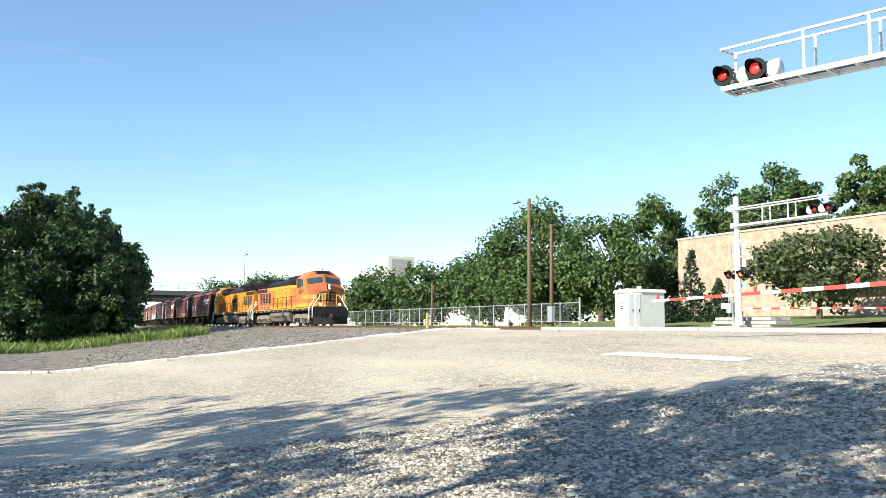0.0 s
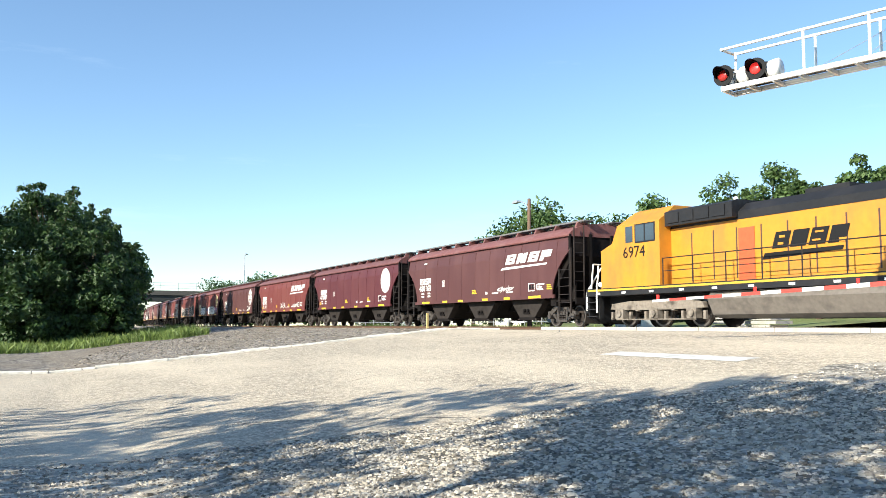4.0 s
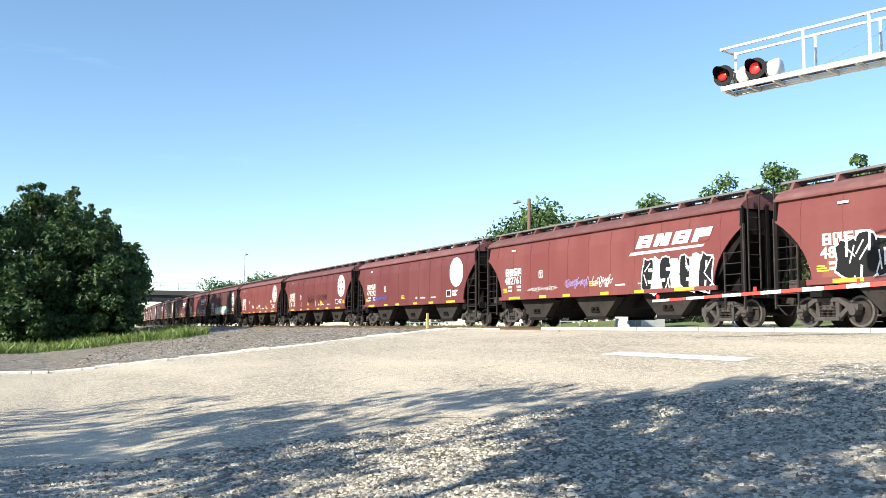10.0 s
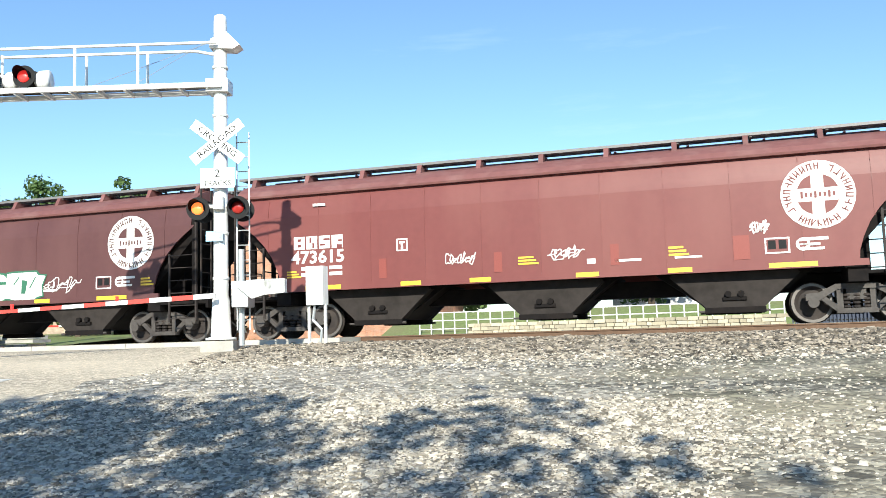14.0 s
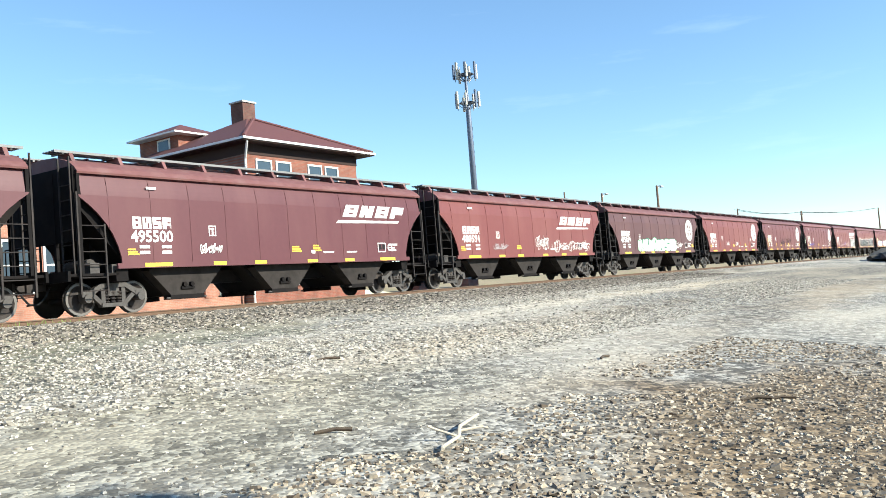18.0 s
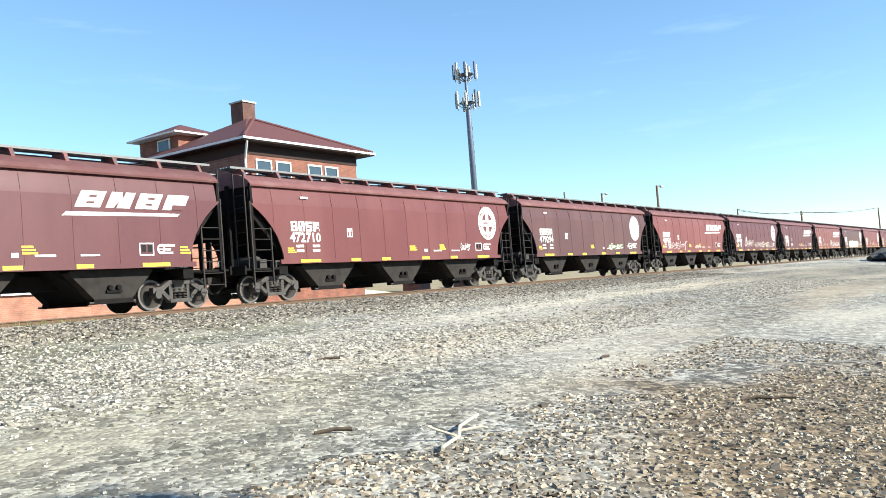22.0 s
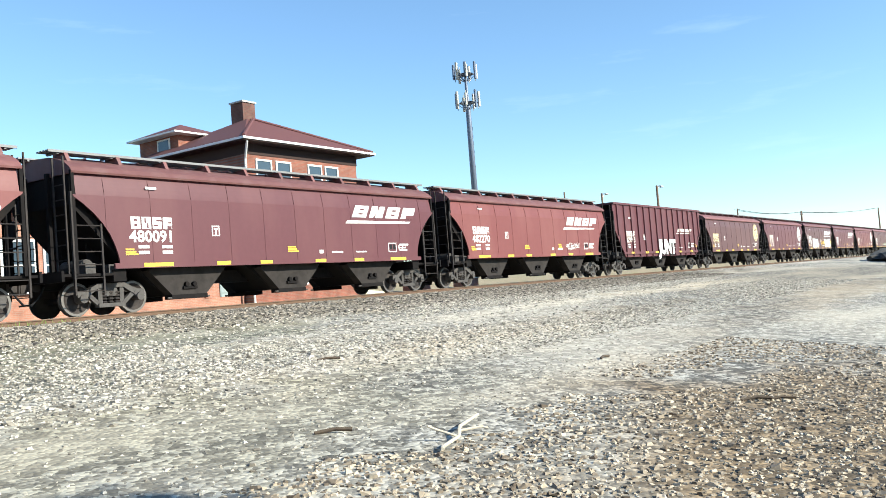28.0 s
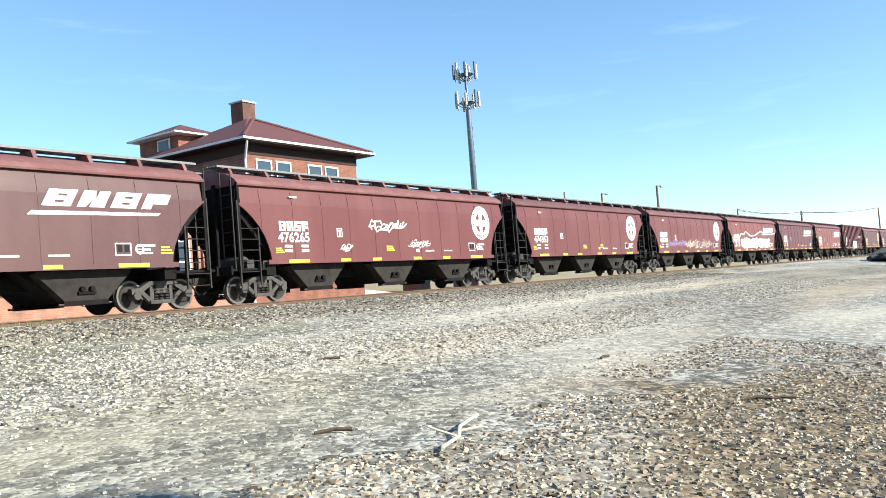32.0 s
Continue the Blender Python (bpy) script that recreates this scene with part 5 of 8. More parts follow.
def locomotive(label, number, paint, second, letter, blocky):
    """A six-axle road diesel with a wide-nose cab at +x."""
    lo = thing("locomotive", (0, 0, 0), label, "locomotive", "locomotives of the train")
    bm = bmesh.new()
    box(bm, -10.4, 10.4, -1.5, 1.5, 1.3, 1.62)
    box(bm, -10.2, 10.2, -0.5, 0.5, 0.95, 1.3)
    part("underframe", bm, ROOF_BLACK, lo, "black underframe and walkway")
    stripe(lo, "sill_stripe", -10.3, 10.3, 1.5, 1.58, 1.5, LEMON)
    for i in range(13):
        stripe(lo, "reflector", -9.6 + i * 1.6 - 0.12, -9.6 + i * 1.6 + 0.12, 1.36, 1.44, 1.5, SIGN_WHITE)
    # long hood, its roof and the radiator wings
    bm = bmesh.new()
    prism(bm, [(-0.95, 1.62), (0.95, 1.62), (0.95, 3.95), (0.8, 4.0), (-0.8, 4.0), (-0.95, 3.95)], -10.0, 5.9, axis="x")
    part("long_hood", bm, paint, lo, "painted engine hood")
    bm = bmesh.new()
    prism(bm, [(-0.97, 3.82), (0.97, 3.82), (0.97, 4.1), (0.6, 4.42), (-0.6, 4.42), (-0.97, 4.1)], -10.0, 6.0, axis="x")
    part("hood_roof", bm, ROOF_BLACK, lo, "sooty black hood roof")
    bm = bmesh.new()
    prism(bm, [(-1.46, 4.34), (-0.97, 3.86), (0.97, 3.86), (1.46, 4.34), (1.46, 4.58), (1.3, 4.64), (-1.3, 4.64), (-1.46, 4.58)], -10.3, -5.8, axis="x")
    part("radiator_wing", bm, ROOF_BLACK, lo, "black overhanging radiator housing")
    bm = bmesh.new()
    prism(bm, [(-1.25, 3.9), (1.25, 3.9), (1.25, 4.45), (1.0, 4.55), (-1.0, 4.55), (-1.25, 4.45)], 2.6, 5.9, axis="x")
    for s in (-1, 1):
        for i in range(4):
            box(bm, 2.9 + i * 0.75, 3.5 + i * 0.75, min(s * 1.25, s * 1.29), max(s * 1.25, s * 1.29), 4.0, 4.4)
    part("dynamic_brake_housing", bm, ROOF_BLACK, lo, "black louvred equipment housing behind the cab")
    bm = bmesh.new()
    box(bm, -1.2, 0.4, -0.35, 0.35, 4.4, 4.62)
    part("exhaust_stack", bm, ROOF_BLACK, lo)
    # doors and louvres of the hood
    for i in range(14):
        x = -9.5 + i * 1.06
        for s in (-1, 1):
            bm = bmesh.new()
            yy = (min(s * 0.95, s * 0.972), max(s * 0.95, s * 0.972))
            if i in (1, 2, 3, 4):
                for k in range(2):
                    box(bm, x - 0.36 + k * 0.4, x - 0.04 + k * 0.4, *yy, 2.3, 3.3)
                part("louvre", bm, LOUVRE, lo, "dark intake louvre")
            else:
                box(bm, x - 0.5, x + 0.5, *yy, 1.75, 3.55)
                part("hood_door", bm, paint, lo)
                bm = bmesh.new()
                box(bm, x + 0.5, x + 0.56, *yy, 1.75, 3.55)
                part("door_seam", bm, LOUVRE, lo)
    for s in (-1, 1):
        bm = bmesh.new()
        for k in range(3):
            box(bm, -9.9 + k * 1.3, -8.8 + k * 1.3, min(s * 0.95, s * 0.98), max(s * 0.95, s * 0.98), 3.4, 3.74)
        part("radiator_grille", bm, ROOF_BLACK, lo)
    # big blocks of lettering on the hood
    for s in (-1, 1):
        if blocky:
            g = flat("side_emblem", [[(a, 2.2), (a + 1.1, 2.2), (a + 1.1, 3.5), (a, 3.5)] for a in (-3.6, -2.3, -1.0, 0.3)], letter, lo, (0.8, s * 0.99, 0), "four big yellow block shapes")
            flat("emblem_rim", [[(a - 0.06, 2.14), (a + 1.16, 2.14), (a + 1.16, 3.56), (a - 0.06, 3.56)] for a in (-3.6, -2.3, -1.0, 0.3)], RED_STRIPE, lo, (0.8, s * 0.984, 0), "dark red outline of the block shapes")
            for q in (rect(-3.05, 3.15, 0.42, 0.26), rect(-3.05, 2.6, 0.42, 0.3), [(-1.95, 2.2), (-1.6, 2.2), (-1.95, 3.1)], [(-1.5, 3.5), (-1.85, 3.5), (-1.5, 2.65)], rect(-0.3, 3.12, 0.75, 0.18), rect(-0.6, 2.62, 0.75, 0.2), rect(1.0, 2.6, 0.5, 0.3), rect(1.1, 2.3, 0.6, 0.26), rect(1.0, 3.15, 0.5, 0.2)):
                flat("emblem_gap", [q], ORANGE, g, (0, s * 0.004, 0))
        else:
            g = flat("side_emblem", [[(a, 2.65), (a + 0.6, 2.65), (a + 0.78, 3.2), (a + 0.18, 3.2)] for a in (-1.2, -0.5, 0.2, 0.9)] + [[(-1.6, 2.3), (1.4, 2.42), (1.45, 2.55), (-1.5, 2.52)]], letter, lo, (0, s * 0.99, 0), "slanted black emblem with a long underline")
            if s > 0:
                g.matrix_basis = pose(0, s * 0.99, 0, 0, 0, 180)
            flat("emblem_gap", [rect(-0.78, 3.03, 0.22, 0.08), rect(-0.85, 2.8, 0.22, 0.08), rect(0.62, 3.06, 0.3, 0.06), rect(0.5, 2.8, 0.3, 0.06), rect(1.42, 2.72, 0.26, 0.14)], paint, g, (0, -0.004, 0))
    if blocky:
        stripe(lo, "radiator_panel", -9.98, -5.6, 1.66, 3.78, 0.953, FADED_ORANGE)
        stripe(lo, "lower_band", -5.4, 5.9, 1.66, 1.92, 0.975, LEMON)
        stripe(lo, "upper_band", -5.4, 5.9, 3.5, 3.78, 0.975, LEMON)
    else:
        stripe(lo, "rear_panel", -9.9, -8.9, 1.66, 3.4, 0.985, ORANGE)
        stripe(lo, "middle_panel", 1.9, 2.6, 1.66, 3.5, 0.985, RED_STRIPE)
    # cab and nose
    cab_paint = ORANGE if blocky else AMBER
    bm = bmesh.new()
    for y in (-1.5, 1.5):
        for x, z in ((5.9, 1.62), (5.9, 4.16), (8.7, 1.62), (8.7, 3.45), (8.35, 4.16)):
            bm.verts.new((x, y, z))
        for x in (5.9, 8.1):
            bm.verts.new((x, y * 0.55, 4.74))
    for x, z in ((8.95, 1.62), (8.95, 3.7), (8.6, 4.42)):
        bm.verts.new((x, 0, z))
    bmesh.ops.convex_hull(bm, input=bm.verts[:])
    cab = part("cab", bm, cab_paint, lo, "orange cab")
    bm = bmesh.new()
    prism(bm, [(-0.86, 4.7), (0.86, 4.7), (0.7, 4.8), (-0.7, 4.8)], 5.95, 8.08, axis="x")
    part("cab_roof", bm, cab_paint, cab)
    for s in (-1, 1):
        for x0, x1 in ((6.2, 6.68), (6.76, 7.24), (7.42, 7.84)):
            bm = bmesh.new()
            box(bm, x0, x1, min(s * 1.5, s * 1.512), max(s * 1.5, s * 1.512), 3.42, 4.08)
            part("side_window", bm, GLASS, cab)
        bm = bmesh.new()
        box(bm, 6.14, 7.3, min(s * 1.5, s * 1.506), max(s * 1.5, s * 1.506), 3.36, 4.13)
        part("window_frame", bm, ROOF_BLACK, cab)
    for s in (-1, 1):
        corners = [Vector(c) for c in ((8.7, s * 1.5, 3.45), (8.95, 0, 3.7), (8.6, 0, 4.42), (8.35, s * 1.5, 4.16))]
        out = Vector((0.93, s * 0.16, 0.33)).normalized()
        rim = [corners[0].lerp(corners[1], u).lerp(corners[3].lerp(corners[2], u), v) for u, v in ((0.1, 0.14), (0.92, 0.14), (0.92, 0.84), (0.1, 0.84))]
        bm = bmesh.new()
        lo_ring, hi_ring = [bm.verts.new(c - out * 0.02) for c in rim], [bm.verts.new(c + out * 0.014) for c in rim]
        bm.faces.new(hi_ring)
        for k in range(4):
            bm.faces.new((lo_ring[k], lo_ring[(k + 1) % 4], hi_ring[(k + 1) % 4], hi_ring[k]))
        bmesh.ops.recalc_face_normals(bm, faces=bm.faces[:])
        part("windscreen", bm, GLASS, cab, "dark windscreen pane")
    bm = bmesh.new()
    box(bm, 8.0, 8.42, -0.55, 0.55, 4.52, 4.8)
    part("number_board", bm, ROOF_BLACK, cab)
    # the nose comes to a blunt edge at its middle
    bm = bmesh.new()
    foot = [bm.verts.new((x, y, 1.62)) for x, y in ((8.7, -1.5), (9.4, -1.5), (10.1, 0), (9.4, 1.5), (8.7, 1.5))]
    head = [bm.verts.new(c) for c in ((8.7, -1.5, 3.46), (9.4, -1.5, 3.2), (10.1, 0, 3.52), (9.4, 1.5, 3.2), (8.7, 1.5, 3.46))]
    brow = bm.verts.new((8.92, 0, 3.7))
    for k in range(4):
        bm.faces.new((foot[k], foot[k + 1], head[k + 1], head[k]))
    for f in ((head[0], head[1], head[2], brow), (brow, head[2], head[3], head[4]), (foot[4], foot[0], head[0], brow, head[4]), foot[::-1]):
        bm.faces.new(f)
    bmesh.ops.recalc_face_normals(bm, faces=bm.faces[:])
    nose_paint = mat("nose_red_orange", (0.46, 0.12, 0.035), 0.5, grain=4, vary=0.15, stain=0.5, stain_color=(0.2, 0.07, 0.04)) if blocky else cab_paint
    part("nose", bm, nose_paint, lo, "blunt-edged orange nose")
    if blocky:
        stripe(lo, "nose_side", 8.72, 9.39, 1.64, 3.16, 1.503, cab_paint)
        stripe(lo, "stripe_rim", 7.55, 9.39, 2.26, 2.72, 1.507, RED_STRIPE)
        stripe(lo, "nose_stripe", 7.6, 9.39, 2.3, 2.68, 1.51, LEMON)
        stripe(lo, "sill_band", 5.95, 9.39, 1.66, 1.94, 1.508, LEMON)
        for s, m in ((-1, pose(9.4, -1.5, 0, 0, 0, 65)), (1, pose(10.1, 0, 0, 0, 0, 115))):
            f = (lambda u: u) if s < 0 else (lambda u: 1.655 - u)
            for nm, polys, paint_, lift in (
                    ("nose_band", [[(0.02, 2.28), (0.75, 2.34), (0.75, 2.62), (0.02, 2.68)], [(0.02, 1.68), (1.6, 1.68), (1.6, 1.8), (0.02, 1.94)]], LEMON, 0.006),
                    ("nose_emblem", [[(0.72, 2.1), (1.62, 2.1), (1.62, 2.95), (1.2, 2.95), (0.72, 2.8)]], ROOF_BLACK, 0.009),
                    ("emblem_stroke", [rect(0.9, 2.5, 0.09, 0.5), rect(1.12, 2.5, 0.09, 0.6), rect(1.34, 2.55, 0.09, 0.55), rect(1.1, 2.25, 0.6, 0.07), rect(1.15, 2.74, 0.7, 0.07)], LEMON, 0.013),
                    ("nose_crease", [[(0.0, 2.78), (0.9, 2.86), (1.6, 3.02), (1.6, 3.05), (0.9, 2.9), (0.0, 2.82)]], RED_STRIPE, 0.006)):
                ob = flat(nm, [[(f(u), z) for u, z in q][::-s] for q in polys], paint_, lo, (0, 0, 0))
                ob.matrix_basis = m @ pose(0, -lift, 0)
    bm = bmesh.new()
    box(bm, 9.98, 10.13, -0.17, 0.17, 3.1, 3.56)
    part("headlight_housing", bm, ROOF_BLACK, lo)
    # front deck rails, hoses and plough
    for y in (-0.55, 0.55):
        bm = bmesh.new()
        pipe(bm, [(10.32, y, 1.6), (10.32, y, 2.72), (10.32, y * 2.2, 2.72), (10.32, y * 2.4, 1.6)], 0.035)
        part("deck_rail", bm, LEMON if blocky else RAILING, lo, "yellow deck rail")
        bm = bmesh.new()
        pipe(bm, [(10.5, y, 1.25), (10.72, y, 1.1), (10.74, y * 0.9, 0.7), (10.62, y * 0.6, 0.55)], 0.03)
        pipe(bm, [(10.5, y * 1.5, 1.2), (10.66, y * 1.5, 1.0), (10.68, y * 1.4, 0.75), (10.6, y * 1.2, 0.6)], 0.025)
        part("air_hose", bm, BLACK, lo, "black hanging air hoses")
    bm = bmesh.new()
    for y in (-1.42, 1.42):
        bm.verts.new((10.5, y, 0.8))
        bm.verts.new((10.62, y, 0.14))
    bm.verts.new((10.78, 0, 0.72))
    bm.verts.new((11.08, 0, 0.12))
    bm.verts.new((10.5, 0, 0.14))
    bmesh.ops.convex_hull(bm, input=bm.verts[:])
    part("plough", bm, BAY_GREY, lo, "dark grey plough blade")
    for s in (-0.16, 0.16):
        bm = bmesh.new()
        lathe(bm, [(0.085, 0.0), (0.095, 0.05), (0.06, 0.06)], (10.11, 0.0, 3.33 + s * 0.7), "x", 14)
        part("headlight", bm, HEADLIGHT, lo, "round lit headlight")
        bm = bmesh.new()
        lathe(bm, [(0.1, 0.0), (0.11, 0.05), (0.07, 0.06)], (10.36, s * 5, 1.85), "x", 12)
        part("ditch_light", bm, HEADLIGHT, lo, "round lit ditch light")
    for s in (-1, 1):
        lettering(number, 0.66, BLACK, lo, (7.35, s * 1.515, 3.0), "unit_number", turn=0 if s < 0 else 180)
    # fuel tank and reservoirs
    bm = bmesh.new()
    prism(bm, [(-1.45, 1.0), (-1.2, 0.45), (-0.9, 0.32), (0.9, 0.32), (1.2, 0.45), (1.45, 1.0), (1.3, 1.28), (-1.3, 1.28)], -3.3, 3.6, axis="x")
    part("fuel_tank", bm, TANK, lo, "dusty grey fuel tank")
    if blocky:
        for s in (-1, 1):
            for a, b in ((-1.9, 0.4), (0.6, 2.9)):
                bm = bmesh.new()
                lathe(bm, [(0.05, a), (0.2, a + 0.08), (0.24, a + 0.16), (0.24, b - 0.16), (0.2, b - 0.08), (0.05, b)], (0, s * 1.32, 1.02), "x", 14)
                part("air_reservoir", bm, TANK, lo, "dusty tan air reservoir", True)
    for x in (-6.6, 6.6):
        loco_truck(lo, x)
    # steps, pilots, handrails
    for e in (-1, 1):
        bm = bmesh.new()
        prism(bm, [(-1.45, 1.35), (1.45, 1.35), (1.45, 0.6), (0.9, 0.18), (-0.9, 0.18), (-1.45, 0.6)], e * 10.35, e * 10.55, axis="x")
        if e < 0:
            prism(bm, [(e * 10.5, 0.75), (e * 10.95, 0.2), (e * 10.5, 0.18)], -1.25, 1.25)
        part("snowplough_pilot", bm, ROOF_BLACK, lo, "black pilot plate with plough")
        coupler(lo, e, 10.5, 11.1)
        for s in (-1, 1):
            bm = bmesh.new()
            for k in range(4):
                box(bm, min(e * 9.7, e * 10.35), max(e * 9.7, e * 10.35), min(s * 1.2, s * 1.52), max(s * 1.2, s * 1.52), 0.42 + k * 0.3, 0.46 + k * 0.3)
            for x in (9.7, 10.35):
                beam(bm, (e * x, s * 1.3, 0.35), (e * x, s * 1.3, 1.4), 0.05, 0.2)
            part("step", bm, ROOF_BLACK, lo)
            bm = bmesh.new()
            pipe(bm, [(e * 10.42, s * 1.45, 0.7), (e * 10.42, s * 1.45, 1.5), (e * 10.3, s * 0.8, 2.6), (e * 10.3, s * 0.6, 2.62)], 0.036)
            pipe(bm, [(e * 9.7, s * 1.5, 0.6), (e * 9.7, s * 1.5, 1.7), (e * 10.0, s * 1.2, 2.2), (e * 10.0, s * 1.2, 2.65)], 0.036)
            part("grab_rail", bm, RAILING, lo, "white grab rail")
    for s in (-1, 1):
        bm = bmesh.new()
        pipe(bm, [(-9.6, s * 1.45, 2.65), (5.8, s * 1.45, 2.65)], 0.022, 5)
        pipe(bm, [(-9.6, s * 1.45, 2.15), (5.8, s * 1.45, 2.15)], 0.016, 5)
        part("handrail", bm, ROOF_BLACK, lo)
        for i in range(11):
            bm = bmesh.new()
            tube(bm, (-9.6 + i * 1.54, s * 1.45, 1.6), (-9.6 + i * 1.54, s * 1.45, 2.66), 0.022, seg=5)
            part("stanchion", bm, ROOF_BLACK, lo)
    bm = bmesh.new()
    for y in (-0.3, 0, 0.3):
        tube(bm, (4.2, y, 4.6), (4.8, y, 4.62), 0.03, 0.08, seg=8)
    part("horn", bm, ROOF_BLACK, lo)
    bm = bmesh.new()
    tube(bm, (6.6, 0.5, 4.75), (6.6, 0.5, 5.2), 0.02, seg=5)
    part("antenna", bm, ROOF_BLACK, lo)
    return lo


locos = [locomotive("orange and yellow diesel locomotive with black roof", "5214", ORANGE, LEMON, LEMON, True),
         locomotive("amber yellow diesel locomotive with black emblem and roof", "6974", AMBER, ORANGE, BLACK, False)]

locos[0].scale, locos[1].scale = (0.975, 1, 0.93), (1.0, 1, 0.93)

# ---- level crossing ----
def flasher(parent, at, face, lit, hood=True):
    """A round signal lamp: dark backboard, hood and red lens, turned about z by face degrees from -y."""
    m = pose(*at, 0, 0, face)
    def place(ob):
        ob.matrix_basis = m
        return ob
    bm = bmesh.new()
    lathe(bm, [(0.23, 0.0), (0.23, 0.015), (0.13, 0.02), (0.12, 0.12), (0.05, 0.16)], (0, 0, 0), "y", 24)
    lamp = place(part("signal_lamp", bm, BLACK, parent, "black round backboard with red lens"))
    bm = bmesh.new()
    lathe(bm, [(0.125, -0.002), (0.12, -0.025), (0.07, -0.04), (0.01, -0.045)], (0, 0, 0), "y", 20)
    part("lens", bm, LAMP_HOT if lit == 2 else LAMP_ON if lit else LAMP_OFF, lamp, "lit red lens" if lit else "dark red lens", True)
    bm = bmesh.new()
    n = 16
    vs = []
    for i in range(n + 1):
        a = radians(-20 + 220 * i / n)
        for y in (0.0, -0.28 * (0.35 + 0.65 * math.sin(radians(180 * i / n)))):
            vs.append(bm.verts.new((0.15 * math.cos(a), y, 0.15 * math.sin(a))))
    for i in range(n):
        bm.faces.new((vs[2 * i], vs[2 * i + 1], vs[2 * i + 3], vs[2 * i + 2]))
    bmesh.ops.solidify(bm, geom=bm.faces[:], thickness=0.008)
    part("hood", bm, BLACK, lamp)
    return lamp


def crossing_signal(at, turn, arm_len, gate_len, droop, label, signs=True):
    """Cantilever mast: local -x is the arm's way over the road, -y the side from which traffic comes."""
    sg = thing("crossing_signal", at, label, "crossing signal", "level crossing signals", turn=turn)
    bm = bmesh.new()
    box(bm, -0.32, 0.32, -0.32, 0.32, -0.3, 0.1)
    part("foundation", bm, CONCRETE, sg, "square concrete footing")
    bm = bmesh.new()
    lathe(bm, [(0.3, 0.12), (0.3, 0.16), (0.2, 0.18), (0.17, 0.9), (0.145, 1.0), (0.132, 6.6), (0.12, 6.72), (0.05, 6.76)], (0, 0, 0), "z", 20)
    for z in (1.3, 2.2, 4.6, 5.6, 6.1):
        lathe(bm, [(0.14, z), (0.16, z + 0.01), (0.16, z + 0.06), (0.14, z + 0.07)], (0, 0, 0), "z", 20)
    part("mast", bm, SILVER, sg, "silver tubular mast", True)
    # arm: two lower channels, a walkway and hand rails
    bm = bmesh.new()
    for y in (-0.28, 0.28):
        beam(bm, (0.1, y, 5.21), (-arm_len, y, 5.21), 0.06, 0.1)
    for i in range(9):
        x = -0.2 - i * (arm_len - 0.25) / 8
        beam(bm, (x, -0.28, 5.18), (x, 0.28, 5.18), 0.05, 0.08)
    arm = part("cantilever_arm", bm, SILVER, sg, "silver cantilever arm with open walkway")
    bm = bmesh.new()
    for k in range(5):
        box(bm, -arm_len, -0.2, -0.22 + k * 0.1, -0.17 + k * 0.1, 5.265, 5.285)
    part("walkway", bm, UNDER, arm, "dark grating walkway")
    for y, zt in ((-0.28, 6.08), (0.28, 6.1)):
        bm = bmesh.new()
        pipe(bm, [(0.0, y, zt), (-arm_len, y, zt)] if y < 0 else [(0, y, zt - 0.12), (-0.6, y, zt), (-arm_len, y, zt)], 0.033, 8)
        part("hand_rail", bm, SILVER, arm)
        for f in (0.34, 0.613):
            bm = bmesh.new()
            tube(bm, (-arm_len * f, y, 5.25), (-arm_len * f, y, zt), 0.03, seg=6)
            part("rail_post", bm, SILVER, arm)
    bm = bmesh.new()
    tube(bm, (-arm_len + 0.02, -0.3, 6.08), (-arm_len + 0.02, 0.3, 6.1), 0.033, seg=8)
    tube(bm, (-arm_len + 0.14, 0.1, 5.25), (-arm_len + 0.14, 0.1, 6.08), 0.028, seg=6)
    part("end_rail", bm, SILVER, arm)
    bm = bmesh.new()
    tube(bm, (-arm_len * 0.67, 0.28, 5.3), (0, 0.1, 6.3), 0.006, seg=4)
    tube(bm, (-arm_len * 0.34, -0.28, 5.3), (0, -0.1, 6.3), 0.006, seg=4)
    part("stay_wire", bm, GALV, arm)
    bm = bmesh.new()
    box(bm, -0.24, 0.2, -0.22, 0.22, 5.1, 5.36)
    part("arm_clamp", bm, SILVER, sg)
    bm = bmesh.new()
    prism(bm, [(-0.18, 6.02), (0.3, 5.98), (0.44, 6.06), (0.16, 6.34), (-0.14, 6.2)], -0.18, 0.18)
    part("mast_bracket", bm, SILVER, sg)
    # lamps on the arm's end, facing both ways
    bm = bmesh.new()
    tube(bm, (-arm_len + 0.1, 0, 5.28), (-arm_len + 0.1, 0, 5.6), 0.05)
    tube(bm, (-arm_len - 0.1, 0, 5.6), (-arm_len + 0.85, 0, 5.6), 0.04)
    part("lamp_bracket", bm, SILVER, arm)
    for x in (0.0, 0.74):
        flasher(sg, (-arm_len + x, -0.2, 5.53), 0, x > 0)
        flasher(sg, (-arm_len + x, 0.2, 5.53), 180, x < 0)
    for x in (0.2, 0.85):
        bm = bmesh.new()
        lathe(bm, [(0.02, 0.0), (0.12, 0.03), (0.2, 0.12), (0.22, 0.3)], (-arm_len + x, 0.05, 5.5), "x", 14)
        part("lamp_back", bm, SIGN_WHITE, sg, "white domed lamp back", True)
    # mast lamps and signs
    bm = bmesh.new()
    tube(bm, (-0.4, -0.05, 2.78), (0.4, -0.05, 2.78), 0.04)
    tube(bm, (0, -0.17, 2.7), (0, -0.17, 2.95), 0.11, seg=12)
    part("mast_lamp_bracket", bm, SILVER, sg)
    for x, on in ((-0.4, 2), (0.4, 0)):
        flasher(sg, (x, -0.22, 2.72), 0, on)
        flasher(sg, (x, 0.22, 2.72), 180, on)
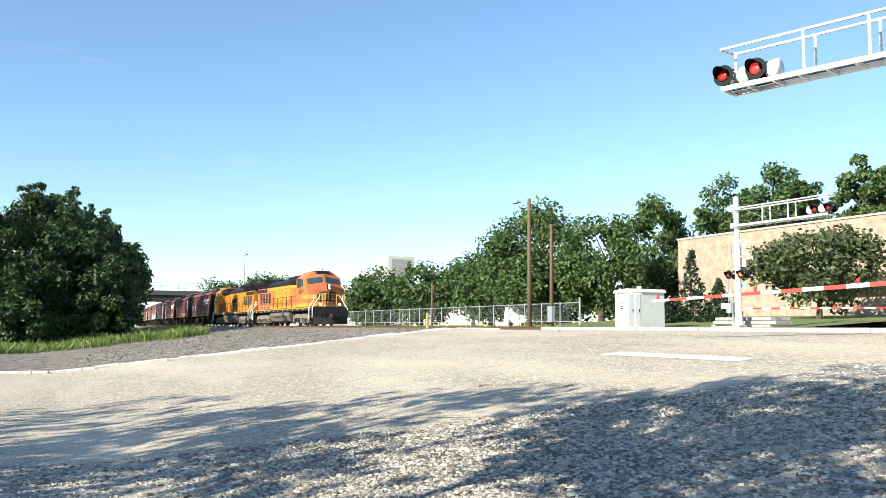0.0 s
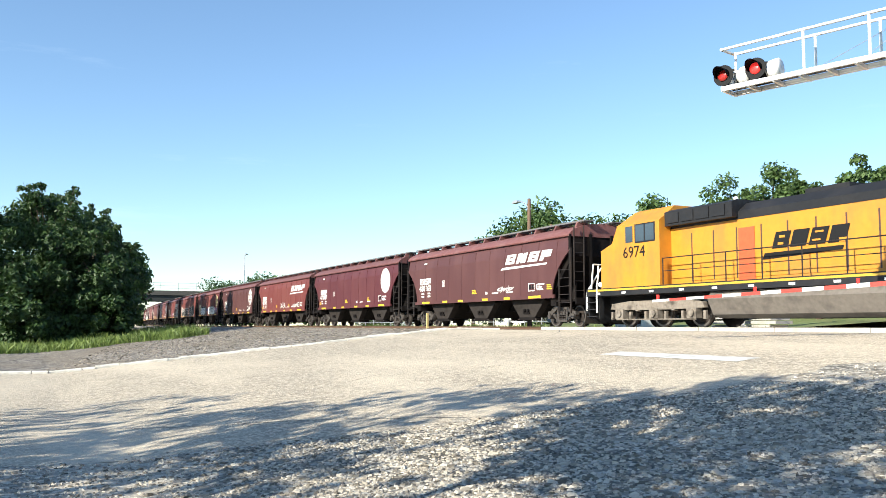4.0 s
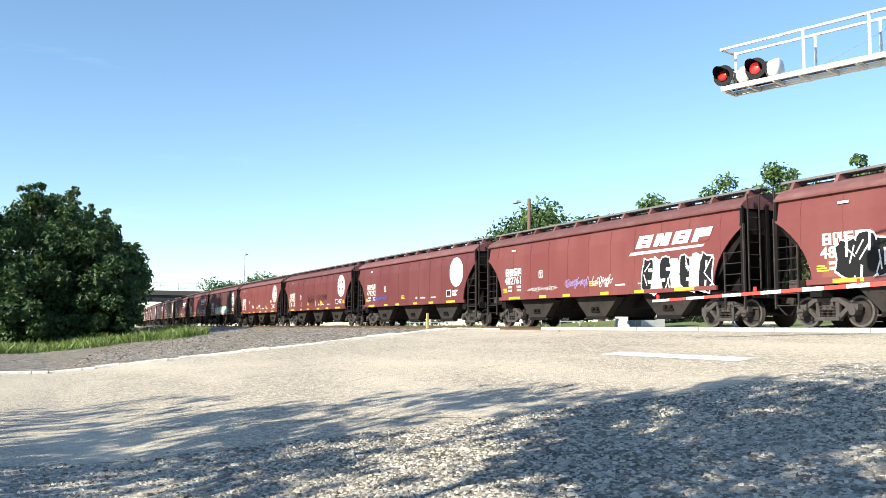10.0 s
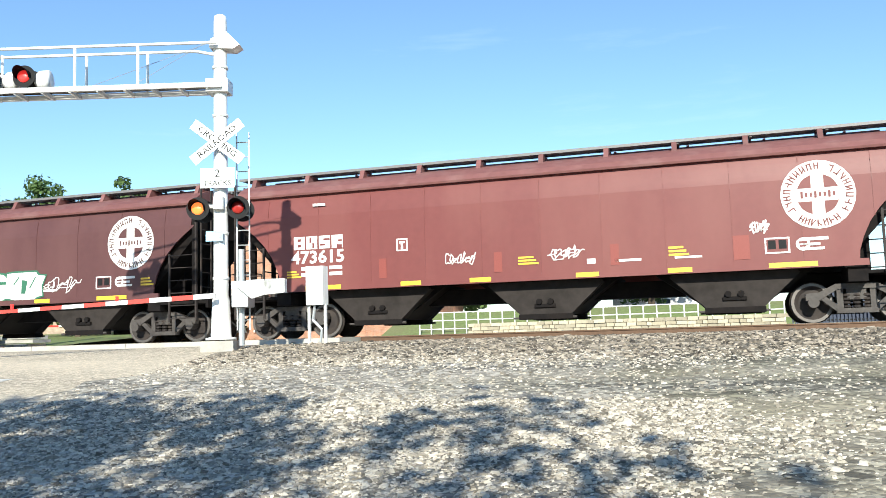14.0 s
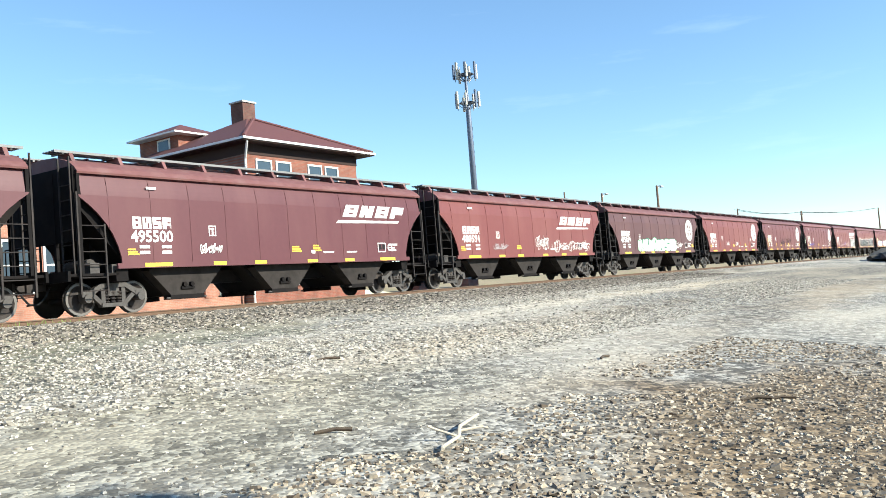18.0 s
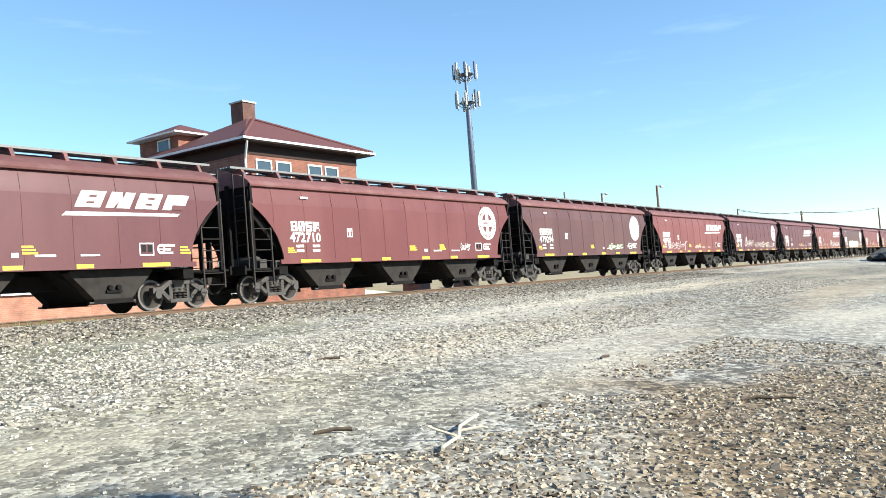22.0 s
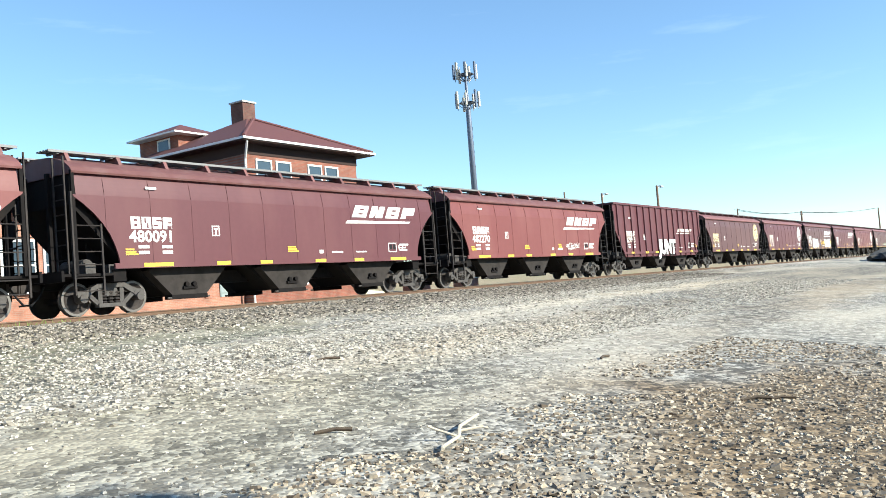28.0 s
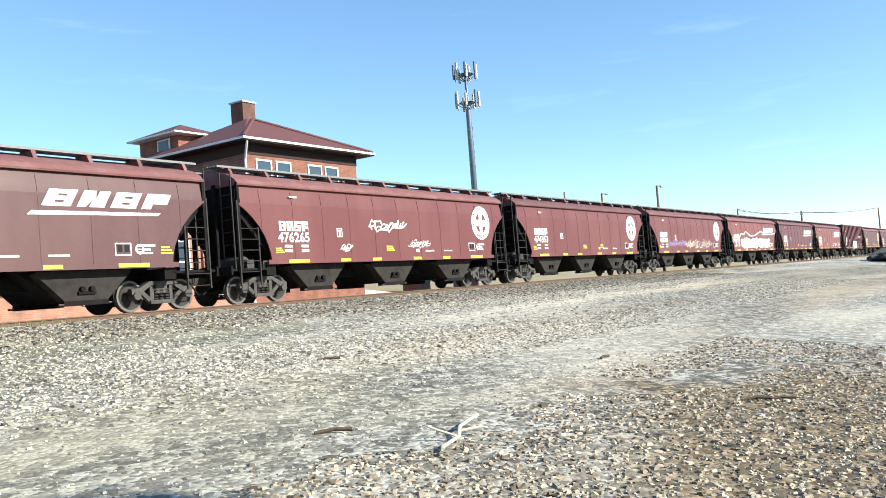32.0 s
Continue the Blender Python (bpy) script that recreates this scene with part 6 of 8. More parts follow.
    for a, words in ((38, "RAILROAD"), (-38, "CROSSING")):
        bm = bmesh.new()
        prism(bm, [(-0.62, -0.11), (0.62, -0.11), (0.62, 0.11), (-0.62, 0.11)], -0.008, 0.0)
        bl = part("crossbuck_blade", bm, SIGN_WHITE, sg, "white crossing board")
        bl.matrix_basis = pose(0, -0.24 - (0.02 if a > 0 else 0), 4.05) @ pose(0, 0, 0, 0, -a, 0)
        if signs:
            lettering(words, 0.17, BLACK, bl, (0, -0.012, 0), "sign_lettering", wide=1.15)
    bm = bmesh.new()
    prism(bm, [(-0.34, -0.2), (0.34, -0.2), (0.34, 0.2), (-0.34, 0.2)], -0.008, 0.0)
    pl = part("track_count_sign", bm, SIGN_WHITE, sg, "white sign on two tracks")
    pl.matrix_basis = pose(0, -0.24, 3.32)
    if signs:
        lettering("2", 0.22, BLACK, pl, (0, -0.012, 0.09), "sign_lettering")
        lettering("TRACKS", 0.15, BLACK, pl, (0, -0.012, -0.11), "sign_lettering")
    bm = bmesh.new()
    box(bm, -0.24, 0.1, -0.22, -0.21, 2.06, 2.26)
    bs = part("blue_notice", bm, SIGN_BLUE, sg, "small blue notice plate")
    flat("notice_bar", [rect(-0.07, 2.2, 0.26, 0.03), rect(-0.07, 2.15, 0.2, 0.03), rect(-0.07, 2.1, 0.24, 0.03)], SIGN_WHITE, bs, (0, -0.224, 0))
    # ladder behind the mast
    bm = bmesh.new()
    for x in (0.3, 0.55):
        beam(bm, (x, 0.1, 0.3), (x, 0.1, 4.3), 0.025)
    for i in range(13):
        tube(bm, (0.3, 0.1, 0.5 + i * 0.3), (0.55, 0.1, 0.5 + i * 0.3), 0.012, seg=5)
    part("mast_ladder", bm, GALV, sg)
    # gate machine, counterweight and the lowered gate
    bm = bmesh.new()
    tube(bm, (0.42, -0.05, 0.0), (0.42, -0.05, 1.9), 0.06, seg=10)
    box(bm, 0.3, 0.62, -0.35, 0.2, 0.75, 1.25)
    part("gate_machine", bm, GALV, sg, "grey gate machine on a post")
    bm = bmesh.new()
    prism(bm, [(0.4, 1.15), (0.7, 0.9), (0.95, 0.97), (1.35, 1.0), (1.35, 1.25), (0.9, 1.27), (0.6, 1.25)], -0.42, -0.36)
    prism(bm, [(0.95, 1.0), (1.35, 1.0), (1.35, 1.27), (0.95, 1.27)], -0.42, -0.2)
    part("counterweight", bm, SIGN_WHITE, sg, "white steel counterweight")
    n = 15
    for i in range(n):
        a, b = -gate_len * i / n, -gate_len * (i + 1) / n
        bm = bmesh.new()
        h = 0.05 - 0.025 * i / n
        za, zb = 0.98 - droop * i / n, 0.98 - droop * (i + 1) / n
        prism(bm, [(a, za - h), (b, zb - h), (b, zb + h * 0.9), (a, za + h * 0.9)], -0.42, -0.38)
        part("gate_section", bm, SIGN_RED if i % 2 and i < 14 else SIGN_WHITE, sg, "red reflective stripe" if i % 2 else "white gate section")
    for f in (0.3, 0.62, 0.98):
        bm = bmesh.new()
        tube(bm, (-gate_len * f, -0.4, 0.98 - droop * f + 0.03), (-gate_len * f, -0.4, 0.98 - droop * f + 0.13), 0.032, seg=8)
        part("gate_lamp", bm, LAMP_ON, sg, "small red gate lamp")
    return sg


crossing_signal((-9.41, 15.0, -0.12), 17.0, 4.67, 6.4, 0.3, "silver cantilever crossing signal with crossbuck and lowered gate")
far_sig = crossing_signal((-30.86, 30.64, 0.0), 183.0, 5.6, 8.5, 0.1, "silver cantilever crossing signal across the tracks with lowered gate")

far_sig.scale = (0.93, 0.93, 0.93)

jb = thing("junction_box", (-7.75, 15.9, -0.15), "white steel box on two posts by the track", "junction box")
bm = bmesh.new()
box(bm, -0.19, 0.19, -0.12, 0.12, 0.8, 1.58)
part("cabinet", bm, SIGN_WHITE, jb)
for x in (-0.18, 0.18):
    bm = bmesh.new()
    beam(bm, (x, 0, -0.1), (x, 0, 0.8), 0.05)
    part("post", bm, SIGN_WHITE, jb)
bm = bmesh.new()
pipe(bm, [(-0.05, 0, 0.8), (-0.1, 0, 0.5), (0.1, 0, 0.3), (0.05, 0, -0.05)], 0.03)
part("conduit", bm, GALV, jb)

hut = thing("signal_hut", (-39.4, 31.6, -0.1), "small grey-white steel signal equipment hut", "hut")
bm = bmesh.new()
box(bm, -1.25, 1.25, -0.9, 0.9, 0.1, 2.2)
part("wall", bm, SILVER, hut)
bm = bmesh.new()
prism(bm, [(-1.35, 2.2), (1.35, 2.2), (1.2, 2.38), (0, 2.45), (-1.2, 2.38)], -1.0, 1.0)
tube(bm, (0, 0, 2.4), (0, 0, 2.6), 0.15, seg=10)
part("roof", bm, SIGN_WHITE, hut)
bm = bmesh.new()
box(bm, -1.3, 1.3, -0.95, 0.95, -0.05, 0.1)
part("plinth", bm, CONCRETE, hut)
for x in (0.15, 0.75):
    bm = bmesh.new()
    box(bm, x, x + 0.5, -0.93, -0.9, 0.2, 2.1)
    d = part("door", bm, GALV, hut, "grey steel door")
    bm = bmesh.new()
    box(bm, x + 0.4, x + 0.44, -0.97, -0.93, 1.0, 1.2)
    part("handle", bm, BLACK, d)
bm = bmesh.new()
for i in range(3):
    box(bm, -0.75, -0.45, -0.91, -0.9, 1.5 - i * 0.14, 1.56 - i * 0.14)
part("notice", bm, BLACK, hut, "short dark lines of a notice")

hut.scale = (0.92, 0.92, 0.93)
sp = thing("stacked_crossing_panel", (-31.7, 32.1, -0.1), "old concrete panels stacked on timber by the far signal", "panel stack")
for i, (x, y, z, a) in enumerate(((0, 0, 0.1, 0), (0.3, -0.1, 0.28, 4), (0.1, 0.1, 0.46, -3))):
    bm = bmesh.new()
    box(bm, -1.9, 1.9, -0.6, 0.6, 0, 0.15)
    part("panel", bm, CONCRETE, sp).matrix_basis = pose(x, y, z, 0, 0, a)
bm = bmesh.new()
for x in (-1.4, 0, 1.4):
    box(bm, x - 0.1, x + 0.1, -0.5, 0.5, 0, 0.1)
part("bearer", bm, TIE, sp)

mp = thing("marker_post", (-42.2, 19.6, -0.3), "short yellowish wooden marker post in the ballast", "post")
bm = bmesh.new()
beam(bm, (0, 0, -0.1), (0, 0, 1.0), 0.1)
part("post", bm, mat("faded_post_yellow", (0.5, 0.38, 0.16), 0.8), mp)

# ---- depot ----
def window(parent, x, z, w, h, y, sill=True, muntin=True):
    """A sash window set in a wall that faces -y."""
    bm = bmesh.new()
    for a, b, c, d in ((x - w / 2 - 0.1, x - w / 2, z - h / 2 - 0.1, z + h / 2 + 0.1), (x + w / 2, x + w / 2 + 0.1, z - h / 2 - 0.1, z + h / 2 + 0.1), (x - w / 2, x + w / 2, z + h / 2, z + h / 2 + 0.1), (x - w / 2, x + w / 2, z - h / 2 - 0.1, z - h / 2)):
        box(bm, a, b, y - 0.06, y + 0.05, c, d)
    if muntin:
        box(bm, x - w / 2, x + w / 2, y - 0.04, y + 0.02, z - 0.04, z + 0.04)
    wi = part("window", bm, TRIM_WHITE, parent, "white-framed sash window")
    bm = bmesh.new()
    box(bm, x - w / 2, x + w / 2, y - 0.02, y + 0.0, z - h / 2, z + h / 2)
    part("pane", bm, GLASS, wi)
    if sill:
        bm = bmesh.new()
        box(bm, x - w / 2 - 0.2, x + w / 2 + 0.2, y - 0.16, y + 0.02, z - h / 2 - 0.24, z - h / 2 - 0.1)
        part("sill", bm, TRIM_WHITE, wi)


def hip_roof(bm, x0, x1, y0, y1, z0, z1, inset):
    """A hipped roof over a rectangle; inset: how far the ridge's ends lie from the short sides."""
    ym = (y0 + y1) / 2
    c = [bm.verts.new(p) for p in ((x0, y0, z0), (x1, y0, z0), (x1, y1, z0), (x0, y1, z0), (x0 + inset, ym, z1), (x1 - inset, ym, z1))]
    for f in ((0, 1, 5, 4), (2, 3, 4, 5), (3, 0, 4), (1, 2, 5), (3, 2, 1, 0)):
        bm.faces.new([c[i] for i in f])


depot = thing("railway_depot", (30.9, 32.9, -0.3), "two-storey brick railway depot with red hipped roof", "depot")
LX, LY = 8.8, 7.6
bm = bmesh.new()
box(bm, 0, LX, 0, LY, 0, 8.1)
part("wall", bm, BRICK_RED, depot, "orange-red brick wall")
bm = bmesh.new()
box(bm, -0.04, LX + 0.04, -0.04, LY + 0.04, 8.0, 8.55)
part("frieze", bm, mat("brown_soffit", (0.035, 0.02, 0.017), 0.7, spec=0.2), depot, "dark brown frieze under the eaves")
bm = bmesh.new()
hip_roof(bm, -0.8, LX + 0.8, -0.85, LY + 0.85, 8.72, 10.95, 4.7)
part("roof", bm, ROOF_TILE, depot, "dark red hipped tile roof")
bm = bmesh.new()
box(bm, -0.85, LX + 0.85, -0.9, LY + 0.9, 8.6, 8.715)
part("eave", bm, TRIM_WHITE, depot, "white eave board")
bm = bmesh.new()
box(bm, -0.78, LX + 0.78, -0.83, LY + 0.83, 8.54, 8.6)
part("soffit", bm, bpy.data.materials["brown_soffit"], depot, "dark brown soffit")
for s in (0, 1):
    bm = bmesh.new()
    tube(bm, (-0.72, -0.78, 8.76) if not s else (LX + 0.72, -0.78, 8.76), (LX / 2, LY / 2, 10.98), 0.1, seg=6)
    part("hip_tile", bm, ROOF_TILE, depot)
for x in (1.25, 2.7, 5.15, 6.55):
    window(depot, x, 6.85, 0.95, 1.7, 0.0)
for x in (1.4, 3.2, 5.4, 7.3):
    window(depot, x, 2.3, 1.0, 1.9, 0.0)
bm = bmesh.new()
pipe(bm, [(-0.5, -0.75, 8.5), (-0.1, -0.12, 7.7), (-0.1, -0.12, 0.2)], 0.06, 8)
part("downspout", bm, TRIM_WHITE, depot, "white downspout")
ch = bmesh.new()
box(ch, 3.75, 4.7, 3.9, 4.9, 9.6, 11.95)
# the chimney's shade is put into its darker brick
chim = part("chimney", ch, brick_mat("shaded_brick", (0.1, 0.04, 0.03), (0.13, 0.05, 0.036), (0.1, 0.075, 0.06)), depot, "brick chimney")
bm = bmesh.new()
box(bm, 3.68, 4.77, 3.83, 4.97, 11.95, 12.05)
part("chimney_cap", bm, CONCRETE, chim)
# dormer on the side roof
bm = bmesh.new()
box(bm, 0.4, 3.6, 5.6, 9.0, 8.3, 10.0)
dm = part("dormer", bm, BRICK_RED, depot, "dormer with its own hipped roof")
bm = bmesh.new()
hip_roof(bm, -0.25, 4.0, 5.05, 9.2, 10.08, 10.95, 2.05)
part("dormer_roof", bm, ROOF_TILE, dm)
bm = bmesh.new()
box(bm, -0.3, 4.05, 5.0, 9.25, 9.98, 10.075)
part("dormer_eave", bm, TRIM_WHITE, dm)
bm = bmesh.new()
box(bm, 0.36, 0.4, 6.3, 7.4, 8.9, 9.9)
part("dormer_window", bm, TRIM_WHITE, dm)
bm = bmesh.new()
box(bm, 0.34, 0.36, 6.42, 7.28, 9.0, 9.8)
part("dormer_pane", bm, GLASS, dm)

wing = thing("depot_wing", (8.6, 33.6, -0.3), "long low brick depot wing with red roof and white-silled windows", "building")
WL = 22.2
bm = bmesh.new()
box(bm, 0, WL, 0, 7.5, 0, 4.9)
part("wall", bm, BRICK_SALMON, wing, "salmon brick wall")
bm = bmesh.new()
box(bm, -0.06, WL, -0.08, 0.0, 0.0, 0.75)
part("plinth", bm, BRICK_SALMON, wing, "projecting brick base course")
bm = bmesh.new()
hip_roof(bm, -1.2, WL + 0.4, -1.3, 8.8, 5.12, 7.1, 5.0)
part("roof", bm, ROOF_TILE, wing, "dark red tile roof")
bm = bmesh.new()
box(bm, -1.25, WL + 0.4, -1.35, 8.85, 4.9, 5.115)
part("eave", bm, TRIM_WHITE, wing, "white eave board")
for x in (1.7, 4.2, 8.6, 10.4, 12.2, 18.2):
    window(wing, x, 2.55, 1.3, 1.9, 0.0)
for x in (6.8, 14.8, 21.4):
    bm = bmesh.new()
    box(bm, x - 0.75, x + 0.75, -0.05, 0.03, 0.1, 2.6)
    dr = part("door", bm, mat("grey_green_door", (0.2, 0.24, 0.24), 0.6), wing, "grey panelled freight door")
    for k in range(6):
        bm = bmesh.new()
        box(bm, x - 0.7, x + 0.7, -0.065, -0.05, 0.2 + k * 0.4, 0.5 + k * 0.4)
        part("slat", bm, mat("door_slat", (0.24, 0.28, 0.28), 0.6) if k == 0 and x < 10 else bpy.data.materials["door_slat"], dr)
# pilasters of the wing
for x in (0.3, 5.5, 13.3, 16.4, 19.9):
    bm = bmesh.new()
    box(bm, x - 0.25, x + 0.25, -0.14, 0.0, 0.75, 4.9)
    part("pilaster", bm, BRICK_SALMON, wing)
for x, y in ((42.3, 31.0), (47.8, 31.0)):
    pt = thing("brick_planter", (x, y, -0.1), "low square brick planter with a stone cap by the platform", "planter", "planters by the platform")
    bm = bmesh.new()
    box(bm, -0.6, 0.6, -0.6, 0.6, 0, 0.62)
    part("wall", bm, BRICK_SALMON, pt)
    bm = bmesh.new()
    prism(bm, [(-0.68, 0.62), (0.68, 0.62), (0.66, 0.7), (0.5, 0.76), (-0.5, 0.76), (-0.66, 0.7)], -0.66, 0.66)
    part("cap", bm, STONE, pt)
# a bench on the platform
bench = thing("platform_bench", (14.2, 31.6, -0.12), "dark slatted bench on the platform", "bench")
for k in range(3):
    bm = bmesh.new()
    box(bm, -0.9, 0.9, -0.2 + k * 0.15, -0.08 + k * 0.15, 0.42, 0.46)
    part("slat", bm, WOOD_POLE, bench)
for x in (-0.75, 0.75):
    bm = bmesh.new()
    box(bm, x - 0.04, x + 0.04, -0.2, 0.22, 0.0, 0.42)
    part("leg", bm, BLACK, bench)
    bm = bmesh.new()
    beam(bm, (x, 0.22, 0.4), (x, 0.3, 0.85), 0.05)
    part("back_post", bm, BLACK, bench)
tagged(sheet("platform", [-6, 10, 30, 41], [29.4, 32.0, 33.6], 0.0, CONCRETE, None, "", lambda x, y: -0.1), "concrete platform before the depot", "platform", kind="structure")

# dark steel picket fence
pk = thing("picket_fence", (2.6, 35.2, -0.15), "tall dark blue steel picket fence", "fence")
bm = bmesh.new()
for z in (0.25, 1.35):
    box(bm, 0, 5.9, -0.02, 0.02, z, z + 0.05)
part("rail", bm, BLACK, pk)
pick = None
BLUE_STEEL = mat("blue_black_steel", (0.02, 0.03, 0.06), 0.4)
for i in range(46):
    bm = bmesh.new()
    box(bm, -0.02, 0.02, -0.02, 0.02, 0, 1.6)
    if pick is None:
        pick = part("picket", bm, BLUE_STEEL, pk)
        pick.matrix_basis = pose(0, -0.03, 0)
    else:
        bm.free()
        ob = new("picket", pick.data)
        ob.parent = pk
        ob.matrix_basis = pose(i * 0.13, -0.03, 0)
bm = bmesh.new()
box(bm, 0.2, 5.8, 0.3, 1.4, 0, 1.5)
dk = thing("condenser_unit", (2.6, 35.6, -0.15), "dark blue steel equipment cabinet behind the fence", "cabinet")
part("casing", bm, BLUE_STEEL, dk)

# low stone wall, laid stone by stone, with a white railing behind it
rw = thing("retaining_wall", (-11.6, 41.0, -0.2), "low wall of small buff stones before a lawn", "wall")
rs = random.Random(11)
STONES = mat("buff_wall_stone", (0.4, 0.355, 0.26), 0.85, grain=8, vary=0.3, stain=0.4, stain_color=(0.24, 0.21, 0.15), stain_scale=2, spread=0.3)
unit = bmesh.new()
box(unit, -0.5, 0.5, -0.12, 0.12, 0.01, 0.17)
first = part("stone", unit, STONES, rw)
first.matrix_basis = pose(0.25, 0, 0) @ Matrix.Diagonal((0.5, 1, 1, 1))
for row in range(4):
    x = 0.5 if row == 0 else (-0.2 if row % 2 else 0.0)
    while x < 14.2:
        w = rs.uniform(0.22, 0.6)
        ob = new("stone", first.data)
        ob.parent = rw
        ob.matrix_basis = pose(x + w / 2, rs.uniform(-0.05, 0.04), row * 0.18) @ Matrix.Diagonal((w - 0.025, 1, 1, 1))
        x += w
bm = bmesh.new()
box(bm, -0.2, 14.3, 0.02, 0.4, 0, 0.7)
part("backing", bm, mat("dark_wall_joint", (0.16, 0.14, 0.1), 0.95, grain=9, vary=0.3), rw)
ra = thing("garden_railing", (-14.6, 41.7, -0.2), "white-painted pipe railing behind the low stone wall", "railing")
for i in range(29):
    bm = bmesh.new()
    tube(bm, (i * 0.62, 0, 0), (i * 0.62, 0, 1.32), 0.035, seg=6)
    part("post", bm, TRIM_WHITE, ra)
for z in (0.5, 0.92, 1.32):
    bm = bmesh.new()
    tube(bm, (0, 0, z), (17.4, 0, z), 0.028, seg=6)
    part("rail", bm, TRIM_WHITE, ra)
tagged(sheet("bank", [-17.0, -10, -4, 3.4], [41.9, 43.5, 46.0, 52.0], 0.0, LAWN, zf=lambda x, y: -0.1 + 1.3 * min(1, (y - 41.9) / 4.1)), "sunlit green bank behind the railing", "bank", kind="structure")

# ---- tower and poles ----
tw = thing("cell_tower", (96.6, 60.1, -0.3), "tall grey steel cell tower with two rings of antennas", "cell tower")
bm = bmesh.new()
lathe(bm, [(0.5, 0), (0.33, 25.0), (0.2, 26.0), (0.18, 30.2)], (0, 0, 0), "z", 14)
TOWER_GREY = mat("tower_grey", (0.12, 0.145, 0.2), 0.5, 0.3, grain=3, vary=0.15)
part("mast", bm, TOWER_GREY, tw, "", True)
for z in (24.6, 28.4):
    bm = bmesh.new()
    lathe(bm, [(1.1, z), (1.12, z + 0.08)], (0, 0, 0), "z", 12)
    for k in range(6):
        a = radians(60 * k)
        beam(bm, (0, 0, z), (1.5 * math.cos(a), 1.5 * math.sin(a), z), 0.1)
        beam(bm, (0.3 * math.cos(a), 0.3 * math.sin(a), z - 0.9), (1.4 * math.cos(a), 1.4 * math.sin(a), z), 0.08)
    ring = part("platform", bm, TOWER_GREY, tw)
    for k in range(7):
        a = radians(51.4 * k + (12 if z > 26 else 0))
        bm = bmesh.new()
        x, y = 1.55 * math.cos(a), 1.55 * math.sin(a)
        box(bm, x - 0.17, x + 0.17, y - 0.1, y + 0.1, z - 0.5 - 0.3 * (k % 2), z + 1.5 - 0.4 * (k % 3 == 1))
        tube(bm, (x * 0.9, y * 0.9, z - 0.8), (x * 0.9, y * 0.9, z + 1.4), 0.05, seg=6)
        part("antenna", bm, TOWER_GREY if k % 3 == 2 else CONCRETE, ring, "slim panel antenna")
for k in range(14):
    bm = bmesh.new()
    box(bm, 0.4, 0.6, -0.1, 0.1, 8 + k, 8.5 + k)
    part("cable_bracket", bm, BLACK, tw)


def pole(x, y, h, label, arm=0.0, lamp=False, r=0.14, cross=False, z0=-0.3, material=None):
    p = thing("utility_pole" if not lamp else "street_lamp", (x, y, z0), label, "pole" if not lamp else "street lamp", "poles beside the railway")
    bm = bmesh.new()
    lathe(bm, [(r, 0), (r * 0.7, h), (0.02, h + 0.03)], (0, 0, 0), "z", 10)
    part("pole", bm, material or WOOD_POLE, p, "", True)
    if cross:
        bm = bmesh.new()
        box(bm, -1.1, 1.1, -0.06, 0.06, h - 0.7, h - 0.55)
        part("crossarm", bm, WOOD_POLE, p)
        for d in (-1.0, -0.4, 0.4, 1.0):
            bm = bmesh.new()
            tube(bm, (d, 0, h - 0.55), (d, 0, h - 0.38), 0.05, seg=8)
            part("insulator", bm, GALV, p)
    if lamp:
        bm = bmesh.new()
        s = 1 if arm > 0 else -1
        pipe(bm, [(0, 0, h - 0.7), (arm * 0.35, 0, h - 0.25), (arm * 0.75, 0, h - 0.05), (arm, 0, h)], 0.035)
        part("bracket", bm, GALV, p)
        bm = bmesh.new()
        prism(bm, [(arm - 0.05 * s, h - 0.06), (arm + 0.65 * s, h - 0.1), (arm + 0.7 * s, h), (arm + 0.3 * s, h + 0.1), (arm - 0.05 * s, h + 0.06)], -0.16, 0.16)
        part("lamp_head", bm, GALV, p, "grey cobra lamp head")
    return p


pole(-47.7, 29.4, 8.6, "wooden pole carrying a grey street lamp", -1.3, True, r=0.16)
p2 = pole(-46.8, 30.5, 6.9, "bare weathered wooden pole with a meter box", r=0.14)
bm = bmesh.new()
box(bm, 0.05, 0.55, -0.35, -0.1, 0.6, 1.6)
part("meter_box", bm, GALV, p2, "grey meter box")
pole(-117, 26.9, 9.9, "tall thin street lamp by the overpass", 0.8, True, r=0.1, material=GALV)
pole(-86, 40.5, 5.0, "leaning wooden pole behind the fence", r=0.14)
pole(84.0, 41.0, 9.6, "slim wooden utility pole behind the railway", r=0.12)
pole(86.5, 37.8, 9.2, "wooden pole with a lamp arm behind the railway", 0.9, True, r=0.14)
pole(86.4, 31.6, 9.2, "wooden pole with a lamp arm near the railway", 0.9, True, r=0.16)
pole(139.5, 38.2, 9.3, "distant wooden utility pole", r=0.16)
pole(166.0, 34.2, 9.3, "distant utility pole carrying wires", r=0.2, cross=True)
pole(230.0, 30.0, 11.5, "far utility pole carrying wires", r=0.2, cross=True)
wires = thing("overhead_wire", (139.5, 38.2, 8.9), "thin dark overhead wires between far poles", "wire")
for d in (0.0, 0.5):
    bm = bmesh.new()
    pts = []
    for a, b in (((0, 0, 0), (26.5, -4.0, -0.1)), ((26.5, -4.0, -0.1), (90.5, -8.2, 2.3))):
        for k in range(9):
            f = k / 8
            pts.append((a[0] + (b[0] - a[0]) * f, a[1] + (b[1] - a[1]) * f + d, a[2] + (b[2] - a[2]) * f - 2.0 * f * (1 - f)))
    pipe(bm, pts, 0.03, 4)
    part("wire", bm, BLACK, wires)

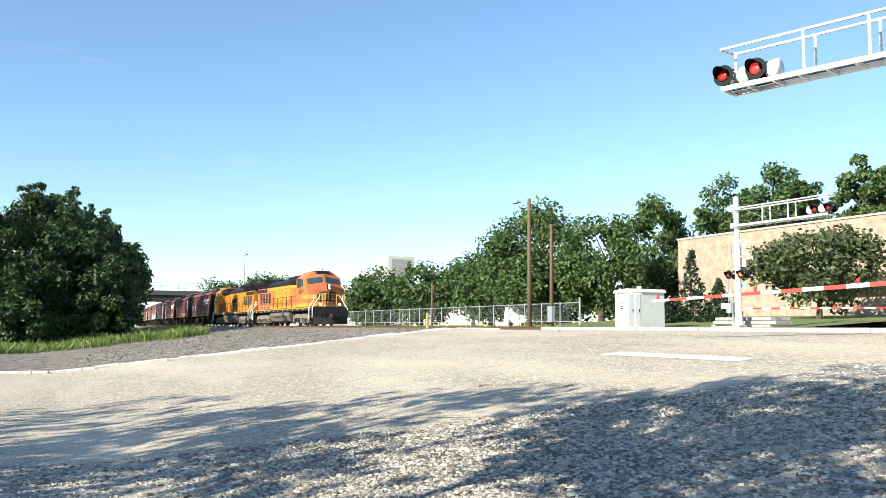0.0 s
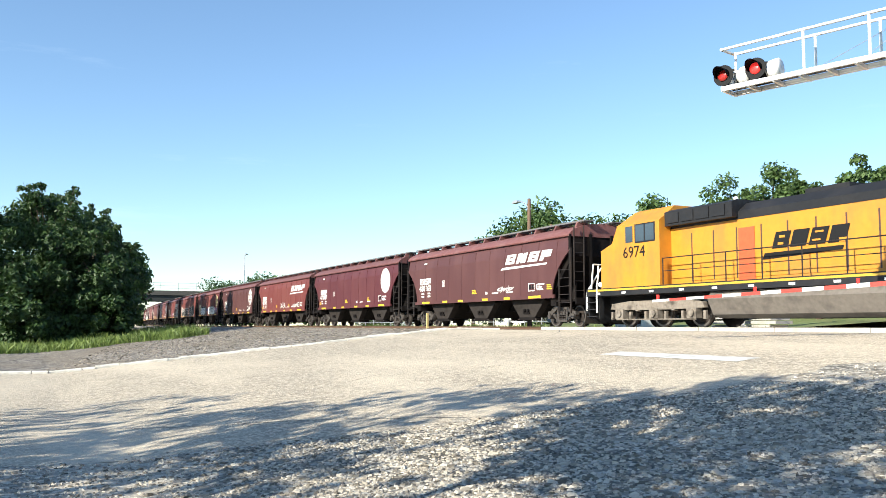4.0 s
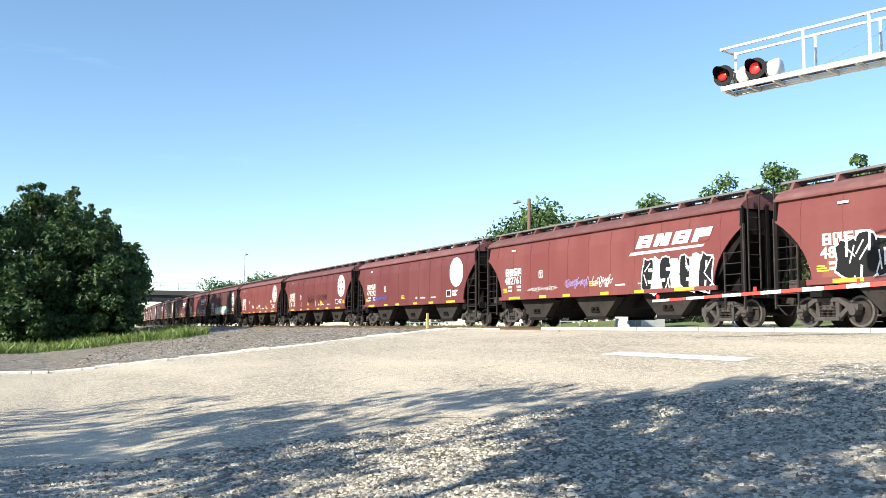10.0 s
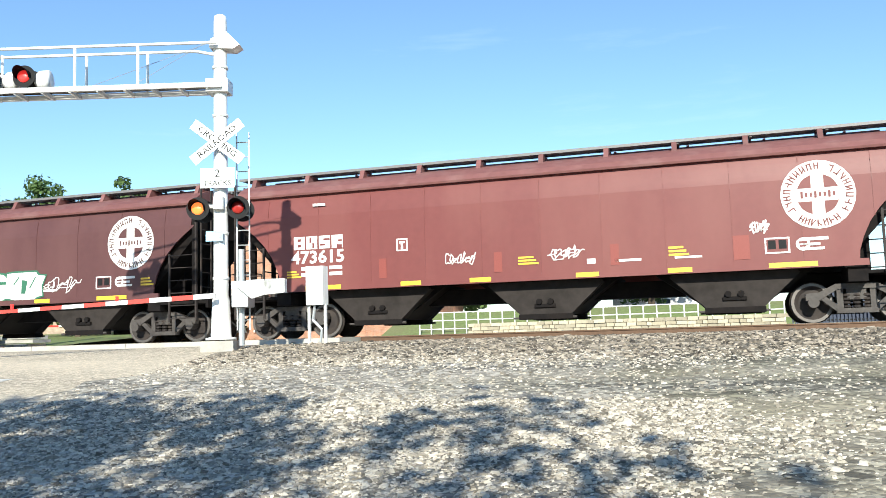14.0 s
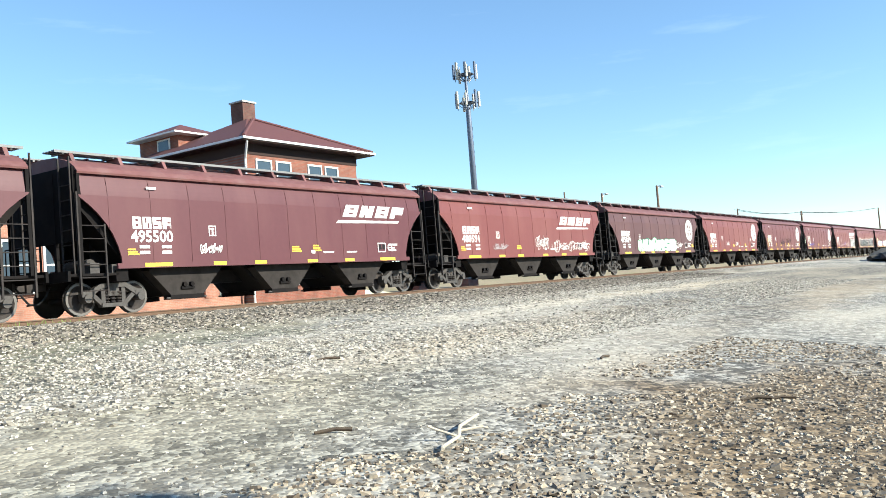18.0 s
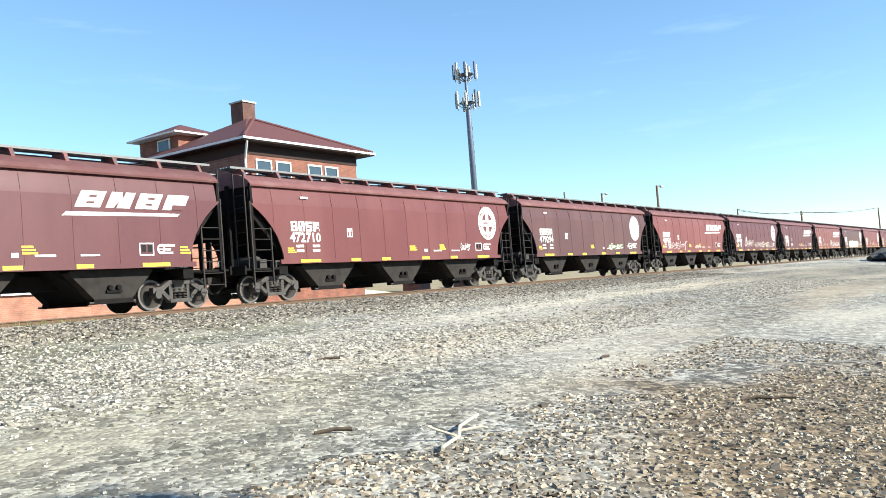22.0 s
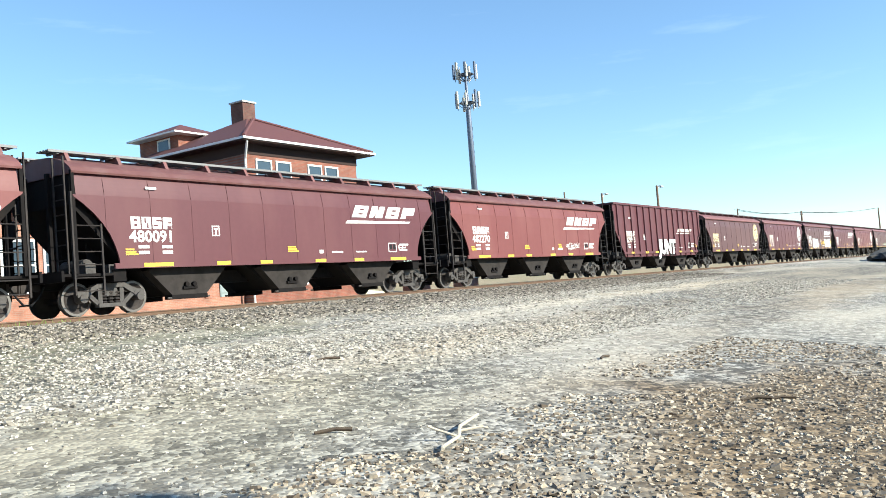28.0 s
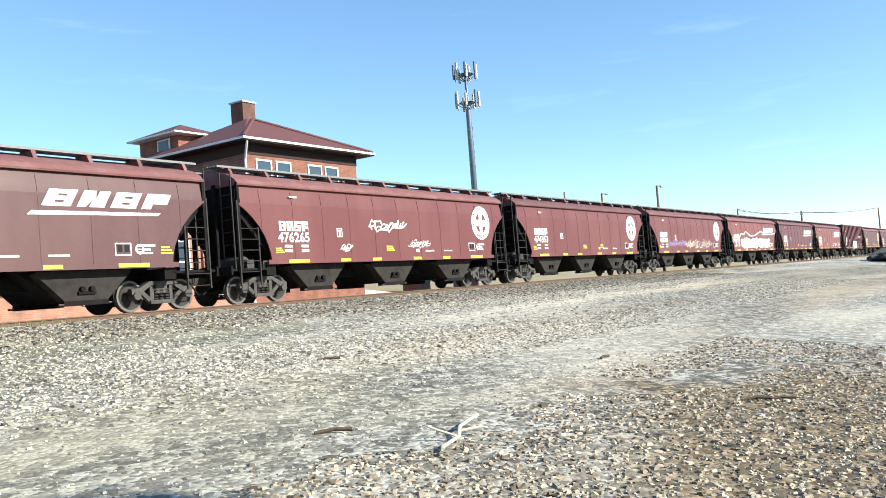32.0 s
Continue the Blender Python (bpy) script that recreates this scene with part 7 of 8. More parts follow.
# ---- across the tracks to the left ----
fence = thing("chain_link_fence", (-101.0, 35.6, -0.1), "long galvanised chain-link fence behind the tracks", "fence")
FL = 50.0
for i in range(21):
    bm = bmesh.new()
    tube(bm, (i * FL / 20, 0, 0), (i * FL / 20, 0, 1.95 if i < 20 else 2.2), 0.035 if i < 20 else 0.07, seg=6)
    part("post", bm, GALV, fence)
for z in (0.5, 1.85):
    bm = bmesh.new()
    tube(bm, (0, 0, z), (FL, 0, z), 0.03, seg=6)
    part("rail", bm, GALV, fence)
verts, faces = [], []
for k in range(int(FL / 0.22)):
    for s in (-1, 1):
        x = k * 0.22
        x2 = x + s * 1.35
        if not 0 <= x2 <= FL:
            continue
        i = len(verts)
        verts += [(x, 0, 0.5), (x + 0.012, 0, 0.5), (x2 + 0.012, 0, 1.85), (x2, 0, 1.85)]
        faces.append((i, i + 1, i + 2, i + 3))
tagged(raw("wire_mesh", verts, faces, GALV, fence, "woven wire mesh"), kind="stuff")

van = thing("parked_van", (-72.0, 44.0, 0.0), "white van parked behind the fence", "van", turn=4)
bm = bmesh.new()
prism(bm, [(-2.4, 0.4), (2.4, 0.4), (2.45, 0.95), (1.7, 1.15), (1.1, 1.9), (-2.3, 1.95), (-2.45, 1.2)], -0.9, 0.9)
part("body", bm, TRIM_WHITE, van)
bm = bmesh.new()
prism(bm, [(1.55, 1.15), (1.05, 1.78), (0.3, 1.8), (0.3, 1.15)], -0.91, 0.91)
part("window", bm, GLASS, van)
for x in (-1.5, 1.5):
    for s in (-1, 1):
        bm = bmesh.new()
        lathe(bm, [(0.05, -0.1), (0.22, -0.11), (0.34, -0.1), (0.34, 0.1), (0.05, 0.1)], (x, s * 0.85, 0.34), "y", 14)
        part("wheel", bm, BLACK, van)

br = thing("road_overpass", (-260, 0, 0), "concrete road overpass with mesh railing over the railway", "bridge")
bm = bmesh.new()
box(bm, -5, 5, -60, 75, 8.6, 9.9)
part("deck", bm, mat("weathered_deck", (0.09, 0.082, 0.074), 0.85, grain=2, vary=0.2), br, "weathered concrete deck")
bm = bmesh.new()
box(bm, 4.2, 4.6, -60, 75, 6.9, 8.6)
box(bm, -4.6, -4.2, -60, 75, 6.9, 8.6)
part("girder", bm, mat("dark_girder", (0.03, 0.032, 0.032), 0.8), br, "dark steel girder")
for y in (-40, 8, 50, 70):
    bm = bmesh.new()
    box(bm, -4, 4, y - 0.6, y + 0.6, -0.4, 6.9)
    part("pier", bm, CONCRETE, br)
for i in range(28):
    bm = bmesh.new()
    beam(bm, (4.8, -60 + i * 5, 9.9), (4.8, -60 + i * 5, 12.2), 0.1)
    part("railing_post", bm, GALV, br)
for z in (10.6, 11.3, 12.1):
    bm = bmesh.new()
    beam(bm, (4.8, -60, z), (4.8, 75, z), 0.08)
    part("railing_bar", bm, GALV, br)

el = thing("grain_elevator", (-233, 92, 0), "white concrete grain elevator above the trees", "grain elevator")
bm = bmesh.new()
box(bm, 0, 8.5, 0, 8, 0, 19.8)
part("headhouse", bm, SKY_WHITE, el)
bm = bmesh.new()
box(bm, -8.5, 0, -2, 6, 0, 15.2)
part("bin_block", bm, SKY_WHITE, el)
bm = bmesh.new()
box(bm, 8.5, 8.56, 1, 7, 4, 19)
part("side_wall", bm, CONCRETE, el)

bb = thing("brick_building", (-59.4, 52, -0.1), "long tan brick commercial building with a stepped parapet", "building")
bm = bmesh.new()
box(bm, 0, 22.0, 0, 14, 0, 7.8)
part("wall", bm, BRICK_TAN, bb, "pale tan brick wall")
bm = bmesh.new()
box(bm, 22.0, 40, -0.2, 14, 0, 7.4)
part("wall", bm, BRICK_ORANGE, bb, "orange brick wall")
for x0, x1, z in ((22.0, 24.5, 8.3), (29.0, 30.2, 8.0)):
    bm = bmesh.new()
    box(bm, x0, x1, -0.28, 0.3, 7.4, z)
    part("parapet_step", bm, BRICK_ORANGE, bb)
bm = bmesh.new()
box(bm, -0.08, 22.0, -0.08, 0.25, 7.8, 7.95)
part("coping", bm, CONCRETE, bb)
for x in (24.4, 27.6, 30.8):
    window(bb, x, 1.9, 2.2, 2.0, -0.2, muntin=False)
bm = bmesh.new()
prism(bm, [(-0.2, 3.6), (-1.4, 3.1), (-1.4, 2.98), (-0.2, 3.3)], 13.6, 33.6, axis="x")
part("awning", bm, mat("awning_brown", (0.12, 0.06, 0.05), 0.7), bb, "dark sloping awning")
bm = bmesh.new()
box(bm, 22.0, 38, -0.28, -0.2, 3.7, 4.1)
part("sign_band", bm, TRIM_WHITE, bb)

hs = thing("white_house", (-4.2, 62, 0), "small white gabled house among the trees", "house")
bm = bmesh.new()
box(bm, -3, 3, 0, 6, 0, 2.8)
part("wall", bm, TRIM_WHITE, hs)
bm = bmesh.new()
prism(bm, [(-3.3, 2.8), (3.3, 2.8), (0, 5.0)], -0.3, 6.3)
part("roof", bm, mat("grey_shingle", (0.2, 0.19, 0.18), 0.85), hs)
window(hs, 0.5, 1.5, 0.9, 1.1, 0.0)

# dark heap at the far end of the lot
heap = thing("earth_mound", (88.0, 9.2, -0.9), "dark mound of old ballast and earth by the track", "mound")
bm = bmesh.new()
bmesh.ops.create_icosphere(bm, subdivisions=4, radius=1.0)
for v in bm.verts:
    k = 1 + 0.25 * noise.noise(v.co * 2.3) + 0.12 * noise.noise(v.co * 7)
    v.co = Vector((v.co.x * 9.0 * k, v.co.y * 3.6 * k, max(v.co.z, -0.1) * 1.5 * k))
part("mound", bm, mat("dark_earth", (0.06, 0.055, 0.05), 0.95, grain=9, vary=0.5, bump=0.05), heap)

# ---- trees and plants ----
def tree(name, x, y, h, r, seed, leaves, label, leaf=0.34, material=None, base=0.18, droop=0.0, squat=1.0, z0=None, trunk_r=None, cone=False, group="trees", shoots=0):
    """A tapered trunk with limbs, and a crown of many small leaves gathered in uneven clumps."""
    rg = np.random.default_rng(seed)
    z0 = ground_z(x, y) - 0.1 if z0 is None else z0
    t = thing(name, (x, y, z0), label, "tree", group)
    bm = bmesh.new()
    tr = trunk_r or 0.03 * h
    top = h * (0.9 if cone else 0.62)
    bend = rg.uniform(-0.05, 0.05, 2) * h
    pts = [(0, 0, 0), (bend[0] * 0.3, bend[1] * 0.3, top * 0.4), (bend[0], bend[1], top)]
    tube(bm, pts[0], pts[1], tr, tr * 0.75, 9)
    tube(bm, pts[1], pts[2], tr * 0.75, tr * 0.2, 8)
    n = 40 if not cone else 60
    cs, rs = [], []
    for k in range(n):
        if cone:
            f = (k + 0.5) / n
            a = k * 2.4
            rad = r * (1 - f) * rg.uniform(0.6, 1.0)
            c = np.array([rad * math.cos(a), rad * math.sin(a), h * (base + (1 - base) * f)])
            rs.append(max(0.16 * r, 0.42 * r * (1 - f)))
        else:
            d = rg.normal(size=3)
            d /= np.linalg.norm(d)
            q = rg.uniform(0.45, 1.0) ** 0.6
            zz = d[2] * 0.5 * (1 - base) * squat
            c = np.array([d[0] * r * q * 0.82, d[1] * r * q * 0.82, h * (base + (1 - base) * 0.5) + zz * h * q * 0.9])
            rs.append(r * rg.uniform(0.2, 0.38))
        cs.append(c)
        if k % 3 == 0:
            start = Vector(pts[1]).lerp(Vector(pts[2]), min(0.95, max(0.0, (c[2] - top * 0.4) / (top * 0.9)))) if not cone else Vector((0, 0, c[2]))
            tube(bm, start, Vector(c), tr * 0.22, tr * 0.05, 5)
    # leafy shoots that stand out of the crown
    for k in range(shoots):
        a, e = rg.uniform(0, 6.28), rg.uniform(0.35, 1.5)
        way = np.array([math.cos(a) * math.cos(e), math.sin(a) * math.cos(e), math.sin(e)])
        foot = np.array([0, 0, h * (base + (1 - base) * 0.5)]) + way * np.array([r * 0.78, r * 0.78, h * 0.5 * (1 - base) * squat * 0.8])
        way = way * 0.9 + np.array([0, 0, 0.35])
        ln = r * rg.uniform(0.2, 0.42)
        tube(bm, Vector(foot - way * ln * 0.5), Vector(foot + way * ln), tr * 0.12, tr * 0.03, 5)
        for f in (0.2, 0.5, 0.75, 0.95):
            cs.append(foot + way * ln * f + rg.normal(0, 0.04 * r, 3))
            rs.append(r * (0.17 - 0.11 * f))
    part("trunk", bm, BARK, t, "rough grey-brown trunk and limbs")
    cs, rs = np.array(cs), np.array(rs)
    share = rs ** 1.5
    idx = rg.choice(len(rs), leaves, p=share / share.sum())
    d = rg.normal(size=(leaves, 3))
    d /= np.linalg.norm(d, axis=1)[:, None]
    q = rg.uniform(0, 1, leaves) ** 0.45
    p = cs[idx] + d * (rs[idx] * q)[:, None] * np.array([1, 1, 0.8])
    if droop:
        out = np.hypot(p[:, 0], p[:, 1]) / r
        p[:, 2] -= droop * out ** 2 * rg.uniform(0.2, 1.0, leaves) * h
        p[:, 2] = np.maximum(p[:, 2], 0.25)
    nrm = d * 0.7 + rg.normal(size=(leaves, 3)) * 0.6 + np.array([0, 0, 0.35])
    nrm /= np.linalg.norm(nrm, axis=1)[:, None]
    u = np.cross(nrm, rg.normal(size=(leaves, 3)))
    u /= np.linalg.norm(u, axis=1)[:, None]
    v = np.cross(nrm, u)
    s = (leaf * rg.uniform(0.6, 1.35, leaves))[:, None]
    quad = np.stack([p - u * s * 0.5, p - v * s * 0.28 + nrm * s * 0.08, p + u * s * 0.5, p + v * s * 0.28 + nrm * s * 0.08], 1).reshape(-1, 3)
    raw("crown", quad.tolist(), [(4 * i, 4 * i + 1, 4 * i + 2, 4 * i + 3) for i in range(leaves)], material or LEAF, t, "dense green leaves")
    return t


LEAF_OLIVE = leaf_mat("leaf_olive", (0.04, 0.06, 0.02), (0.12, 0.15, 0.055))
# thicket beside the street
for i, (x, y, h, r) in enumerate(((-66, 1.5, 10.8, 4.2), (-63, 4.3, 7.6, 3.1), (-64, -3.0, 10.2, 4.0), (-70, 4.0, 10.0, 3.6), (-63, -7.5, 9.6, 4.0), (-74, 0.5, 11.0, 4.5), (-66, -12.5, 10.5, 4.5), (-60.5, 0.4, 5.4, 2.7), (-66, 4.9, 6.0, 2.4), (-61, 4.9, 4.4, 2.1), (-67, 6.0, 6.6, 1.4), (-65, 6.1, 3.8, 1.2), (-68, 5.5, 8.4, 1.9), (-62, -1.5, 3.0, 2.2), (-62, 2.6, 2.8, 1.9), (-62.5, -5.5, 3.0, 2.3))):
    tree("broadleaf_tree", x, y, h, r, 100 + i, 12000, "dark green dense broadleaf tree in a thicket", 0.3, LEAF, 0.06, group="thicket beside the street", shoots=14 if h > 5 else 6)
# wood beyond the tracks
for i, (x, y, h, r) in enumerate(((-128, 33, 8.2, 5), (-142, 40, 8.6, 6), (-120, 47, 9, 5.5), (-112, 52, 9.5, 6), (-103, 47, 8.5, 5), (-98, 52, 9.6, 5.5), (-90, 50, 9.0, 5), (-84, 47, 8.6, 4.5), (-135, 54, 10, 6), (-160, 40, 9.5, 7), (-180, 44, 10.5, 8), (-112, 43, 6.0, 4), (-200, 42, 11, 8), (-122, 38, 6.6, 4), (-104, 64, 8.5, 6), (-92, 62, 8.0, 6), (-82, 63, 8.0, 5.5), (-72, 62, 8.0, 5.5))):
    tree("background_tree", x, y, h, r, 200 + i, 3000, "mid-green tree in the wood behind the railway", 0.58, material=LEAF_MID if i % 3 else LEAF, base=0.05, group="wood behind the railway")
for i, (x, y, h, r) in enumerate(((-300, 33, 7.4, 8), (-306, 46, 7.8, 9), (-300, 60, 7.2, 8), (-312, 74, 8.0, 9))):
    tree("background_tree", x, y, h, r, 250 + i, 1300, "far green tree beyond the overpass", 1.3, LEAF, 0.02, group="wood behind the railway")
tree("willow_tree", -68.5, 43.5, 12.3, 6.6, 301, 17000, "large drooping green willow behind the fence", 0.42, LEAF_MID, 0.12, droop=0.3, squat=0.95)
tree("willow_tree", -62.0, 45.5, 10.8, 4.6, 302, 9000, "drooping green willow beside a larger one", 0.42, LEAF_MID, 0.12, droop=0.25)
tree("broadleaf_tree", -66.0, 55.0, 13.0, 4.6, 303, 9000, "tall green tree beside the brick building", 0.42, LEAF_MID, 0.15)
tree("broadleaf_tree", -76.0, 47.0, 8.8, 4.5, 304, 6000, "rounded green tree behind the chain-link fence", 0.45, LEAF, 0.05)
tree("conifer_tree", -46.2, 41.6, 5.6, 1.5, 311, 1500, "dark pointed conifer by the brick building", 0.3, LEAF_CONIFER, 0.06, cone=True)
tree("conifer_tree", -43.0, 41.0, 3.4, 1.5, 312, 1500, "dark low conifer by the brick building", 0.3, LEAF_CONIFER, 0.06, cone=True)
tree("conifer_tree", -46.6, 39.0, 2.9, 1.4, 313, 3200, "dark shrubby conifer behind the signal hut", 0.28, LEAF_CONIFER, 0.04, cone=True)
tree("ornamental_tree", -37.3, 43.5, 7.2, 4.1, 321, 6800, "olive-green spreading tree before the brick building", 0.34, LEAF_OLIVE, 0.16, squat=0.9)
for i, (x, y, h, r) in enumerate(((-71.5, 70, 17.4, 4.0), (-66, 71, 18.0, 4.0), (-62.3, 70, 17.0, 3.2), (-54.6, 70, 16.8, 2.6), (-51.2, 69, 15.4, 2.9), (-46, 68, 14.5, 3.5))):
    tree("broadleaf_tree", x, y, h, r, 330 + i, 4600, "tall green tree standing behind the brick building", 0.5, LEAF_MID, 0.35, group="trees behind the brick building")
tree("broadleaf_tree", -4.0, 54.5, 9.0, 4.2, 341, 8000, "bright green tree above the stone wall", 0.4, LEAF_MID, 0.18)
tree("broadleaf_tree", -9.5, 58.0, 9.6, 4.4, 342, 6000, "bright green tree above the stone wall", 0.45, LEAF_MID, 0.18)
tree("broadleaf_tree", -20.0, 66.0, 9.5, 4.4, 343, 5000, "green tree along the far street", 0.5, LEAF_MID, 0.18)
tree("background_tree", 121.0, 45.0, 6.5, 3.0, 344, 1500, "small far tree behind the railway", 0.5, LEAF, 0.1)
# trees behind the camera, whose shade lies on the lot
for i, (x, y, h, r, n, b) in enumerate(((-8.6, -11.6, 9.0, 2.7, 1050, 0.55), (-7.2, -7.8, 9.2, 2.4, 620, 0.55), (-4.2, -5.5, 8.8, 2.5, 1550, 0.64), (-1.6, -7.0, 9.4, 2.5, 1150, 0.62), (1.2, -6.2, 9.0, 2.3, 430, 0.58), (4.5, -9.6, 8.8, 2.2, 520, 0.55), (-4.4, -11.4, 8.2, 2.6, 720, 0.45), (-12.6, -12.8, 9.0, 2.6, 420, 0.5), (6.7, -9.2, 8.4, 1.3, 170, 0.7))):
    tree("shade_tree", x, y, h, r, 400 + i, n, "spreading street tree that shades the gravel lot", 0.36, LEAF, b, group="shade trees")
# the thicket goes on beside the railway and shades it
for i, (x, y, h, r) in enumerate(((-84, 4.6, 11.0, 4.5), (-93, 6.6, 12.0, 4.5), (-102, 8.2, 12.0, 4.5), (-112, 9.2, 12.5, 5), (-124, 10.5, 12.5, 5), (-137, 12.5, 12.5, 5.5), (-152, 13.0, 13.0, 6), (-170, 14.5, 13.5, 6.5))):
    tree("broadleaf_tree", x, y, h, r, 120 + i, 3500, "dark green tree of the thicket beside the railway", 0.75, LEAF, 0.05, group="thicket beside the street")


def tufts(name, x0, x1, y0, y1, n, h, seed, label, lift=0.0, keep=None):
    """Grass or weeds: many thin bent blades."""
    rg = np.random.default_rng(seed)
    verts, faces = [], []
    px, py = rg.uniform(x0, x1, n), rg.uniform(y0, y1, n)
    for a, b in zip(px, py):
        if keep and not keep(a, b):
            continue
        z = ground_z(a, b) + lift
        hh = h * rg.uniform(0.5, 1.3) * (0.7 + 0.5 * noise.noise(Vector((a * 0.35, b * 0.35, seed))))
        d = rg.uniform(0, 6.28)
        w = 0.012 + 0.028 * hh
        cx, cy = math.cos(d), math.sin(d)
        lx, ly = rg.normal(0, 0.38 * hh, 2)
        i = len(verts)
        verts += [(a - cx * w, b - cy * w, z), (a + cx * w, b + cy * w, z), (a + lx * 0.5 + cx * w * 0.6, b + ly * 0.5 + cy * w * 0.6, z + hh * 0.6), (a + lx, b + ly, z + hh)]
        faces += [(i, i + 1, i + 2), (i, i + 2, i + 3)]
    return tagged(raw(name, verts, faces, GRASS), label, "grass", kind="stuff")


tufts("grass", -72, -49.5, -14, 11.0, 44000, 0.8, 1, "tall green grass at the edge of the thicket", keep=lambda a, b: a < -53.5 - 0.28 * abs(b + 1) + 2.0 * noise.noise(Vector((a * 0.4, b * 0.4, 0))))
tufts("weeds", -104, -46, 28.9, 36.5, 9000, 0.4, 2, "green weeds along the chain-link fence", 0.0, keep=lambda a, b: noise.noise(Vector((a * 0.25, b * 0.5, 3))) > -0.15)
tagged(sheet("lawn", [-58, -40, -30.2], [29.6, 31, 36, 44, 51.8], 0.015, LAWN, zf=lambda x, y: -0.15 + 1.05 * min(1, max(0, (y - 31) / 19))), "patchy green lawn before the brick building", "lawn", kind="structure")
tagged(sheet("lawn", [-400, -200, -110, -80, -52], [36.2, 42, 60, 200, 400], 0.012, LAWN), "green yard behind the chain-link fence", "lawn", kind="structure")
tagged(sheet("bank", [41.5, 60, 90, 140, 220, 420], [31.0, 33.0, 37.0, 44.0, 60.0], 0.0, DRY_BANK, zf=lambda x, y: -0.15 + 1.25 * min(1, max(0, (y - 31) / 9))), "dry grass bank beyond the far track", "bank", kind="structure")
tufts("weeds", 4, 13, 19.0, 19.7, 160, 0.16, 6, "small green weeds along the near track")
tufts("weeds", -29, -12, 28.6, 29.3, 300, 0.25, 4, "sparse weeds by the far track")


def gravel(name, n, seed, area, size, label, material):
    """Loose stones lying on the ground, each a small uneven lump."""
    rg = np.random.default_rng(seed)
    base = np.array([(-1, -0.8, -0.3), (1, -0.8, -0.3), (1, 0.8, -0.3), (-1, 0.8, -0.3), (-0.65, -0.5, 0.55), (0.65, -0.5, 0.55), (0.65, 0.5, 0.55), (-0.65, 0.5, 0.55)], float)
    quads = np.array([(4, 5, 6, 7), (0, 1, 5, 4), (1, 2, 6, 5), (2, 3, 7, 6), (3, 0, 4, 7)])
    pos = area(rg, n)
    s = size * rg.lognormal(0, 0.3, len(pos))
    v = base[None] * rg.uniform(0.6, 1.3, (len(pos), 8, 1)) * s[:, None, None] * np.array([1, 1, 0.75])
    v += rg.normal(0, 0.15, v.shape) * s[:, None, None]
    a = rg.uniform(0, 6.28, len(pos))
    c, q = np.cos(a)[:, None], np.sin(a)[:, None]
    w = np.stack([v[..., 0] * c - v[..., 1] * q, v[..., 0] * q + v[..., 1] * c, v[..., 2]], -1)
    z = np.array([ground_z(x, y) for x, y in pos])
    w += np.stack([pos[:, 0], pos[:, 1], z + s * 0.12], -1)[:, None]
    f = (quads[None] + (np.arange(len(pos)) * 8)[:, None, None]).reshape(-1, 4)
    me = bpy.data.meshes.new(name)
    me.from_pydata(w.reshape(-1, 3).tolist(), [], f.tolist())
    me.materials.append(material)
    return tagged(new(name, me), label, "gravel", kind="stuff")


def spot_mat(name, dark, light):
    m = bpy.data.materials.new(name)
    m.use_nodes = True
    n, l = m.node_tree.nodes, m.node_tree.links
    g = n.new("ShaderNodeNewGeometry")
    r = n.new("ShaderNodeValToRGB")
    r.color_ramp.elements[0].color, r.color_ramp.elements[1].color = (*dark, 1), (*light, 1)
    l.new(g.outputs["Random Per Island"], r.inputs[0])
    l.new(r.outputs[0], n["Principled BSDF"].inputs["Base Color"])
    n["Principled BSDF"].inputs["Roughness"].default_value = 0.9
    return m


PEBBLE = spot_mat("mixed_limestone", (0.1, 0.085, 0.066), (0.62, 0.555, 0.46))
COARSE = spot_mat("mixed_ballast_stone", (0.03, 0.025, 0.02), (0.37, 0.315, 0.25))


def smooth_dirt(p):
    """True on the trodden band of fine dirt that crosses the lot."""
    low = 4.3 - np.clip((p[:, 0] - 7.5) * 0.38, 0, 9)
    wob = 0.3 * np.sin(p[:, 0] * 1.7) + 0.15 * np.sin(p[:, 0] * 5.3)
    return (p[:, 0] > 0.8) & (p[:, 1] > low + wob) & (p[:, 1] < low + wob + np.clip(3.2 - 0.28 * (p[:, 0] - 3), 0.4, 3.4))


def near_lot(rg, n):
    """Denser towards the camera, on the lot beside the street."""
    d = 3.0 + 17.0 * rg.uniform(0, 1, n) ** 1.5
    a = np.radians(rg.uniform(-95, 88, n))
    p = np.stack([d * np.sin(a), d * np.cos(a)], -1)
    # swept bands run along the lot and lie nearly bare; a few stones spill over the street
    band = np.array([noise.noise(Vector((x * 0.13, y * 0.5, 1.7))) for x, y in p])
    odds = np.clip(0.65 + 1.2 * band, 0.2, 1.0)
    odds[smooth_dirt(p)] *= 0.25
    odds[p[:, 0] > 0] *= 0.6
    odds[(p[:, 0] > 3.2) & (p[:, 1] < 4.5)] *= 0.18
    edge = np.array([road_edge(y) for y in p[:, 1]])
    odds *= np.clip((p[:, 0] - edge + 1.6) / 1.9, 0.015, 1) ** 1.5
    return p[(rg.uniform(0, 1, n) < odds) & (p[:, 1] < 19.2)]


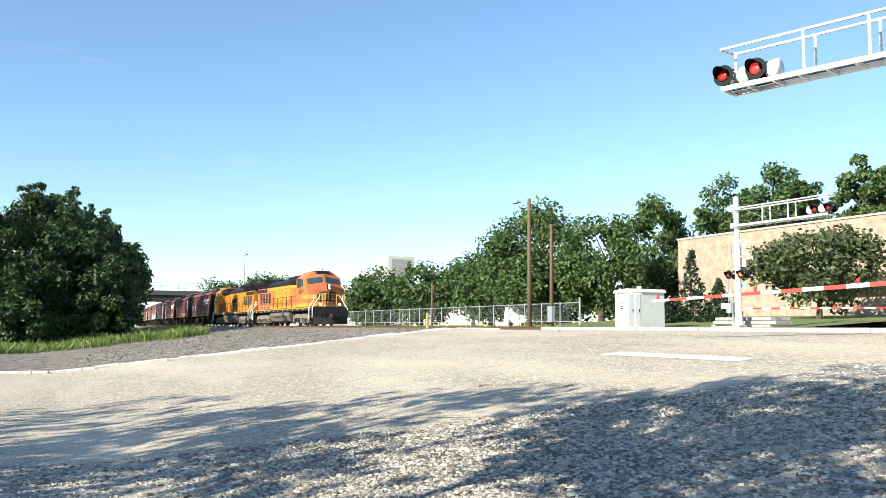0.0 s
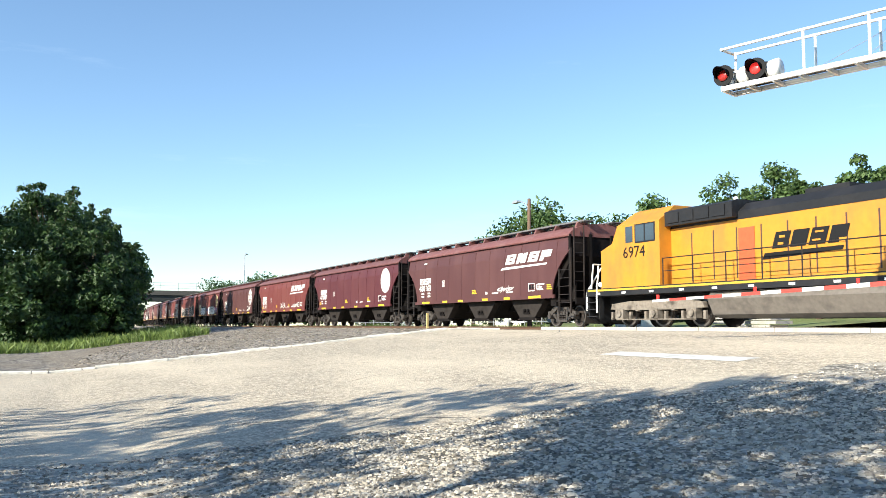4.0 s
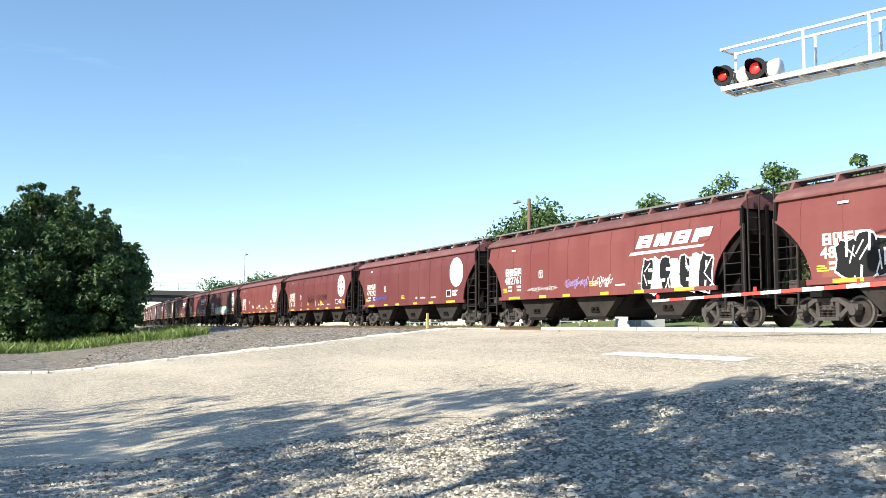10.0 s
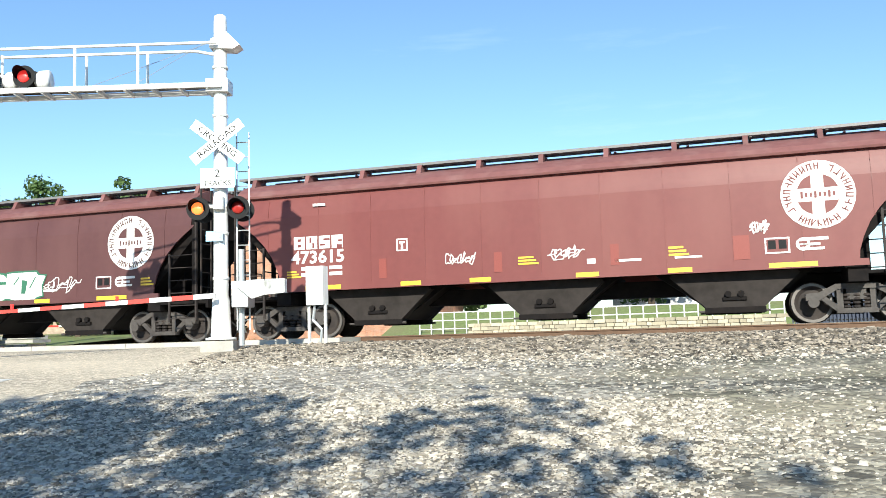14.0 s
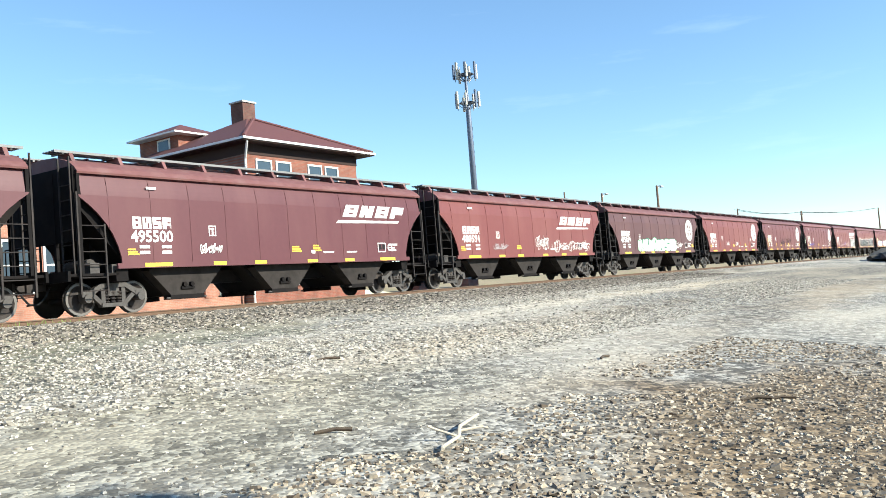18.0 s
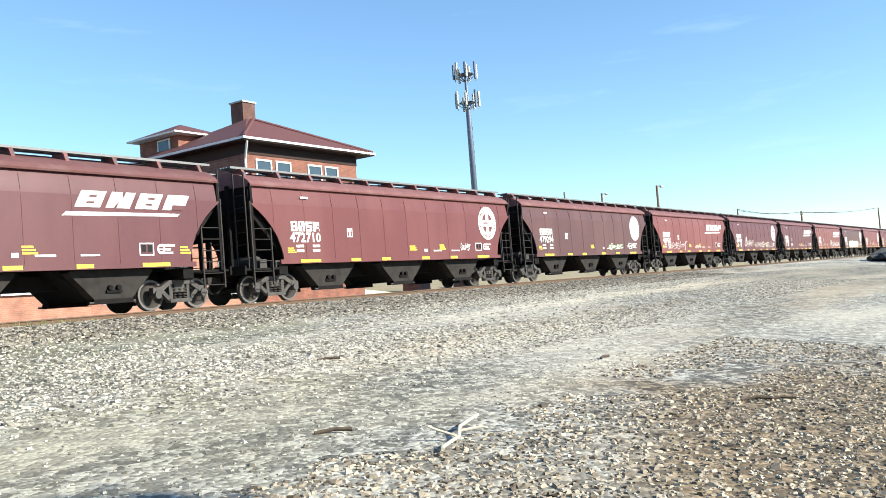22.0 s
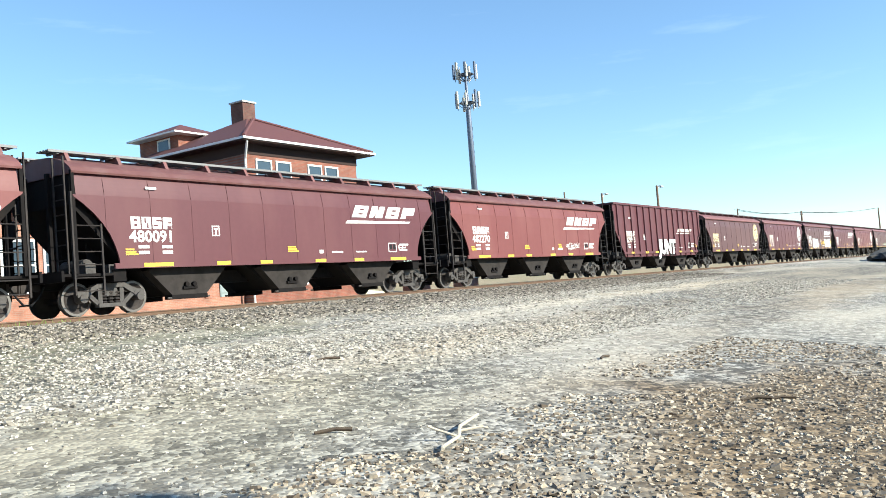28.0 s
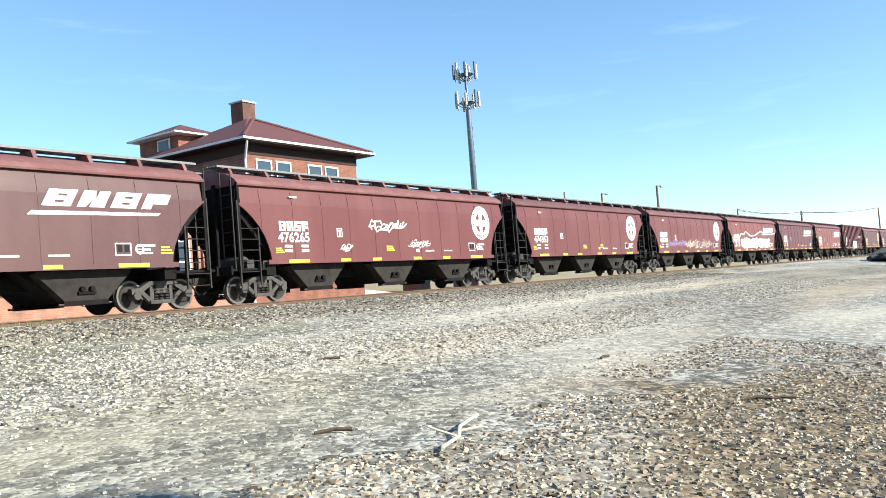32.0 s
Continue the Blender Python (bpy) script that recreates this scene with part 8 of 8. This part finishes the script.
def middle_lot(rg, n):
    p = np.stack([rg.uniform(-9.0, 42, n), 6.5 + 7.0 * rg.uniform(0, 1, n)], -1)
    band = np.array([noise.noise(Vector((x * 0.13, y * 0.5, 1.7))) for x, y in p])
    odds = np.clip(0.6 + 1.4 * band, 0.2, 1.0)
    odds[smooth_dirt(p)] *= 0.3
    odds[(p[:, 0] > 9.0) & (np.abs(p[:, 1] - 10.6 - 0.3 * np.sin(p[:, 0] * 0.8)) < 0.55)] *= 0.12
    return p[rg.uniform(0, 1, n) < odds]


def beside_track(rg, n):
    x = rg.uniform(-9.0, 45, n)
    return np.stack([x, 12.6 + 6.8 * rg.uniform(0, 1, n) ** 0.8], -1)


def left_lot(rg, n):
    p = np.stack([rg.uniform(-60, -31.8, n), rg.uniform(-3, 19.2, n)], -1)
    return p[p[:, 1] > -6 - 0.2 * p[:, 0]]


gravel("gravel", 210000, 21, near_lot, 0.0125, "loose pale limestone gravel on the lot", PEBBLE)
gravel("gravel", 80000, 24, middle_lot, 0.02, "mixed pale and dark stones on the lot", PEBBLE)
gravel("gravel", 13000, 25, lambda rg, n: (lambda p: p[~smooth_dirt(p) & (p[:, 1] < 4.6)])(np.stack([3.4 + 12 * rg.uniform(0, 1, n) ** 1.3, 0.4 + 4.6 * rg.uniform(0, 1, n)], -1)), 0.019, "larger pale stones on brown dirt", spot_mat("tan_limestone", (0.085, 0.06, 0.04), (0.56, 0.46, 0.34)))
gravel("gravel", 36000, 26, lambda rg, n: (lambda p: p[p[:, 0] > np.array([road_edge(y) for y in p[:, 1]])])(np.stack([-11.5 + 11.5 * rg.uniform(0, 1, n) ** 0.8, 9.5 * rg.uniform(0, 1, n) ** 0.8], -1)), 0.019, "grey stones on the shaded side of the lot", PEBBLE)
gravel("gravel", 70000, 22, beside_track, 0.027, "coarse mixed ballast stones beside the track", COARSE)
gravel("gravel", 20000, 23, left_lot, 0.03, "coarse grey stones beyond the street", COARSE)

# fallen branch and sticks
brn = thing("fallen_branch", (5.72, 4.05, ground_z(5.72, 4.05)), "pale dry forked branch lying on the gravel", "branch")
DRY = mat("dry_pale_wood", (0.55, 0.47, 0.36), 0.85, grain=30, vary=0.2)
for pts, r in ((((0.0, 0.0, 0.03), (0.3, 0.05, 0.05), (0.55, 0.2, 0.09), (1.1, 0.36, 0.1)), 0.015), (((0.3, 0.05, 0.05), (0.2, 0.2, 0.12), (0.14, 0.25, 0.16)), 0.012), (((0.45, 0.14, 0.07), (0.62, 0.02, 0.08), (0.66, -0.02, 0.06)), 0.012), (((0.02, 0.02, 0.03), (-0.1, -0.06, 0.03)), 0.015)):
    bm = bmesh.new()
    pipe(bm, pts, r, 6)
    part("twig", bm, DRY, brn)
for x, y, a in ((9.43, 2.57, -52), (9.6, 2.36, -50), (5.65, 5.15, -40), (11.5, 5.2, 5), (9.0, 8.2, -30), (3.0, 9.5, 15), (6.5, 13.0, 0)):
    st = thing("stick", (x, y, ground_z(x, y) + 0.02), "small dark stick lying on the gravel", "stick", "sticks on the lot", turn=a)
    bm = bmesh.new()
    pipe(bm, [(-0.17, 0, 0), (0.0, 0.02, 0.015), (0.16, -0.01, 0.0)], 0.018, 5)
    part("stick", bm, BARK, st)


# ---- the train's run ----
# place of the joint between the second locomotive and the first hopper, by time
RUN = [(0.0, -107.7), (1.0, -88.2), (2.0, -68.7), (3.0, -49.03), (3.5, -39.22), (5.5, 0.02), (6.0, 9.83), (7.0, 28.75), (8.0, 48.99), (9.0, 68.52), (10.0, 88.0), (11.0, 108.2), (12.0, 127.73), (13.0, 147.09),
       (14.5, 176.51), (15.5, 196.15), (17.5, 235.52), (18.0, 245.35), (19.0, 264.73), (20.0, 284.95), (21.0, 304.38), (22.0, 323.54), (23.0, 343.06), (24.0, 362.59), (25.0, 381.87), (26.0, 401.22), (26.5, 411.1),
       (28.5, 451.1), (29.0, 461.25), (30.0, 480.5), (31.0, 499.55), (32.0, 518.59)]


def run(t):
    for (a, p), (b, q) in zip(RUN, RUN[1:]):
        if t <= b:
            return p + (q - p) * (t - a) / (b - a)
    return RUN[-1][1]


def motions():
    """Every car and locomotive runs along the near track through the whole clip."""
    times = [t for t, _ in RUN]

    def at(s, turned=0):
        x, y, head = on_track(s)
        return pose(x, y, 0, 0, 0, head + turned)

    for i, car in enumerate(train):
        back = sum(LENGTHS[:i]) + LENGTHS[i] / 2
        walk(car, [(t, at(run(t) - back)) for t in times])
    for k, loco in enumerate(locos):
        walk(loco, [(t, at(run(t) + (32.0, 10.8)[k], 180 * k)) for t in times])


motions()
